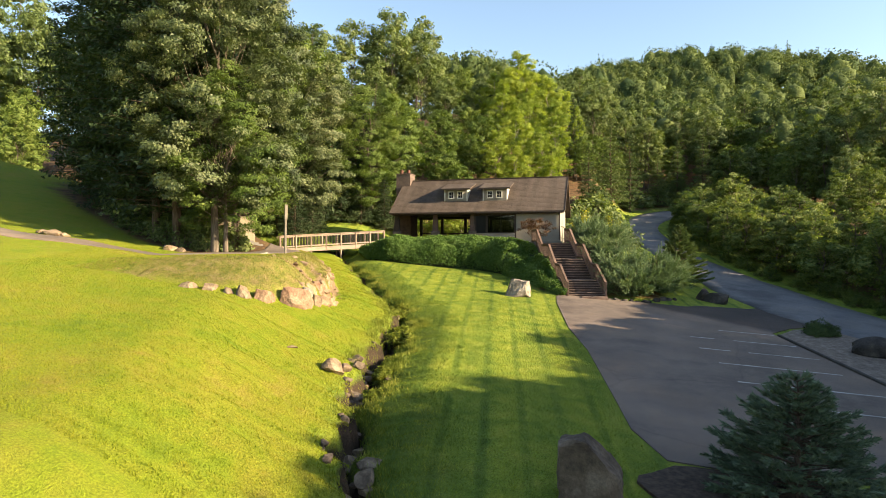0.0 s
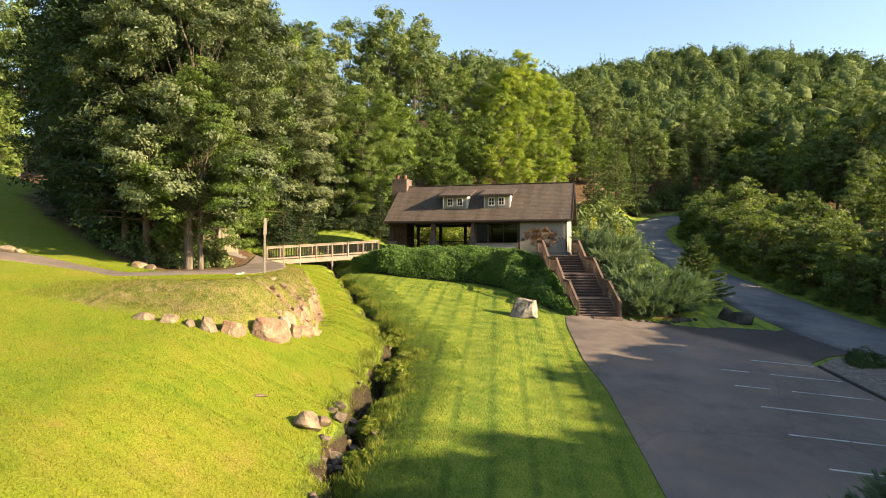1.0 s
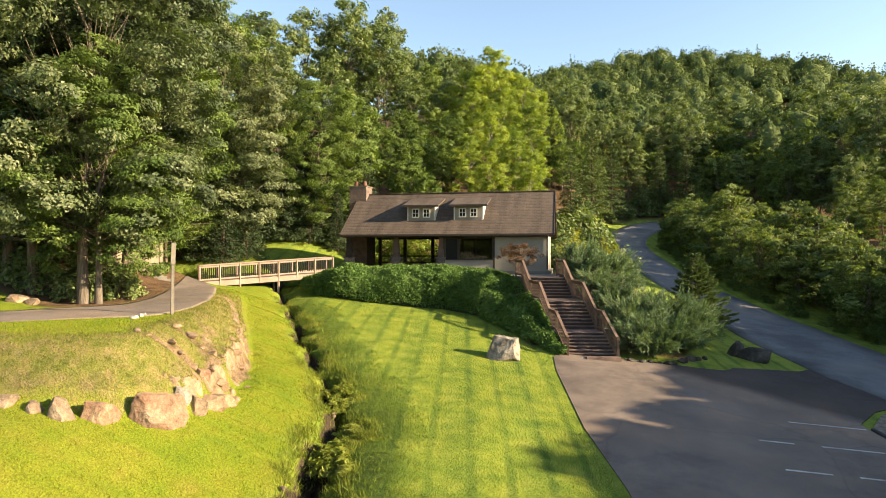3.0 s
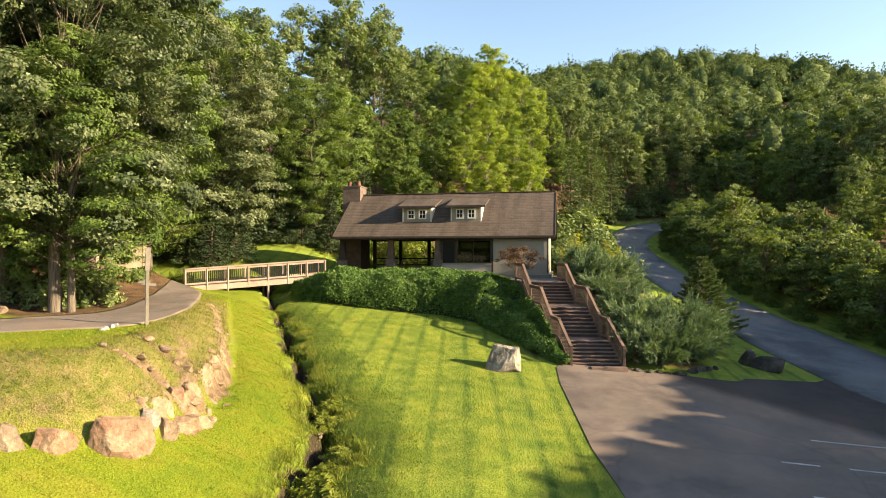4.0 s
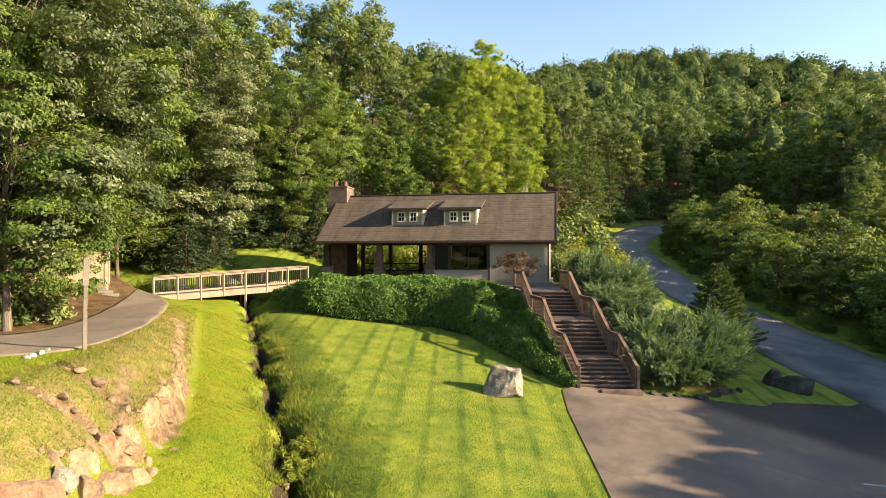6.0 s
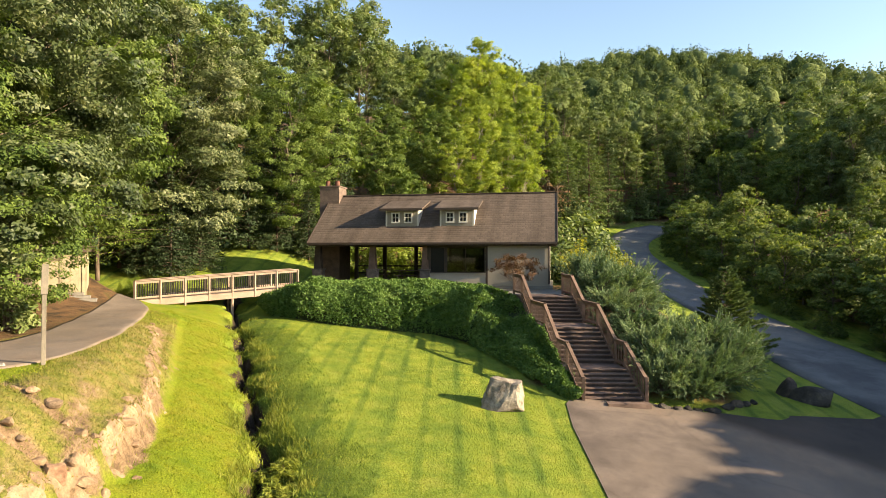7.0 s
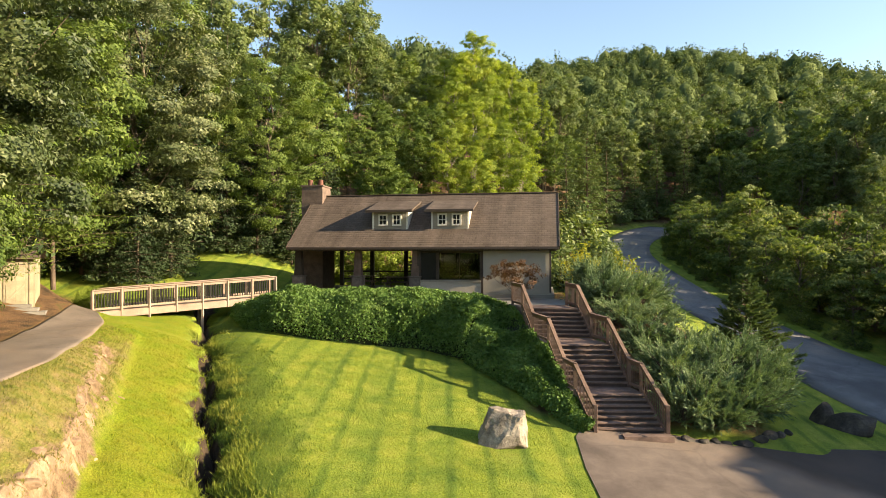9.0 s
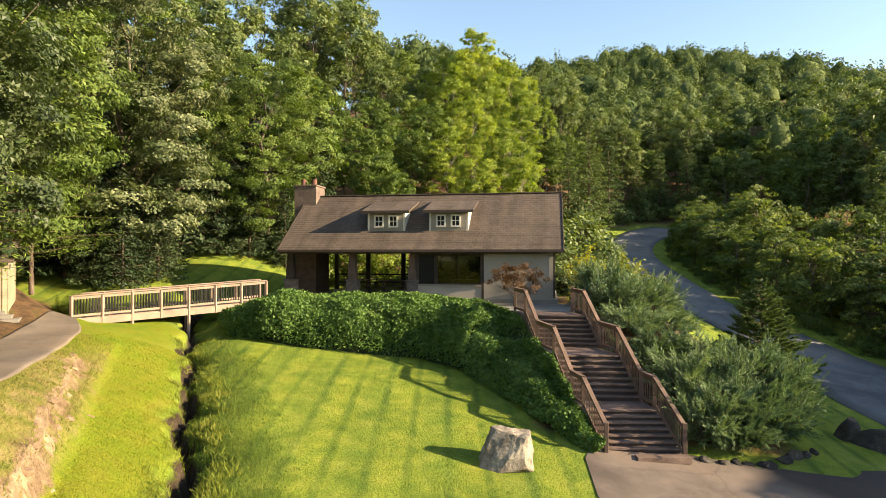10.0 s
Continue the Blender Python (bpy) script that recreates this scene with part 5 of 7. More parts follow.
pine_a = pine("pine_tree", 21, 25, 2.4, 4.1, NEEDLE, "tall dark pine with a straight trunk in the wood", 30, 100, 0.38, trunk_r=0.25, aspect=0.3)
for i, (x, y, s) in enumerate(((-26.3, 32.2, 0.95), (-24.3, 31.5, 0.95), (-29, 33.9, 1.0), (-27, 35, 1.1), (-32.5, 36.4, 0.95), (-25.5, 37.5, 1.08), (-31, 37, 1.12), (-28.5, 41, 1.1), (-36.5, 38.6, 1.0), (-40, 42.5, 1.05), (-34, 44, 1.1), (-30, 50, 1.05), (-42, 47, 1.0), (-30, 35.2, 0.92), (-33.5, 40.5, 1.0))):
    (place if i == 0 else put)(pine_a, x, y, 47 * i, s)
hemlock = pine("hemlock_tree", 24, 17, 0.6, 3.9, NEEDLE, "dark hemlock with drooping layered boughs at the wood's edge", 32, 70, 0.46, layered=True, aspect=0.34)
for i, (x, y, s) in enumerate(((-27.9, 57.0, 0.85), (-31.5, 53.0, 1.1), (-33.5, 58.0, 1.2), (-34.5, 48.5, 1.1), (-26.5, 64.5, 1.0), (-21.0, 65.0, 0.75), (-26.6, 53.2, 0.55), (-27.8, 49.4, 0.5), (-26.0, 49.2, 0.45), (-25.4, 51.4, 0.42), (-24.0, 59.6, 0.5), (-21.8, 60.6, 0.42), (-25.8, 58.6, 0.6), (-19.8, 62.4, 0.5), (-30.0, 50.6, 0.7), (-31.0, 36.0, 0.5), (-35.0, 38.0, 0.55), (-39.5, 41.2, 0.6), (-28.2, 34.0, 0.42))):
    (place if i == 0 else put)(hemlock, x, y, 51 * i, s)


def stand(ob, x, y, top, rz, tall, wide=1.05):
    """A tree whose crown ends at the height top; tall: its height as built."""
    k = (top - land_at(x, y)) / tall
    return put(ob, x, y, rz, k * wide, k)


# wood behind the pavilion: low trees in front, tall ones on the slope behind
mid_a = broadleaf("wood_tree", 31, 19, 3.6, 4.2, 340, 28, 0.38, 0.7, LEAF_DEEP, BARK, "broadleaf tree standing in the wood behind the pavilion", trunk_r=0.17, lobes=26, tri="leaf")
mid_b = broadleaf("tulip_tree", 32, 21, 4.0, 3.9, 380, 40, 0.30, 0.66, LEAF_GOLD, PALEBARK, "slender tree with yellow-green sunlit crown behind the pavilion", trunk_r=0.15, lobes=28, tri="leaf")
mid_c = broadleaf("wood_tree", 33, 23, 4.2, 4.6, 360, 28, 0.39, 0.74, LEAF, BARK, "tall broadleaf tree standing in the wood behind the pavilion", trunk_r=0.2, lobes=28, tri="leaf")
place(mid_a, -22.5, 66.0, 15, 0.72)
place(mid_c, -31.4, 90.0, 40, 0.96)
place(mid_b, -12.6, 97.0, 30, 0.90)
for i, (x, y, top) in enumerate(((-37.0, 88, 40.0), (-27.8, 92, 38.7), (-34.0, 96, 42.0), (-41.0, 84, 38.0), (-25.6, 97, 34.2), (-20.0, 103, 32.8), (-46.0, 90, 41.0), (-5.8, 100, 29.5), (-22.5, 90, 30.0), (-36.0, 78, 31.0), (-30.0, 80, 30.0))):
    stand(mid_c, x, y, top, 61 * i, 23.2)
for i, (x, y, top) in enumerate(((-16.7, 98, 33.8), (-10.0, 98, 33.4), (-7.6, 94, 31.0), (-13.8, 90, 29.5), (-9.8, 86, 27.0), (-6.2, 84, 24.5), (-10.6, 78, 22.5), (-7.4, 75, 19.5), (-12.4, 74, 19.0), (-5.6, 71, 16.5), (-9.2, 69, 16.0))):
    stand(mid_b, x, y, top, 47 * i, 21.2)
for i, (x, y, top) in enumerate(((-33, 66, 21), (-29.5, 69, 22.5), (-26, 71, 22), (-22, 74, 23), (-18.5, 72, 21), (-19.0, 79, 24), (-15.5, 82, 26), (-25.5, 81, 26), (-17.0, 67, 17.5), (-14.8, 65.5, 15.5), (-30, 61, 18), (-36, 72, 25), (-33, 76, 27), (-22.0, 84, 27), (-18.5, 87, 28), (-16.0, 76, 21.5), (-28.5, 75, 25), (-39, 80, 31), (-3.4, 99, 25.5), (-1.2, 96, 23.5), (-2.6, 88, 21.5), (0.2, 103, 25.0))):
    stand(mid_a, x, y, top, 83 * i, 19.2)
for i, (x, y, top) in enumerate(((-12.8, 101, 36.2), (-11.2, 100, 34.6), (-15.0, 102, 34.8), (-8.6, 99, 33.0), (-5.0, 96, 29.0), (-3.6, 92, 25.5))):
    stand(mid_b, x, y, top, 35 * i, 21.2, 0.6)
back_pine = pine("ridge_pine", 25, 22, 7.0, 3.4, HEMLOCK, "tall thin pine rising above the wood", 18, 70, 0.5, trunk_r=0.2, aspect=0.3)
place(back_pine, -29.7, 128, 0, 0.5)
for i, (x, y, top) in enumerate(((-33.5, 132, 45), (-26.5, 126, 41.5), (-7.0, 104, 33.0))):
    stand(back_pine, x, y, top, 40 * i, 22)

# wooded slope round the road's bend, rising to the ridge
for i, (x, y, s) in enumerate(((-6, 110, 0.72), (-1.5, 112, 0.68), (2.5, 110, 0.62), (8, 117, 0.66), (13, 121, 0.7), (19, 123, 0.76), (25, 121, 0.78), (-13, 109, 0.8), (30, 116, 0.8), (4, 119, 0.75), (-9, 119, 0.8), (15, 129, 0.8), (22, 131, 0.82), (8, 128, 0.8), (29, 129, 0.85), (0, 127, 0.8), (-14, 122, 0.85), (-20, 118, 0.85), (-25, 112, 0.9), (-31, 106, 0.95), (-37, 103, 1.0), (-5, 134, 0.85), (12, 137, 0.85), (20, 139, 0.85), (4, 140, 0.85), (28, 139, 0.9), (36, 135, 0.9), (43, 138, 0.95), (-60, 74, 1.0), (-66, 82, 1.1), (-56, 80, 1.05), (-72, 72, 1.0), (-80, 84, 1.2), (-50, 84, 1.1))):
    put(mid_c if i % 2 else mid_a, x, y, 83 * i, s)
spruce = pine("spruce_tree", 41, 15, 0.8, 3.0, HEMLOCK, "dark spruce with layered boughs beside the road", 26, 74, 0.36, layered=True, aspect=0.3)
for i, (x, y, s) in enumerate(((1.2, 92, 0.85), (-1.6, 79, 0.62), (4.2, 101, 0.95), (12.5, 113, 0.9), (17, 116, 1.0), (9.0, 110, 0.7), (-4.0, 92, 0.95))):
    (place if i == 0 else put)(spruce, x, y, 60 * i, s)
for i, (x, y, top) in enumerate(((33.8, 109, 31.2), (35.4, 104, 28.3), (38.5, 100, 27.5), (34.6, 125, 35.5), (49.5, 130, 36.2), (43, 112, 32), (28.2, 119, 29), (41, 121, 34), (31, 100, 22), (34.5, 93, 21), (40, 91, 24), (45, 101, 29), (27, 106, 21.5), (23.5, 111, 21), (30, 88, 17), (37, 84, 19))):
    stand(mid_c if i % 3 else mid_a, x, y, top, 77 * i, 23.2 if i % 3 else 19.2)

# slope right of the road
side_a = broadleaf("roadside_tree", 51, 11, 1.0, 3.6, 250, 24, 0.25, 0.5, BUSHLEAF, BARK, "young broadleaf tree on the roadside slope", trunk_r=0.12, lobes=20, size=(0.28, 0.46), tri="leaf")
side_b = broadleaf("roadside_tree", 53, 11, 0.6, 3.6, 190, 8, 0.85, 0.6, BUSHLEAF, BARK, "dense young broadleaf tree beside the lower road", trunk_r=0.12, lobes=18, size=(0.32, 0.5), inner=False, tri="leaf")
bush_a = shrub("roadside_bush", 52, 2.6, 2.0, 110, 24, 0.22, 0.5, BUSHLEAF, "leafy green bush on the roadside slope", tri="leaf")
sapling = broadleaf("roadside_sapling", 54, 6.0, 0.2, 1.7, 150, 26, 0.205, 0.42, BUSHLEAF, BARK, "leafy sapling in the dense thicket beside the road", trunk_r=0.06, lobes=18, size=(0.16, 0.42), tri="leaf")
rng = np.random.default_rng(9)


def low_enough(x, y, s):
    """Limits a tree's height so that its shade ends where the lot's or the lawn's shade ends."""
    edge = float(np.interp(y + 0.087 * x, [10, 14, 17, 19, 20.5, 21.8, 25.5, 26.6, 27.2, 28.2, 29.2, 31, 33, 36, 38, 41, 46, 52, 58, 64, 75], [-6.5, -6.5, -5.8, -4.4, -3.0, -1.2, -0.5, -2.2, -3.4, -2.6, -0.8, 0.4, 1.2, 1.6, 1.6, 2.2, 3.2, 7, 12, 8, 11]))
    top = float(vale(edge, y)) + (x - edge) * 0.374
    return max(0.5, min(s, (top - land_at(x, y)) / 11.3))


def verge(y):
    """The right edge of the road."""
    return float(np.interp(y, [p[1] for p in ROAD_R], [p[0] for p in ROAD_R]))


# thicket along the road: low bushes at the verge, saplings behind
for i in range(34):
    y = 39.5 + 1.75 * i + rng.uniform(-0.6, 0.6)
    k = 0.55 if i == 0 else rng.uniform(0.45, 0.8)
    (place if i == 0 else put)(bush_a, verge(min(y, 108)) + 1.5 + rng.uniform(-0.2, 0.6), y, rng.uniform(0, 360), k, k * rng.uniform(0.8, 1.2))
for i in range(58):
    y = 41.0 + 0.98 * i + rng.uniform(-0.8, 0.8)
    x = verge(min(y, 108)) + (2.9, 5.6, 8.6)[i % 3] + rng.uniform(-0.8, 0.8)
    k = 0.9 if i == 0 else rng.uniform(0.72, 1.05) + 0.12 * (i % 3)
    (place if i == 0 else put)(sapling, x, y, rng.uniform(0, 360), k * 1.1, k * rng.uniform(0.9, 1.15))
first = True
for i in range(46):
    if i < 34:
        y = rng.uniform(46, 120)
        x = float(road_mid(min(y, 108))) + 16 + 34 * rng.uniform(0, 1)
    else:
        y = rng.uniform(92, 128)
        x = rng.uniform(20, 46)
    k = rng.uniform(0.8, 1.45) if y > 95 else rng.uniform(0.6, 0.9)
    k = low_enough(x, y, k + 0.5) if y < 75 else k
    if first:
        place(side_a, 40, 100, 20, 1.0)
        first = False
    put(side_a, x, y, rng.uniform(0, 360), k)
place(side_b, 43, 0, 0, 1.0)
# trees along the road below the lot, whose shade falls on lot and lawn
for x, y, s in ((25, -5, 1.6), (26, -1.5, 1.55), (24.5, 2, 1.62), (26.5, 5, 1.6), (25, 8.5, 1.62), (27, 11.5, 1.62), (25.5, 14, 1.55), (28, 17, 1.55), (27, 20.0, 1.5), (28.5, 23.0, 1.5), (29.5, 26.0, 1.5), (27.5, 29.0, 1.4), (29, 32, 1.35), (27.5, 35.5, 1.3), (31, 38, 1.4), (28, 42.5, 1.3), (33, 30, 1.6), (33, 22, 1.6), (33, 4, 1.7), (34, 12, 1.7), (33, 45, 1.4), (32.5, 26, 1.6), (32, 34.5, 1.6), (39, -2, 2), (38, 3, 2), (40, 8, 2), (38.5, 13, 2), (40, 17, 2), (38, 21, 2), (39.5, 25, 2), (38, 29, 2), (40, 33, 2), (38, 37, 2), (39.5, 41, 2), (38, 45, 2), (42, 49, 2), (36, 42, 2), (35.5, 47, 2), (36, 53, 2), (38, 58, 2), (35, 28, 2), (35, 24, 2), (35.5, 19, 2), (35, 15, 2), (36, 10, 2), (35, 36.5, 2), (36, 32, 2), (30, 35.5, 2), (30.5, 29.5, 2), (31, 24, 2), (34, 50, 2), (33.5, 56, 2), (37, 63, 2), (36, 68, 2), (38, 73, 2), (33, 40.5, 2), (40, 54, 2), (41, 60, 2)):
    put(side_b, x, y, x * 37 + y * 11, low_enough(x, y, s))

# sunlit trees on the hillside beyond the pines, and bushes on the bare slope above the road
for i, (x, y, s) in enumerate(((-72, 63.5, 0.9), (-78, 71, 1.1), (-67, 58.5, 0.8), (-88, 78, 1.3), (-75, 66.5, 1.0), (-84, 68, 1.1), (-92, 74, 1.3))):
    put(mid_c if i % 2 else mid_a, x, y, 70 * i, s)
for i, (x, y) in enumerate(((-62, 57), (-66, 55.5), (-58, 55), (-70, 58.5), (-61, 60.5), (-55, 58))):
    put(bush_a, x, y, 50 * i, 1.3, 1.2)

# far wooded ridge, uncountable
def far_wood():
    """Crowns as irregular billowing heads, each with a skin of leaf sprays."""
    rng = np.random.default_rng(77)
    pts = []
    while len(pts) < 2500:
        y = 118 + 225 * rng.uniform() ** 0.8
        x = rng.uniform(-0.22 * y - 12, 0.72 * y + 25)
        if y < 130 and -2 < x < 24:
            continue
        pts.append((x, y))
    # unseen wood added across the valley behind, so the windows mirror less bright sky
    pts += [(rng.uniform(-110, 90), rng.uniform(-95, -55)) for _ in range(170)]
    pts = np.array(pts)
    z = land(pts[:, 0], pts[:, 1])
    heads = unit_lump(1)
    keep = heads[0][heads[1]].mean(axis=1)[:, 2] > -0.3
    heads = (heads[0], heads[1][keep])
    out, vs, fs = [], [], []
    for j, ((x, y), zz) in enumerate(zip(pts, z)):
        r = 1.7 + 2.6 * rng.uniform() ** 1.6
        h = 9.0 + 1.5 * r + rng.uniform(-1.5, 2.5)
        pointed = rng.uniform() < 0.22
        stretch = np.array((r, r * rng.uniform(0.8, 1.2), r * rng.uniform(0.9, 1.5))) * ((0.75, 0.75, 1.7) if pointed else (1, 1, 1))
        at = np.array((x, y, zz + h - stretch[2] * 0.9))
        turn = ball(rng, 1)[0] * 20
        vs.append(at + heads[0] * stretch * (0.80 + 0.14 * fuzz(heads[0] + turn, 5, 2.6))[:, None])
        fs.append(heads[1] + j * len(heads[0]))
        n = 185
        d = ball(rng, n)
        d[:, 2] = np.abs(d[:, 2] + 0.15)
        d /= np.linalg.norm(d, axis=1)[:, None]
        sw = 0.98 + 0.22 * fuzz(d + turn, 5, 2.6) + 0.15 * fuzz(d + turn, 6, 6.5)
        k = d * stretch * (sw * rng.uniform(0.86, 1.05, n))[:, None]
        if pointed:
            k[:, :2] *= np.clip(1.25 - 0.9 * k[:, 2:] / stretch[2], 0.15, 1.3)
        out.append(leaf_quads(rng, at + k, 0.56, d, 0.35, 0.7))
    return tagged(leafy("far_wood", np.concatenate(out), (np.concatenate(vs), np.concatenate(fs)), FARLEAF), "dense green wood covering the far ridge", "wood", kind="stuff")


far_wood()


# ---- hedge bank of ivy ----
def hedge():
    rng = np.random.default_rng(3)
    # foot line and crest line, from the bridge to the stair foot
    foot = np.array([(-18.9, 46.3, 0), (-17.6, 45.2, 0), (-15.8, 44.7, 0), (-13.5, 44.5, 0), (-11, 44.8, 0), (-9, 44.9, 0), (-7.4, 44.2, 0), (-5.8, 42.3, 0), (-4.2, 39.8, 0), (-3.0, 38.2, 0), (-2.4, 37.5, 0)])
    crest = np.array([(-18.3, 46.8, 3.2), (-17.3, 47.0, 3.85), (-15.6, 47.1, 4.10), (-13.3, 47.0, 4.10), (-10.8, 47.0, 4.10), (-8.6, 47.0, 4.08), (-6.6, 46.6, 4.0), (-5.4, 45.2, 2.85), (-4.2, 42.6, 1.9), (-3.15, 39.9, 0.78), (-2.3, 37.9, 0.2)])
    foot[:, 2] = land(foot[:, 0], foot[:, 1])
    n = 135000
    u = rng.uniform(0, 10, n)
    i = np.minimum(u.astype(int), 9)
    t = (u - i)[:, None]
    a = foot[i] * (1 - t) + foot[i + 1] * t
    b = crest[i] * (1 - t) + crest[i + 1] * t
    w = rng.uniform(0, 1.35, n)[:, None]
    w1 = np.minimum(w, 1)
    p = a * (1 - w1) + b * w1
    lump = fuzz(p * np.array((1, 1, 0.7)), 4, 2.1) + 0.55 * fuzz(p, 8, 5.5)
    bulge = np.sin(w1 * math.pi) * 0.22 + 0.16 * lump[:, None]
    zlift = np.where(w1 < 1, (w1 ** np.where(u < 6.3, 0.5, 0.8)[:, None] - w1) * (b[:, 2:] - a[:, 2:]), 0)
    p[:, 2:] += zlift
    nrm = np.cross(np.gradient(crest, axis=0)[i], b - a)
    nrm /= np.linalg.norm(nrm, axis=1)[:, None]
    p = p + nrm * (bulge + rng.uniform(-0.12, 0.10, n)[:, None] * (1 + (rng.uniform(0, 1, n) > 0.85)[:, None]))
    # over the crest the ivy runs on: back towards the pavilion, and across to the stairs
    over = crest + np.array((0.04, 0.84, 0))
    for k, (m, f) in zip(range(6, 11), ((5, 0.5), (4, 0.6), (2, 0.9), (1, 0.3), (0, 0.2))):
        q = SL[m].lerp(SL[m + 1], f)
        over[k] = (q.x - 0.10, q.y, q.z - 0.05)
    c = over[i] * (1 - t) + over[i + 1] * t
    p = p + np.where(w > 1, (w - 1) / 0.35, 0) * (c - b)
    h = thing("ivy_hedge", "dense green ivy hedge on the bank below the pavilion", "hedge")
    quads("leaves", leaf_quads(rng, p, 0.098, nrm * 0.6 + np.array((0.3, 0, 0.45)), 0.35, 0.7, 0.5), IVY, h, "leaf")
    # closed sheet under the leaves; its dark colour gives the shaded gaps
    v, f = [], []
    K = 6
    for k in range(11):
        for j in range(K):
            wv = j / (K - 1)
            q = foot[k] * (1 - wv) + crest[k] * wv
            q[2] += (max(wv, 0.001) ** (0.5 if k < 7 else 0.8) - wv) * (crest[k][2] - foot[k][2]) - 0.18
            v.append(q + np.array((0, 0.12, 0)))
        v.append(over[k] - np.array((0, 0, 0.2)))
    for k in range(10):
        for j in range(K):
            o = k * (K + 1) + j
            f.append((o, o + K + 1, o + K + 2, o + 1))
    raw_mesh("thicket", v, f, TWIGSHADE, h)
    return h


hedge()

# ---- junipers right of the stairs ----
def juniper(seed, radius, height):
    """Arching branches that end in feathery plumes."""
    rng = np.random.default_rng(seed)
    t = thing("juniper", "spreading grey-green juniper shrub on the bank beside the stairs", "shrub", "junipers beside the stairs")
    cs, dirs, size = [], [], []
    v, f = [], []
    for k in range(80):
        an = rng.uniform(0, 6.283)
        el = rng.uniform(0.05, 1.2)
        L = (radius * math.cos(el) + height * math.sin(el)) * rng.uniform(0.6, 1.12)
        d = np.array((math.cos(an) * math.cos(el), math.sin(an) * math.cos(el), math.sin(el)))
        tip = d * L
        tube(v, f, [(0, 0, -0.1), tip * 0.55, tip], [0.03, 0.018, 0.005], 4)
        for m in range(7):
            u = rng.uniform(0.4, 1.0)
            pd = d * np.array((1, 1, 0.55)) + rng.normal(size=3) * 0.42 + np.array((0.05, 0, 0.14))
            pd /= np.linalg.norm(pd)
            plume = rng.uniform(0.35, 0.75)
            n = 34
            w = rng.uniform(0, 1, n)
            off = ball(rng, n) * (0.06 * (1.15 - w))[:, None]
            cs.append(tip * u + pd * (plume * w)[:, None] + off)
            nd = pd + off * 8 + rng.normal(size=(n, 3)) * 0.14
            dirs.append(nd / np.linalg.norm(nd, axis=1)[:, None])
            size.append(rng.uniform(0.10, 0.17, n) * (1.15 - 0.5 * w))
    c, d, L = np.concatenate(cs), np.concatenate(dirs), np.concatenate(size)[:, None]
    c[:, 2] = np.maximum(c[:, 2], 0.02)
    side = np.cross(d, rng.normal(size=d.shape))
    side /= np.linalg.norm(side, axis=1)[:, None]
    q = np.stack([c - side * L * 0.125, c + side * L * 0.125, c + d * L, c + d * L], 1)[:, [0, 1, 3, 2]].reshape(-1, 3)
    raw_mesh("stem", v, f, BARK, t)
    quads("sprays", q[np.arange(len(q)).reshape(-1, 4)[:, [0, 1, 2, 2]].ravel()], JUNIPER, t, "blade")
    return t


def feathered(name, seed, height, radius, whorls, mat, label, needle=0.115):
    """A young spruce: whorls of boughs, twigs along each bough, needles that point outwards along the twigs."""
    rng = np.random.default_rng(seed)
    tree = thing(name, label, "tree")
    v, f, cs, ds = [], [], [], []
    tube(v, f, [(0, 0, -0.2), (0.02, 0, height * 0.5), (0, 0.02, height)], [0.07, 0.04, 0.008], 7)
    for w in range(whorls):
        t = (w + rng.uniform(0, 0.5)) / whorls
        z = 0.1 + (height - 0.15) * t
        reach = radius * (1 - t) ** 0.9 + 0.07
        nb = int(rng.integers(7, 10)) if t < 0.8 else 5
        a0 = rng.uniform(0, 6.28)
        for k in range(nb):
            an = a0 + 6.283 * k / nb + rng.uniform(-0.25, 0.25)
            L = reach * rng.uniform(0.72, 1.12)
            out = np.array((math.cos(an), math.sin(an), 0.0))
            rise = 0.12 + 0.45 * t + rng.uniform(-0.12, 0.12)
            a, b = np.array((0, 0, z)), np.array((0, 0, z)) + out * L + np.array((0, 0, L * rise))
            tube(v, f, [a, (a + b) / 2 - np.array((0, 0, 0.05 * L)), b], [0.018, 0.012, 0.004], 4)
            for m in range(max(4, int(26 * L / radius))):
                u = rng.uniform(0.3, 1.0)
                p = a + (b - a) * u - np.array((0, 0, 0.05 * L * math.sin(math.pi * u)))
                td = (b - a) / L + np.cross(out, (0, 0, 1)) * rng.choice((-1, 1)) * rng.uniform(0.1, 1.0) + np.array((0, 0, rng.uniform(-0.1, 0.25)))
                td /= np.linalg.norm(td)
                tl = (0.12 + 0.34 * L * (1.1 - u)) * rng.uniform(0.7, 1.2)
                n = 20
                c = p + td * (tl * rng.uniform(0, 1, n))[:, None]
                d = td + ball(rng, n) * 0.62
                cs.append(c)
                ds.append(d / np.linalg.norm(d, axis=1)[:, None])
    raw_mesh("trunk", v, f, PINEBARK, tree, True)
    c, d = np.concatenate(cs), np.concatenate(ds)
    side = np.cross(d, rng.normal(size=d.shape))
    side /= np.linalg.norm(side, axis=1)[:, None]
    L = needle * rng.uniform(0.7, 1.3, len(c))[:, None]
    q = np.stack([c - side * L * 0.15, c + side * L * 0.15, c + d * L, c + d * L], 1).reshape(-1, 3)
    quads("crown", q, mat, tree, "blade")
    return tree


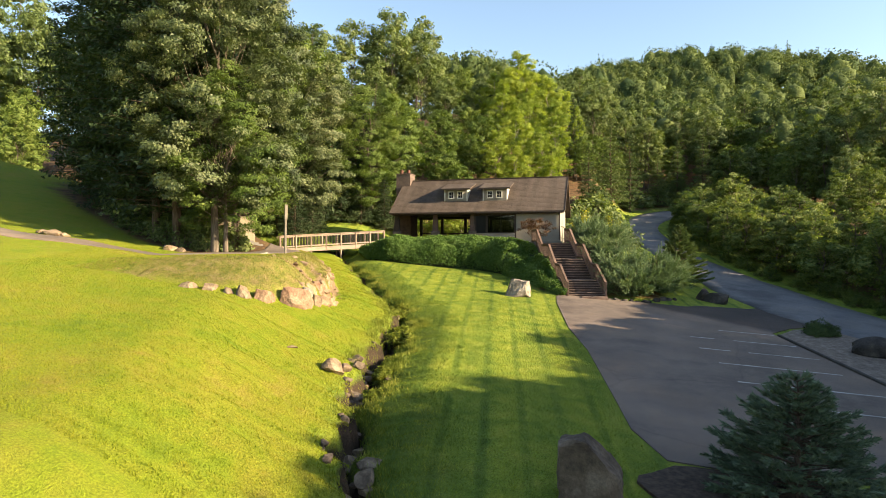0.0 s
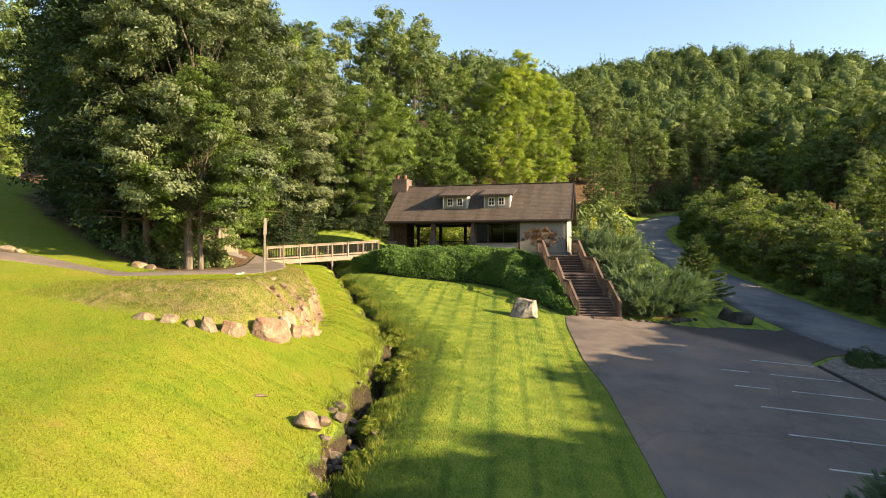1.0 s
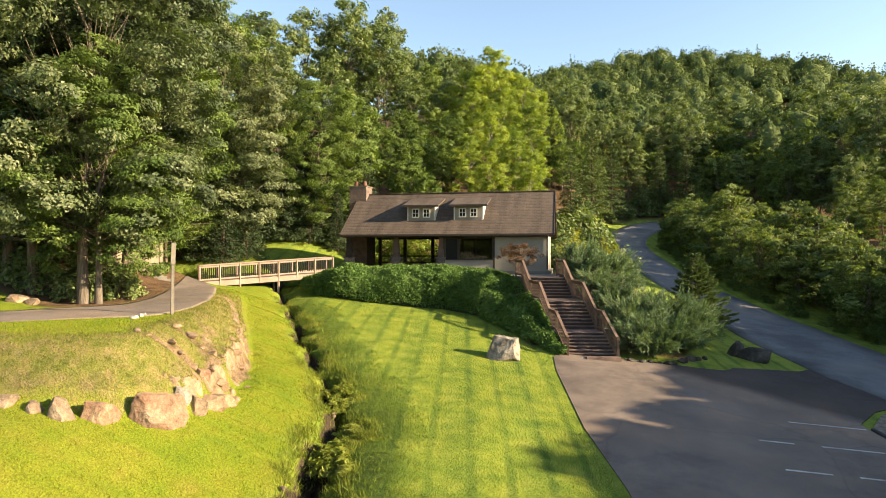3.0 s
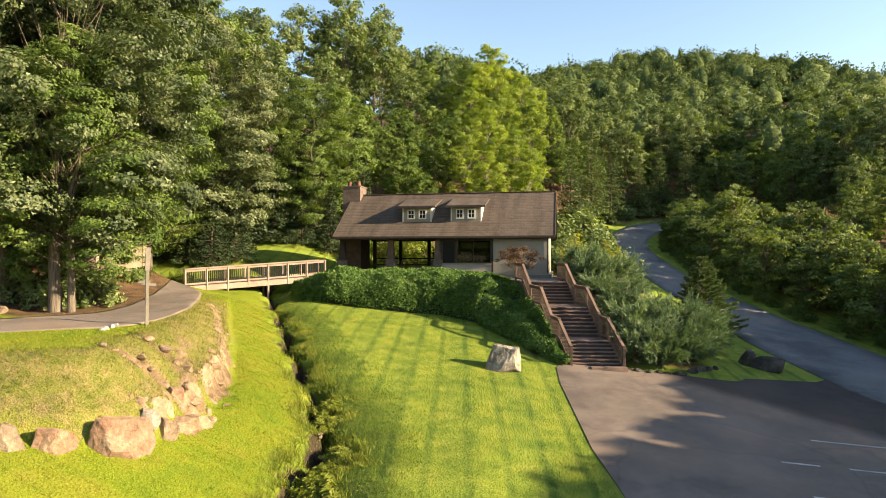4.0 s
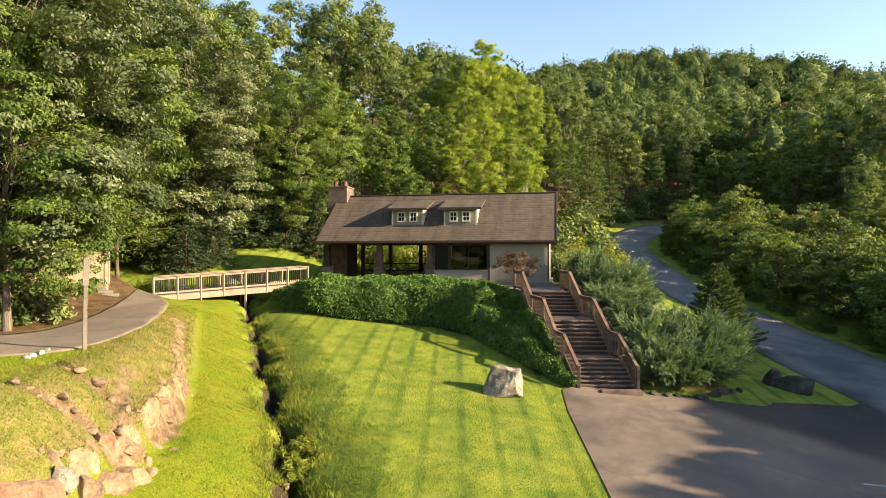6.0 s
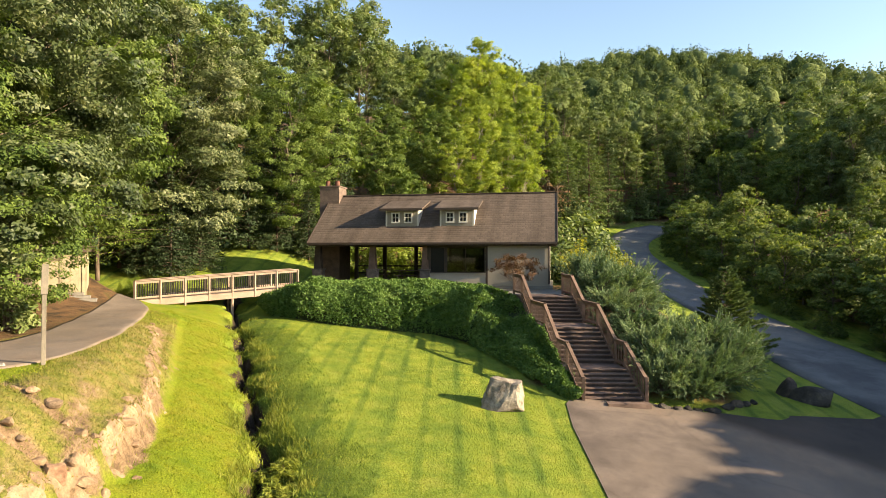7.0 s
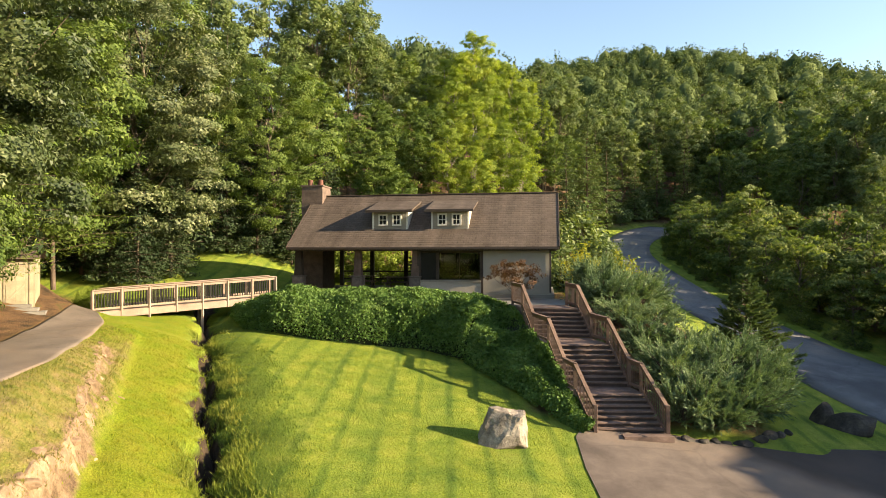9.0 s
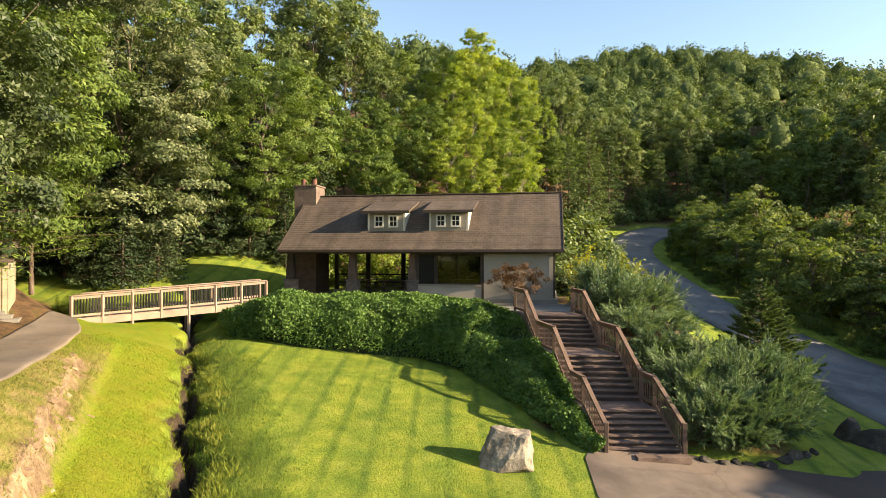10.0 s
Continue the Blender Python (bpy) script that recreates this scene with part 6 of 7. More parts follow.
jun = juniper(61, 1.55, 1.05)
for i, (x, y, s, sz) in enumerate(((1.5, 39.5, 0.95, 1.0), (2.6, 40.0, 0.9, 1.0), (1.0, 41.0, 1.0, 1.0), (2.7, 41.6, 1.05, 1.2), (3.9, 41.9, 0.95, 1.2), (0.2, 42.7, 0.95, 0.75), (1.9, 43.0, 0.95, 0.8), (-0.4, 44.4, 0.8, 0.6), (0.9, 44.9, 0.8, 0.5), (-0.8, 46.6, 0.95, 0.9), (0.5, 47.3, 1.05, 1.1), (-0.9, 48.8, 1.05, 1.25), (0.9, 49.4, 1.0, 1.05), (-1.2, 50.6, 0.9, 1.3), (3.5, 43.4, 0.9, 0.8), (4.5, 43.0, 0.85, 0.95), (2.1, 39.2, 0.65, 0.75), (3.4, 40.5, 0.75, 0.95), (0.9, 39.2, 0.62, 0.85), (0.6, 51.2, 0.8, 0.9))):
    (place if i == 0 else put)(jun, x, y, 71 * i, s, sz)

place(feathered("young_spruce", 62, 4.3, 2.0, 26, HEMLOCK, "small dark conical spruce above the junipers", 0.13), 5.4, 47.8)
place(feathered("blue_spruce", 63, 2.75, 2.0, 21, SPRUCE, "spreading blue-green spruce at the lot's edge"), 3.95, 14.4)


# ---- rocks ----
def rock(name, seed, sx, sy, sz, mat, label, group="", cuts=12, detail=3, parent=None, faces=()):
    """An angular boulder: a ball cut by random planes, roughened."""
    r = random.Random(seed)
    bm = bmesh.new()
    bmesh.ops.create_icosphere(bm, subdivisions=detail, radius=1.0)
    planes = []
    for _ in range(cuts):
        d = Vector((r.uniform(-1, 1), r.uniform(-1, 1), r.uniform(-0.5, 1))).normalized()
        planes.append((d, r.uniform(0.42, 0.74)))
    planes += [(Vector(d).normalized(), k) for d, k in faces]
    off = Vector((seed * 3.1, seed * 1.7, 0))
    for v in bm.verts:
        for d, k in planes:
            e = v.co.dot(d) - k
            if e > 0:
                v.co -= d * e * 0.94
        v.co *= 1.18 + 0.14 * noise.noise(v.co * 1.6 + off) + 0.09 * noise.noise(v.co * 4.2 + off) + 0.04 * noise.noise(v.co * 10 + off)
        v.co = Vector((v.co.x * sx, v.co.y * sy, v.co.z * sz))
    ob = part(name, bm, mat)
    if parent is None:
        tagged(ob, label, "rock", group)
    return ob


def set_rock(ob, x, y, rz=0, sink=0.3, tilt=0):
    h = max(v.co.z for v in ob.data.vertices)
    ob.matrix_basis = Matrix.Translation((x, y, land_at(x, y) + h * (1 - 2 * sink) * 0.5)) @ Matrix.Rotation(radians(rz), 4, "Z") @ Matrix.Rotation(radians(tilt), 4, "Y")
    return ob


set_rock(rock("boulder", 7, 0.78, 0.62, 0.86, BOULDER_GREY, "large pale grey granite boulder on the mown lawn", cuts=2, detail=4, faces=(((0.1, 0, 1), 0.62), ((1, -0.1, 0.12), 0.72), ((-1, 0, 0.42), 0.62), ((0, -1, 0.22), 0.62), ((0.7, -0.7, 0.1), 0.78), ((-0.6, -0.6, 0.5), 0.74), ((0, 1, 0.3), 0.66))), -4.74, 36.0, 8, 0.1)
set_rock(rock("standing_stone", 9, 0.80, 0.55, 1.18, BOULDER_BROWN, "brown upright boulder in the grass beside the lot", cuts=0, detail=4, faces=(((-1, 0, 0.04), 0.60), ((-0.12, 0, 1), 0.64), ((0.6, -0.05, 0.8), 0.50), ((0.05, -1, 0.1), 0.52), ((1, 0, 0.05), 0.72), ((0, 1, 0.1), 0.6), ((0.7, -0.7, 0.2), 0.66))), -0.3, 13.0, 0, 0.14)
for i, (x, y, w, h, mat, what) in enumerate((
        (-15.6, 20.75, 0.62, 0.34, BOULDER_TAN, "pale tan"), (-14.75, 20.9, 0.52, 0.38, BOULDER_TAN, "brown-faced tan"), (-14.02, 21.0, 0.40, 0.34, BOULDER_TAN, "tan"),
        (-13.45, 21.2, 0.62, 0.62, BOULDER_TAN, "large tan"), (-12.95, 21.75, 0.72, 0.62, BOULDER_RED, "reddish brown"), (-12.72, 21.95, 0.3, 0.3, BOULDER_GREY, "small grey"), (-12.1, 22.6, 1.08, 0.92, BOULDER_RED, "large red-faced"), (-11.95, 23.55, 0.40, 0.36, BOULDER_GREY, "grey-brown"),
        (-11.82, 23.95, 0.5, 0.46, BOULDER_TAN, "tan"), (-11.72, 24.5, 0.66, 0.5, LEDGE, "pale tan"), (-11.8, 25.15, 0.66, 0.42, LEDGE, "pale tan"), (-12.35, 25.0, 0.42, 0.40, BOULDER_RED, "dark reddish"))):
    set_rock(rock("bank_rock", 20 + i, w * 0.66, w * 0.55, h * 0.80, mat, what + " boulder set at the foot of the grassy bank", "boulders along the bank", 7, 4 if w > 0.5 else 3, faces=(((0.1, -1, 0.25), 0.58), ((-1, -0.3, 0.2), 0.6), ((0.9, -0.4, 0.3), 0.62), ((0, 0.1, 1), 0.6))), x, y + 0.12, 14 * math.sin(2.1 * i), 0.47 if w > 0.45 else 0.6, 7)
def bank_ledge():
    """A blocky outcrop along the bank: stone blocks parted by clefts, sunk into the turf at both sides."""
    line = np.array([(-12.15, 23.6)] + LEDGE_LINE)
    run = np.concatenate([[0], np.cumsum(np.hypot(*np.diff(line, axis=0).T))])
    nu, nv = 300, 30
    verts, faces = [], []
    for i in range(nu):
        t = run[-1] * i / (nu - 1)
        x, y = float(np.interp(t, run, line[:, 0])), float(np.interp(t, run, line[:, 1]))
        k = int(np.clip(np.searchsorted(run, t) - 1, 0, len(line) - 2))
        d = line[k + 1] - line[k]
        side = np.array((d[1], -d[0])) / np.hypot(*d)
        half = float(np.interp(t, [0, 1.2, 3.0, run[-1] * 0.55, run[-1]], [0.48, 0.52, 0.32, 0.25, 0.16])) * (1 + 0.4 * noise.noise(Vector((t * 0.9, 3.0, 0))))
        bare = min(1.0, max(0.0, 0.75 + 1.1 * noise.noise(Vector((t * 1.3, 8.0, 0)))))
        for j in range(nv):
            v = 2 * j / (nv - 1) - 1
            px, py = x + side[0] * v * half, y + side[1] * v * half
            q = Vector((px * 2.6 + 0.25 * noise.noise(Vector((px * 5, py * 5, 0))), py * 2.6, 0))
            dist, at = noise.voronoi(q)
            cleft = min(1.0, (dist[1] - dist[0]) * 3.5)
            block = 0.5 + 0.5 * noise.noise(at[0] * 7.3)
            win = max(0.0, 1 - abs(v) ** 3) * bare
            h = (0.03 + 0.17 * block) * cleft * win + 0.045 * noise.noise(Vector((px * 6, py * 6, 2))) * win - 0.075 + 0.05 * win
            verts.append((px, py, h * min(1.0, half / 0.4)))
    verts = np.array(verts)
    verts[:, 2] += land(verts[:, 0], verts[:, 1])
    for i in range(nu - 1):
        for j in range(nv - 1):
            o = i * nv + j
            faces.append((o, o + 1, o + nv + 1, o + nv))
    ob = raw_mesh("bank_ledge", verts, faces, LEDGE)
    if ob.data.polygons[0].normal.z < 0:
        ob.data.flip_normals()
    return tagged(ob, "rough tan rock ledge breaking through the grassy bank", "rock ledge", kind="structure")


bank_ledge()
rng = np.random.default_rng(17)
for i in range(20):
    k = 6 * (i / 19) ** 1.25
    x = float(np.interp(k, range(7), [p[0] for p in LEDGE_LINE])) + rng.normal() * 0.3
    y = float(np.interp(k, range(7), [p[1] for p in LEDGE_LINE])) + rng.normal() * 0.3
    w = rng.uniform(0.10, 0.26) * (1 - 0.3 * i / 19)
    set_rock(rock("bank_slab", 60 + i, w * 1.35, w * 1.05, w * 0.62, LEDGE, "low pale tan stone slab half buried in the bank", "stone slabs along the bank", 9, 2), x, y, rng.uniform(0, 360), 0.9, rng.uniform(-14, 14))
for line in CRACKS:
    for i in range(11):
        k = (i + 0.5) / 11 * (len(line) - 1)
        x = float(np.interp(k, range(len(line)), [p[0] for p in line])) + rng.normal() * 0.1
        y = float(np.interp(k, range(len(line)), [p[1] for p in line])) + rng.normal() * 0.1 + 0.08
        w = rng.uniform(0.05, 0.14)
        set_rock(rock("small_stone", 400 + i, w * 1.3, w, w * 0.7, LEDGE if i % 3 else BOULDER_TAN, "small tan stone in the eroded crack of the bank", "small stones on the bank", 4, 2), x, y, rng.uniform(0, 360), 0.3)

# creek stones
for i in range(120):
    if i < 62:
        y = rng.uniform(12.5, 23.5)
    elif i < 84:
        y = rng.uniform(17.3, 21.5)
    else:
        y = rng.uniform(23.5, 45)
    x = float(creek_x(y)) + rng.normal() * (0.38 if 62 <= i < 84 else 0.24 if y < 23 else 0.12)
    w = rng.uniform(0.09, 0.2) if 62 <= i < 84 else abs(rng.normal()) * 0.09 + 0.09 if y < 24 else abs(rng.normal()) * 0.05 + 0.05
    set_rock(rock("creek_stone", 130 + i, w * 1.3, w, w * 0.75, CREEKSTONE if i % 7 else BOULDER_TAN, "brown stone lying in the creek bed", "stones in the creek bed", 5, 2), x, y, rng.uniform(0, 360), 0.15)
set_rock(rock("creek_boulder", 300, 0.40, 0.33, 0.3, BOULDER_TAN, "tan boulder on the creek's grassy edge", cuts=5), -8.45, 18.6, 15, 0.2)
set_rock(rock("creek_boulder", 301, 0.24, 0.2, 0.2, BOULDER_TAN, "tan boulder on the creek's grassy edge"), -7.3, 16.75, 60, 0.2)
set_rock(rock("flat_stone", 302, 0.24, 0.14, 0.05, BOULDER_TAN, "flat tan stone lying in the hill turf"), -10.1, 18.9, 20, 0.3)
for i, (x, y, w) in enumerate(((-28.6, 26.9, 0.45), (-28.0, 27.2, 0.3), (-29.2, 27.0, 0.3), (-23.5, 29.9, 0.4), (-22.9, 30.1, 0.3))):
    set_rock(rock("path_stone", 310 + i, w * 1.2, w, w * 0.5, BOULDER_TAN, "tan stone in the grass beside the footpath", "stones beside the footpath", 5, 2), x, y, 40 * i, 0.2)
for i, (x, y) in enumerate(((-16.04, 27.06), (-16.09, 27.31), (-16.18, 27.61), (-16.33, 28.00))):
    set_rock(rock("edging_stone", 350 + i, 0.10, 0.08, 0.07, PALESTONE, "pale stone set along the footpath's edge", "pale stones along the footpath", 4, 2), x, y, 60 * i, 0.2)
# dark rocks on the grass wedge between lot and road, boulder on the gravel island
set_rock(rock("wedge_rock", 320, 0.62, 0.5, 0.58, BOULDER_DARK, "dark rough boulder on the grass beside the road"), 6.15, 41.7, 20, 0.15)
set_rock(rock("wedge_rock", 321, 0.9, 0.55, 0.46, BOULDER_DARK, "low dark boulder on the grass beside the road"), 6.95, 41.2, -15, 0.15)
set_rock(rock("island_boulder", 322, 0.85, 0.6, 0.5, BOULDER_DARK, "dark rounded boulder on the gravel island", cuts=3), 11.4, 30.6, 10, 0.12)
for i in range(10):
    x = 0.9 + i * 0.36 + rng.uniform(-0.1, 0.1)
    w = rng.uniform(0.12, 0.20)
    set_rock(rock("edging_stone", 330 + i, w * 1.3, w, w * 0.7, BOULDER_DARK, "dark edging stone below the junipers", "edging stones below the junipers", 4, 2), x, 38.15 + 0.13 * (x - 0.9) + rng.uniform(-0.06, 0.06) + max(0, x - 2.6) * 0.6, 50 * i, 0.2)

# ---- parking lot details ----
def stripe(x0, y0, x1, y1, w=0.10):
    d = Vector((x1 - x0, y1 - y0, 0)).normalized()
    s = Vector((-d.y, d.x, 0)) * w / 2
    bm = bmesh.new()
    n = 8
    a = [Vector((x0, y0, 0)).lerp(Vector((x1, y1, 0)), k / n) for k in range(n + 1)]
    rows = []
    for p in a:
        e = s * random.uniform(0.75, 1.05)
        rows.append([bm.verts.new((q.x, q.y, float(vale(q.x, q.y)) + 0.046)) for q in (p - e, p + e)])
    for r, t in zip(rows, rows[1:]):
        bm.faces.new((r[0], t[0], t[1], r[1]))
    bmesh.ops.recalc_face_normals(bm, faces=bm.faces)
    ob = part("parking_line", bm, PAINT)
    if ob.data.polygons[0].normal.z < 0:
        ob.data.flip_normals()
    return tagged(ob, "faded white parking line painted on the asphalt", "parking line", "faded parking lines")


for y, parts in ((21.1, ((4.9, 8.9),)), (23.35, ((4.55, 6.2), (6.25, 9.3))), (25.75, ((4.35, 8.7),)), (27.95, ((3.95, 5.2), (5.9, 8.6))), (30.05, ((3.85, 4.9), (5.7, 8.3))), (32.1, ((5.4, 7.9),))):
    for x0, x1 in parts:
        stripe(x0, y + 0.1 * (x0 - 4.4), x1, y + 0.1 * (x1 - 4.4))
ISLAND = [(8.10, 32.5), (9.3, 34.5), (10.9, 35.6), (12.6, 33.2), (14.5, 29.5), (17.5, 24.5), (17.5, 19.0), (10.6, 19.0), (9.95, 24.9), (9.1, 28.4)]
sheet("gravel_island", ISLAND, 0.06, GRAVEL, "brown gravel island between lot and road", "gravel bed")
for (x0, y0), (x1, y1) in zip(((10.6, 20.0), (9.95, 24.9), (9.1, 28.4)), ((9.95, 24.9), (9.1, 28.4), (8.10, 32.5))):
    tagged(beam_part("kerb", (x0, y0, float(vale(x0, y0)) + 0.06), (x1, y1, float(vale(x1, y1)) + 0.06), 0.12, 0.12, KERB, None, bevel=0.02), "dark kerb edging the gravel island", "kerb", kind="structure")
sheet("mulch_bed", [(3.7 + 3.0 * (1 + 0.09 * math.sin(3 * a + 1) + 0.05 * math.sin(7 * a)) * math.cos(a), 13.75 + 2.0 * (1 + 0.08 * math.sin(2 * a) + 0.06 * math.sin(9 * a)) * math.sin(a)) for a in (2 * math.pi * k / 36 for k in range(36))], 0.07, MULCH, "dark bark mulch bed below the spruce", "mulch bed")
dome = shrub("clipped_shrub", 71, 0.62, 0.8, 420, 34, 0.08, 0.16, HEMLOCK, "low rounded dark green shrub on the gravel island")
place(dome, 10.3, 34.0, 0)

# ---- sign post and outbuilding by the path ----
sg = thing("sign_post", "tall pale timber post with a narrow sign board", "sign post")
z0 = land_at(-15.52, 28.37)
beam_part("post", (-15.52, 28.37, z0 - 0.3), (-15.50, 28.39, z0 + 2.45), 0.10, 0.10, POSTWOOD, sg)
beam_part("sign_board", (-15.47, 28.34, z0 + 1.75), (-15.45, 28.36, z0 + 2.5), 0.05, 0.15, POSTWOOD, sg, "grey sign board seen on edge")

def outbuilding():
    """Local frame: x runs from the near corner along the front wall, y into the building."""
    h = thing("outbuilding", "small cream outbuilding with a panelled door overhung by trees", "building")
    box_part("wall", -2.5, 0.0, 0.0, 0.12, -0.3, 2.25, CREAM, h, "cream boarded front wall")
    box_part("wall", -0.12, 0.0, 0.122, 2.0, -0.3, 2.25, CREAM, h)
    box_part("wall", -2.5, -2.38, 0.122, 2.0, -0.3, 2.25, CREAM, h)
    box_part("wall", -2.378, -0.122, 1.88, 2.0, -0.3, 2.25, CREAM, h)
    for x in (-2.47, -0.09):
        box_part("corner_board", x - 0.06, x + 0.12, -0.035, -0.003, -0.3, 2.25, CREAM, h)
    box_part("corner_board", 0.003, 0.035, -0.035, 0.11, -0.3, 2.25, CREAM, h)
    door = box_part("door", -1.05, -0.25, -0.04, -0.004, 0.3, 2.1, CREAM, h, "cream panelled door")
    for x in (-0.97, -0.61):
        for z in (0.42, 1.28):
            box_part("door_panel", x, x + 0.29, -0.056, -0.042, z, z + 0.7, CREAM, door)
    for z in (0.42, 1.28):
        beam_part("door_brace", (-0.97, -0.065, z), (-0.32, -0.065, z + 0.7), 0.016, 0.07, CREAM, door)
    for i in range(3):
        box_part("step", -1.15, -0.05 + 0.28 * (2 - i), -0.9 + 0.28 * i, -0.045, -0.12 + 0.14 * i, 0.02 + 0.14 * i, CONCRETE, h, "", 0.012)
    for y0, y1 in ((-0.3, 1.0), (2.3, 1.0)):
        bm = bmesh.new()
        prism(bm, [(-2.75, y0, 2.2), (-2.75, y1, 3.0), (-2.75, y1, 3.08), (-2.75, y0, 2.28)], (3.0, 0, 0))
        part("roof_slope", bm, ROOF, h, "brown shingle roof slope")
    h.matrix_basis = pose(-24.86, 40.87, land_at(-24.4, 40.4) + 0.02, 0, 0, 36)
    return h


outbuilding()

# ---- planting round the pavilion ----
jm = broadleaf("japanese_maple", 81, 1.95, 1.0, 1.45, 60, 46, 0.10, 0.26, RUSTLEAF, BARK, "rust-brown Japanese maple against the cream wall", "shrub", trunk_r=0.05, lobes=10, inner=False)
place(jm, -5.15, 48.6, 0)
ys = shrub("golden_shrub", 82, 2.6, 1.5, 90, 34, 0.17, 0.4, YELLOWLEAF, "golden-leaved shrub beside the pavilion")
place(ys, -1.2, 53.5, 0)
put(ys, 0.6, 55.5, 120, 0.9)
put(ys, 1.2, 52.6, 200, 0.7)
put(ys, 15.2, 63.5, 30, 0.62, 0.5)
rs = shrub("sunlit_bush", 84, 2.5, 1.6, 110, 40, 0.17, 0.42, LEAF_GOLD, "tall sunlit yellow-green bush behind the porch")
for i, x in enumerate((-18.5, -16.2, -14.0, -11.6, -9.4, -7.2)):
    (place if i == 0 else put)(rs, x, 61.0 + 0.5 * (i % 2), 50 * i, 1.0 + 0.1 * (i % 3))
sp = shrub("feathery_sapling", 85, 1.9, 1.25, 90, 60, 0.15, 0.34, LEAF_GOLD, "bright feathery sapling at the end of the footbridge", aspect=0.22)
place(sp, -25.0, 44.5, 0, 0.62)
put(sp, -25.9, 44.9, 80, 0.75)
us = shrub("undergrowth_bush", 83, 1.3, 1.1, 70, 22, 0.17, 0.34, LEAF, "leafy undergrowth bush at the foot of the trees")
for i, (x, y, s) in enumerate(((-22.6, 31.9, 1.0), (-21.6, 33.2, 1.1), (-22.8, 34.0, 1.3), (-24.2, 32.0, 1.1), (-25.8, 32.6, 1.2), (-27.5, 33.2, 1.2), (-28.6, 37.6, 1.3), (-29.8, 34.6, 1.4), (-24.5, 35.2, 1.5), (-33.0, 36.8, 1.4), (-19.2, 60.2, 1.2), (-15.5, 60.5, 1.0), (-12.2, 60.8, 1.1), (-9.0, 60.6, 1.2), (-6.0, 60.8, 1.1), (-3.2, 61, 1.3), (-22.5, 61.5, 1.4), (-26, 60.5, 1.5), (-32.0, 52.0, 2.0), (-30.0, 55.5, 1.8), (-26.0, 60.5, 1.7), (-23.5, 62.8, 1.6), (0.2, 58.5, 1.6), (2.4, 60.5, 1.4), (-1.2, 61.5, 1.9), (1.2, 64, 2.0), (-2.2, 65.5, 2.2), (0.4, 68, 2.1), (-3.2, 70, 2.4), (-1.0, 73, 2.3), (0.6, 76.5, 1.9), (-4.0, 63, 2.2), (-0.8, 80, 2.0), (1.4, 71.5, 1.5), (3, 104, 2.2), (6, 108, 2.4), (9.5, 111.5, 2.5), (13, 115, 2.5), (17, 116.5, 2.6), (21, 116, 2.6), (24.5, 113, 2.5), (0, 99, 2.2), (11, 118, 2.8), (26, 108, 2.3), (-5.4, 59.6, 2.0), (-4.0, 59.0, 1.8), (-6.4, 61.0, 2.2), (-2.6, 59.6, 1.8), (-9.6, 58.6, 1.9), (-8.0, 59.0, 2.0), (-6.8, 58.4, 1.9), (-11.2, 59.0, 1.8))):
    (place if i == 0 else put)(us, x, y, 77 * i, s)

ts = shrub("grass_tussock", 86, 0.55, 0.6, 60, 70, 0.20, 0.16, TUFT, "pale green tussock of rank grass on the creek's bank", "grass", aspect=0.16, tri="leaf")
for i, (y, off, s) in enumerate(((24.6, 0.75, 1.0), (25.6, 0.7, 0.8), (26.7, 0.6, 0.7), (28.4, 0.6, 0.75), (29.4, 0.55, 0.9), (20.2, 0.85, 0.7), (18.3, 0.7, 0.65), (30.6, 0.5, 0.6))):
    (place if i == 0 else put)(ts, float(creek_x(y)) + off, y, 63 * i, s, s * 0.85, -0.05)

# picnic tables under the porch roof
def picnic_table():
    t = thing("picnic_table", "brown timber picnic table under the porch roof", "picnic table", "picnic tables on the porch")
    for k in range(4):
        box_part("top_board", -0.9, 0.9, -0.36 + 0.185 * k, -0.20 + 0.185 * k, 0.72, 0.76, STAIRWOOD, t)
    for y in (-0.72, 0.56):
        box_part("bench_board", -0.9, 0.9, y, y + 0.22, 0.42, 0.46, STAIRWOOD, t)
    for x in (-0.62, 0.62):
        beam_part("leg", (x, -0.62, 0.0), (x, -0.2, 0.72), 0.05, 0.1, STAIRWOOD, t)
        beam_part("leg", (x, 0.68, 0.0), (x, 0.25, 0.72), 0.05, 0.1, STAIRWOOD, t)
        beam_part("brace", (x, -0.72, 0.38), (x, 0.78, 0.38), 0.05, 0.09, STAIRWOOD, t)
    return t


pt = picnic_table()
pt.matrix_basis = pose(-12.0, 53.2, FLOOR)
copy_thing(pt, pose(-14.6, 54.6, FLOOR, 0, 0, 8))

# ---- grass blades, uncountable ----
def blades(name, n, sampler, size, mat, label, lean=0.5, width=0.32):
    rng = np.random.default_rng(len(name) * 7 + n)
    x, y = sampler(rng, n)
    z = land(x, y)
    d = np.stack([rng.normal(size=len(x)) * lean, rng.normal(size=len(x)) * lean, np.ones(len(x))], 1)
    d /= np.linalg.norm(d, axis=1)[:, None]
    side = np.cross(d, rng.normal(size=d.shape))
    side /= np.linalg.norm(side, axis=1)[:, None]
    L = (size * rng.uniform(0.5, 1.3, len(x)))[:, None]
    b = np.stack([x, y, z - 0.01], 1)
    q = np.stack([b - side * L * width * 0.5, b + side * L * width * 0.5, b + d * L * 0.7 + side * L * width * 0.3, b + d * L], 1)
    return tagged(quads(name, q.reshape(-1, 3), mat, None, "blade"), label, "grass", kind="stuff")


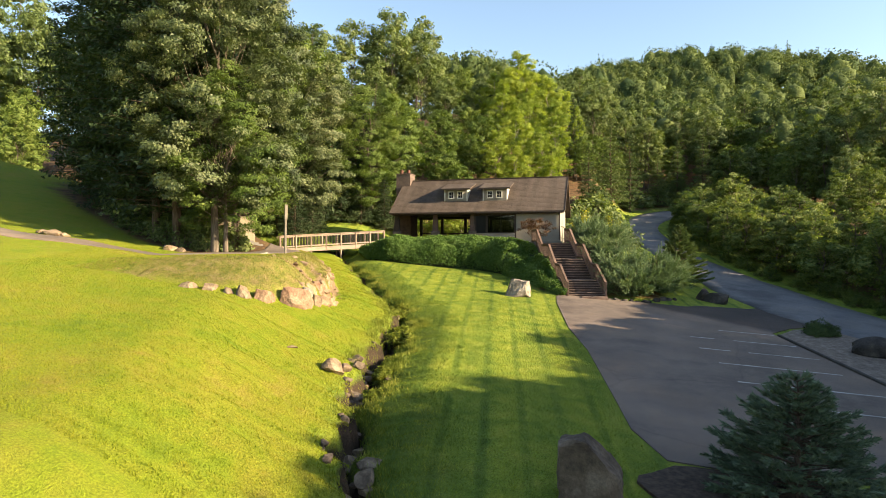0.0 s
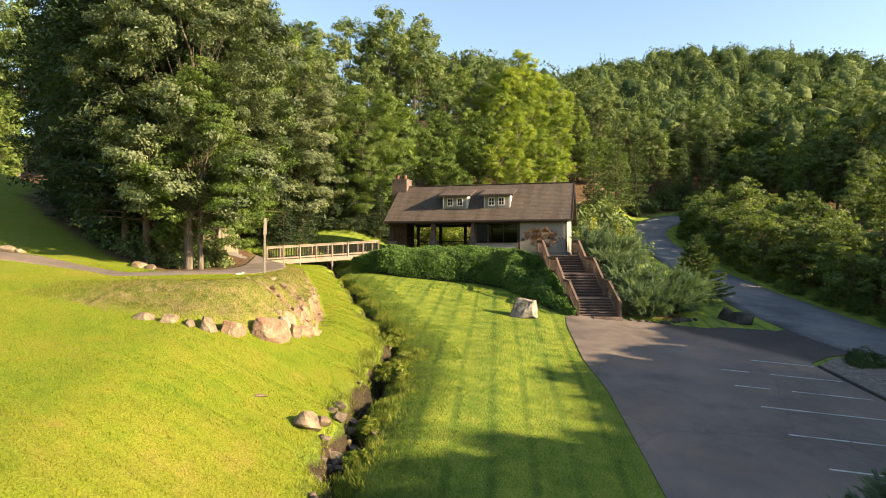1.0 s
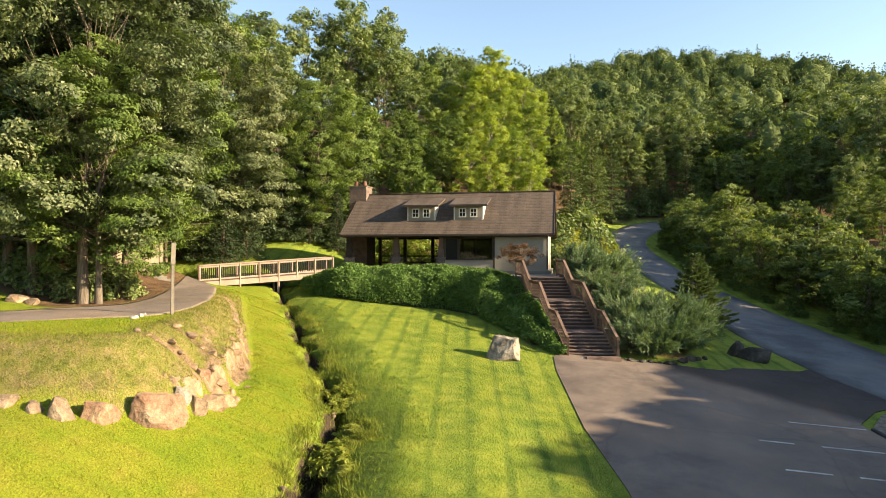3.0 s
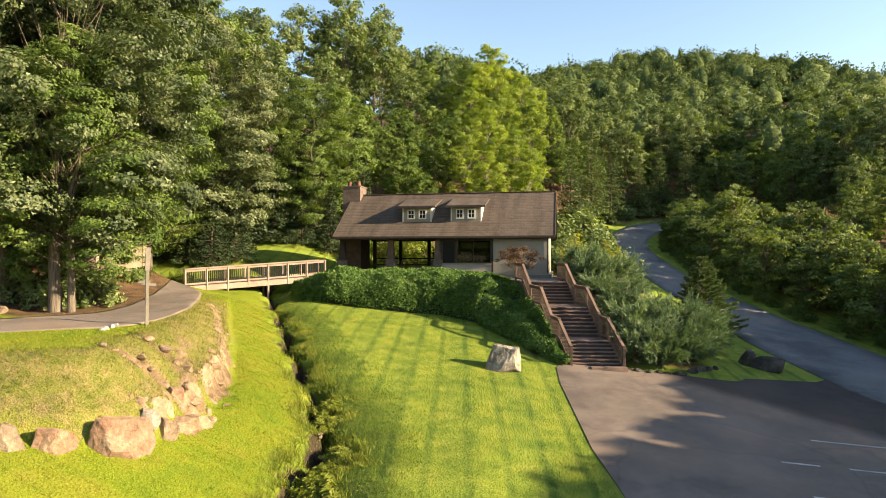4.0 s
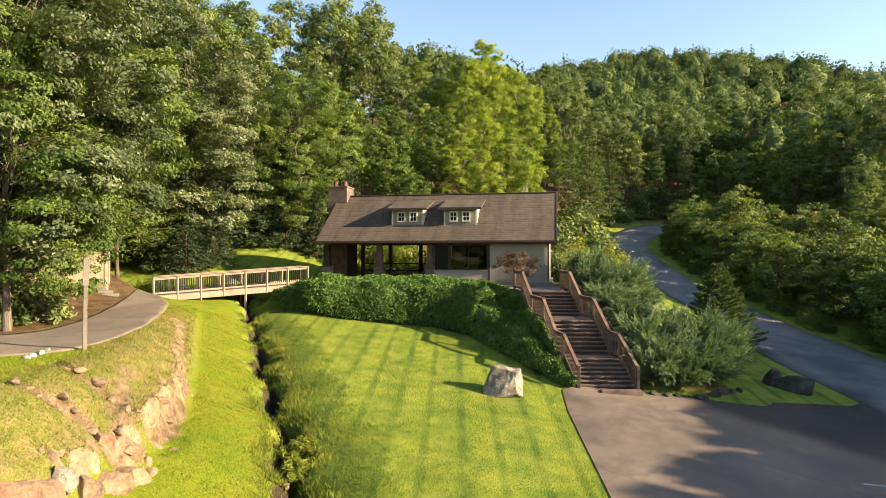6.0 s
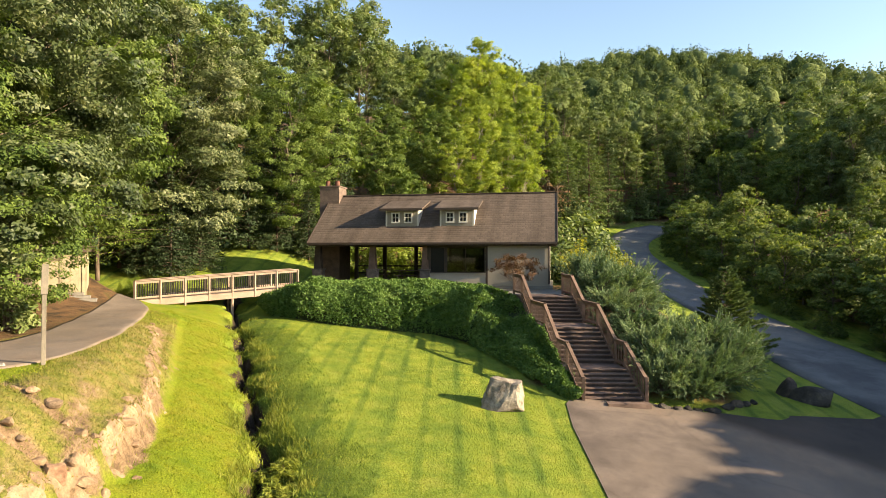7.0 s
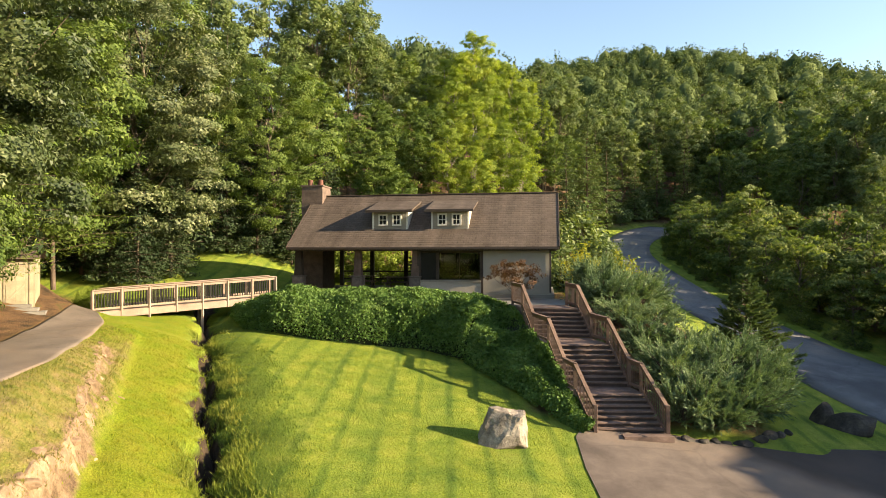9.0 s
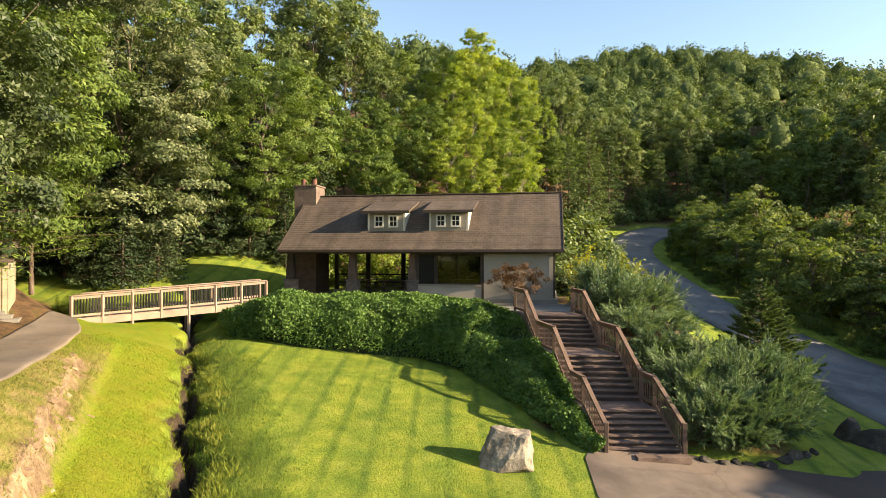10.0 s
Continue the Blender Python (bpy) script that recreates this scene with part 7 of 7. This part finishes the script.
def lawn_pts(rng, n):
    y = 11 + 34 * rng.uniform(0, 1, n) ** 1.1
    c = creek_x(y)
    edge = np.interp(y, [15, 17.3, 20, 25.2, 29, 35, 37.2, 45], [1.4, 0.75, 0.3, -0.55, -1.5, -2.45, -2.6, -8])
    x = c + 0.3 + (edge - c - 0.35) * rng.uniform(0, 1, n)
    return x, y


def hill_pts(rng, n):
    y = 9 + 33 * rng.uniform(0, 1, n) ** 1.15
    x = creek_x(y) - 0.15 - 15 * rng.uniform(0, 1, n) ** 1.35
    d, on = poly_dist(x, y, PATH_L + PATH_R[::-1])
    db, inb = poly_dist(x, y, BANK)
    keep = ~(inb & (db > 0.2) & (db < 2.4) & (x > -19.5)) & ~on & (d > 0.12) & ~((y > 28.5) & (x < -17.2 - (y - 29) * 0.3))
    return x[keep], y[keep]


def creek_pts(rng, n):
    k = rng.integers(0, 260, n)
    cy = rng.uniform(11, 45, 260)
    off = np.where(rng.uniform(0, 1, 260) < 0.75, rng.uniform(0.25, 1.3, 260), -rng.uniform(0.2, 0.5, 260))
    cy = np.where(rng.uniform(0, 1, 260) < 0.6, rng.uniform(20, 33, 260), cy)
    y = cy[k] + rng.normal(size=n) * 0.22
    return creek_x(y) + off[k] + rng.normal(size=n) * 0.16, y


def bank_pts(rng, n):
    y, x = rng.uniform(20.5, 40, n), rng.uniform(-21, -11, n)
    d, ins = poly_dist(x, y, BANK)
    dp, on = poly_dist(x, y, PATH_L + PATH_R[::-1])
    keep = ins & (d > 0.2) & (d < 2.7) & ~on & (dp > 0.12)
    return x[keep], y[keep]


blades("bank_grass", 110000, bank_pts, 0.085, BANKBLADE, "thin straw-coloured grass on the worn bank", 0.7, 0.2)
blades("lawn_grass", 150000, lawn_pts, 0.056, LAWNBLADE, "short mown lawn grass in strips")
def rank_pts(rng, n):
    y = rng.uniform(13, 43, n)
    return creek_x(y) + 0.35 + 2.6 * rng.uniform(0, 1, n) ** 1.5, y


blades("rank_lawn_grass", 36000, rank_pts, 0.095, RANKBLADE, "longer dark grass where the lawn falls to the creek", 0.5, 0.16)
blades("hill_grass", 180000, hill_pts, 0.062, HILLBLADE, "short dry yellow-green grass on the hill")
blades("creek_grass", 26000, creek_pts, 0.19, TUFT, "rank uncut grass along the creek", 0.6, 0.12)
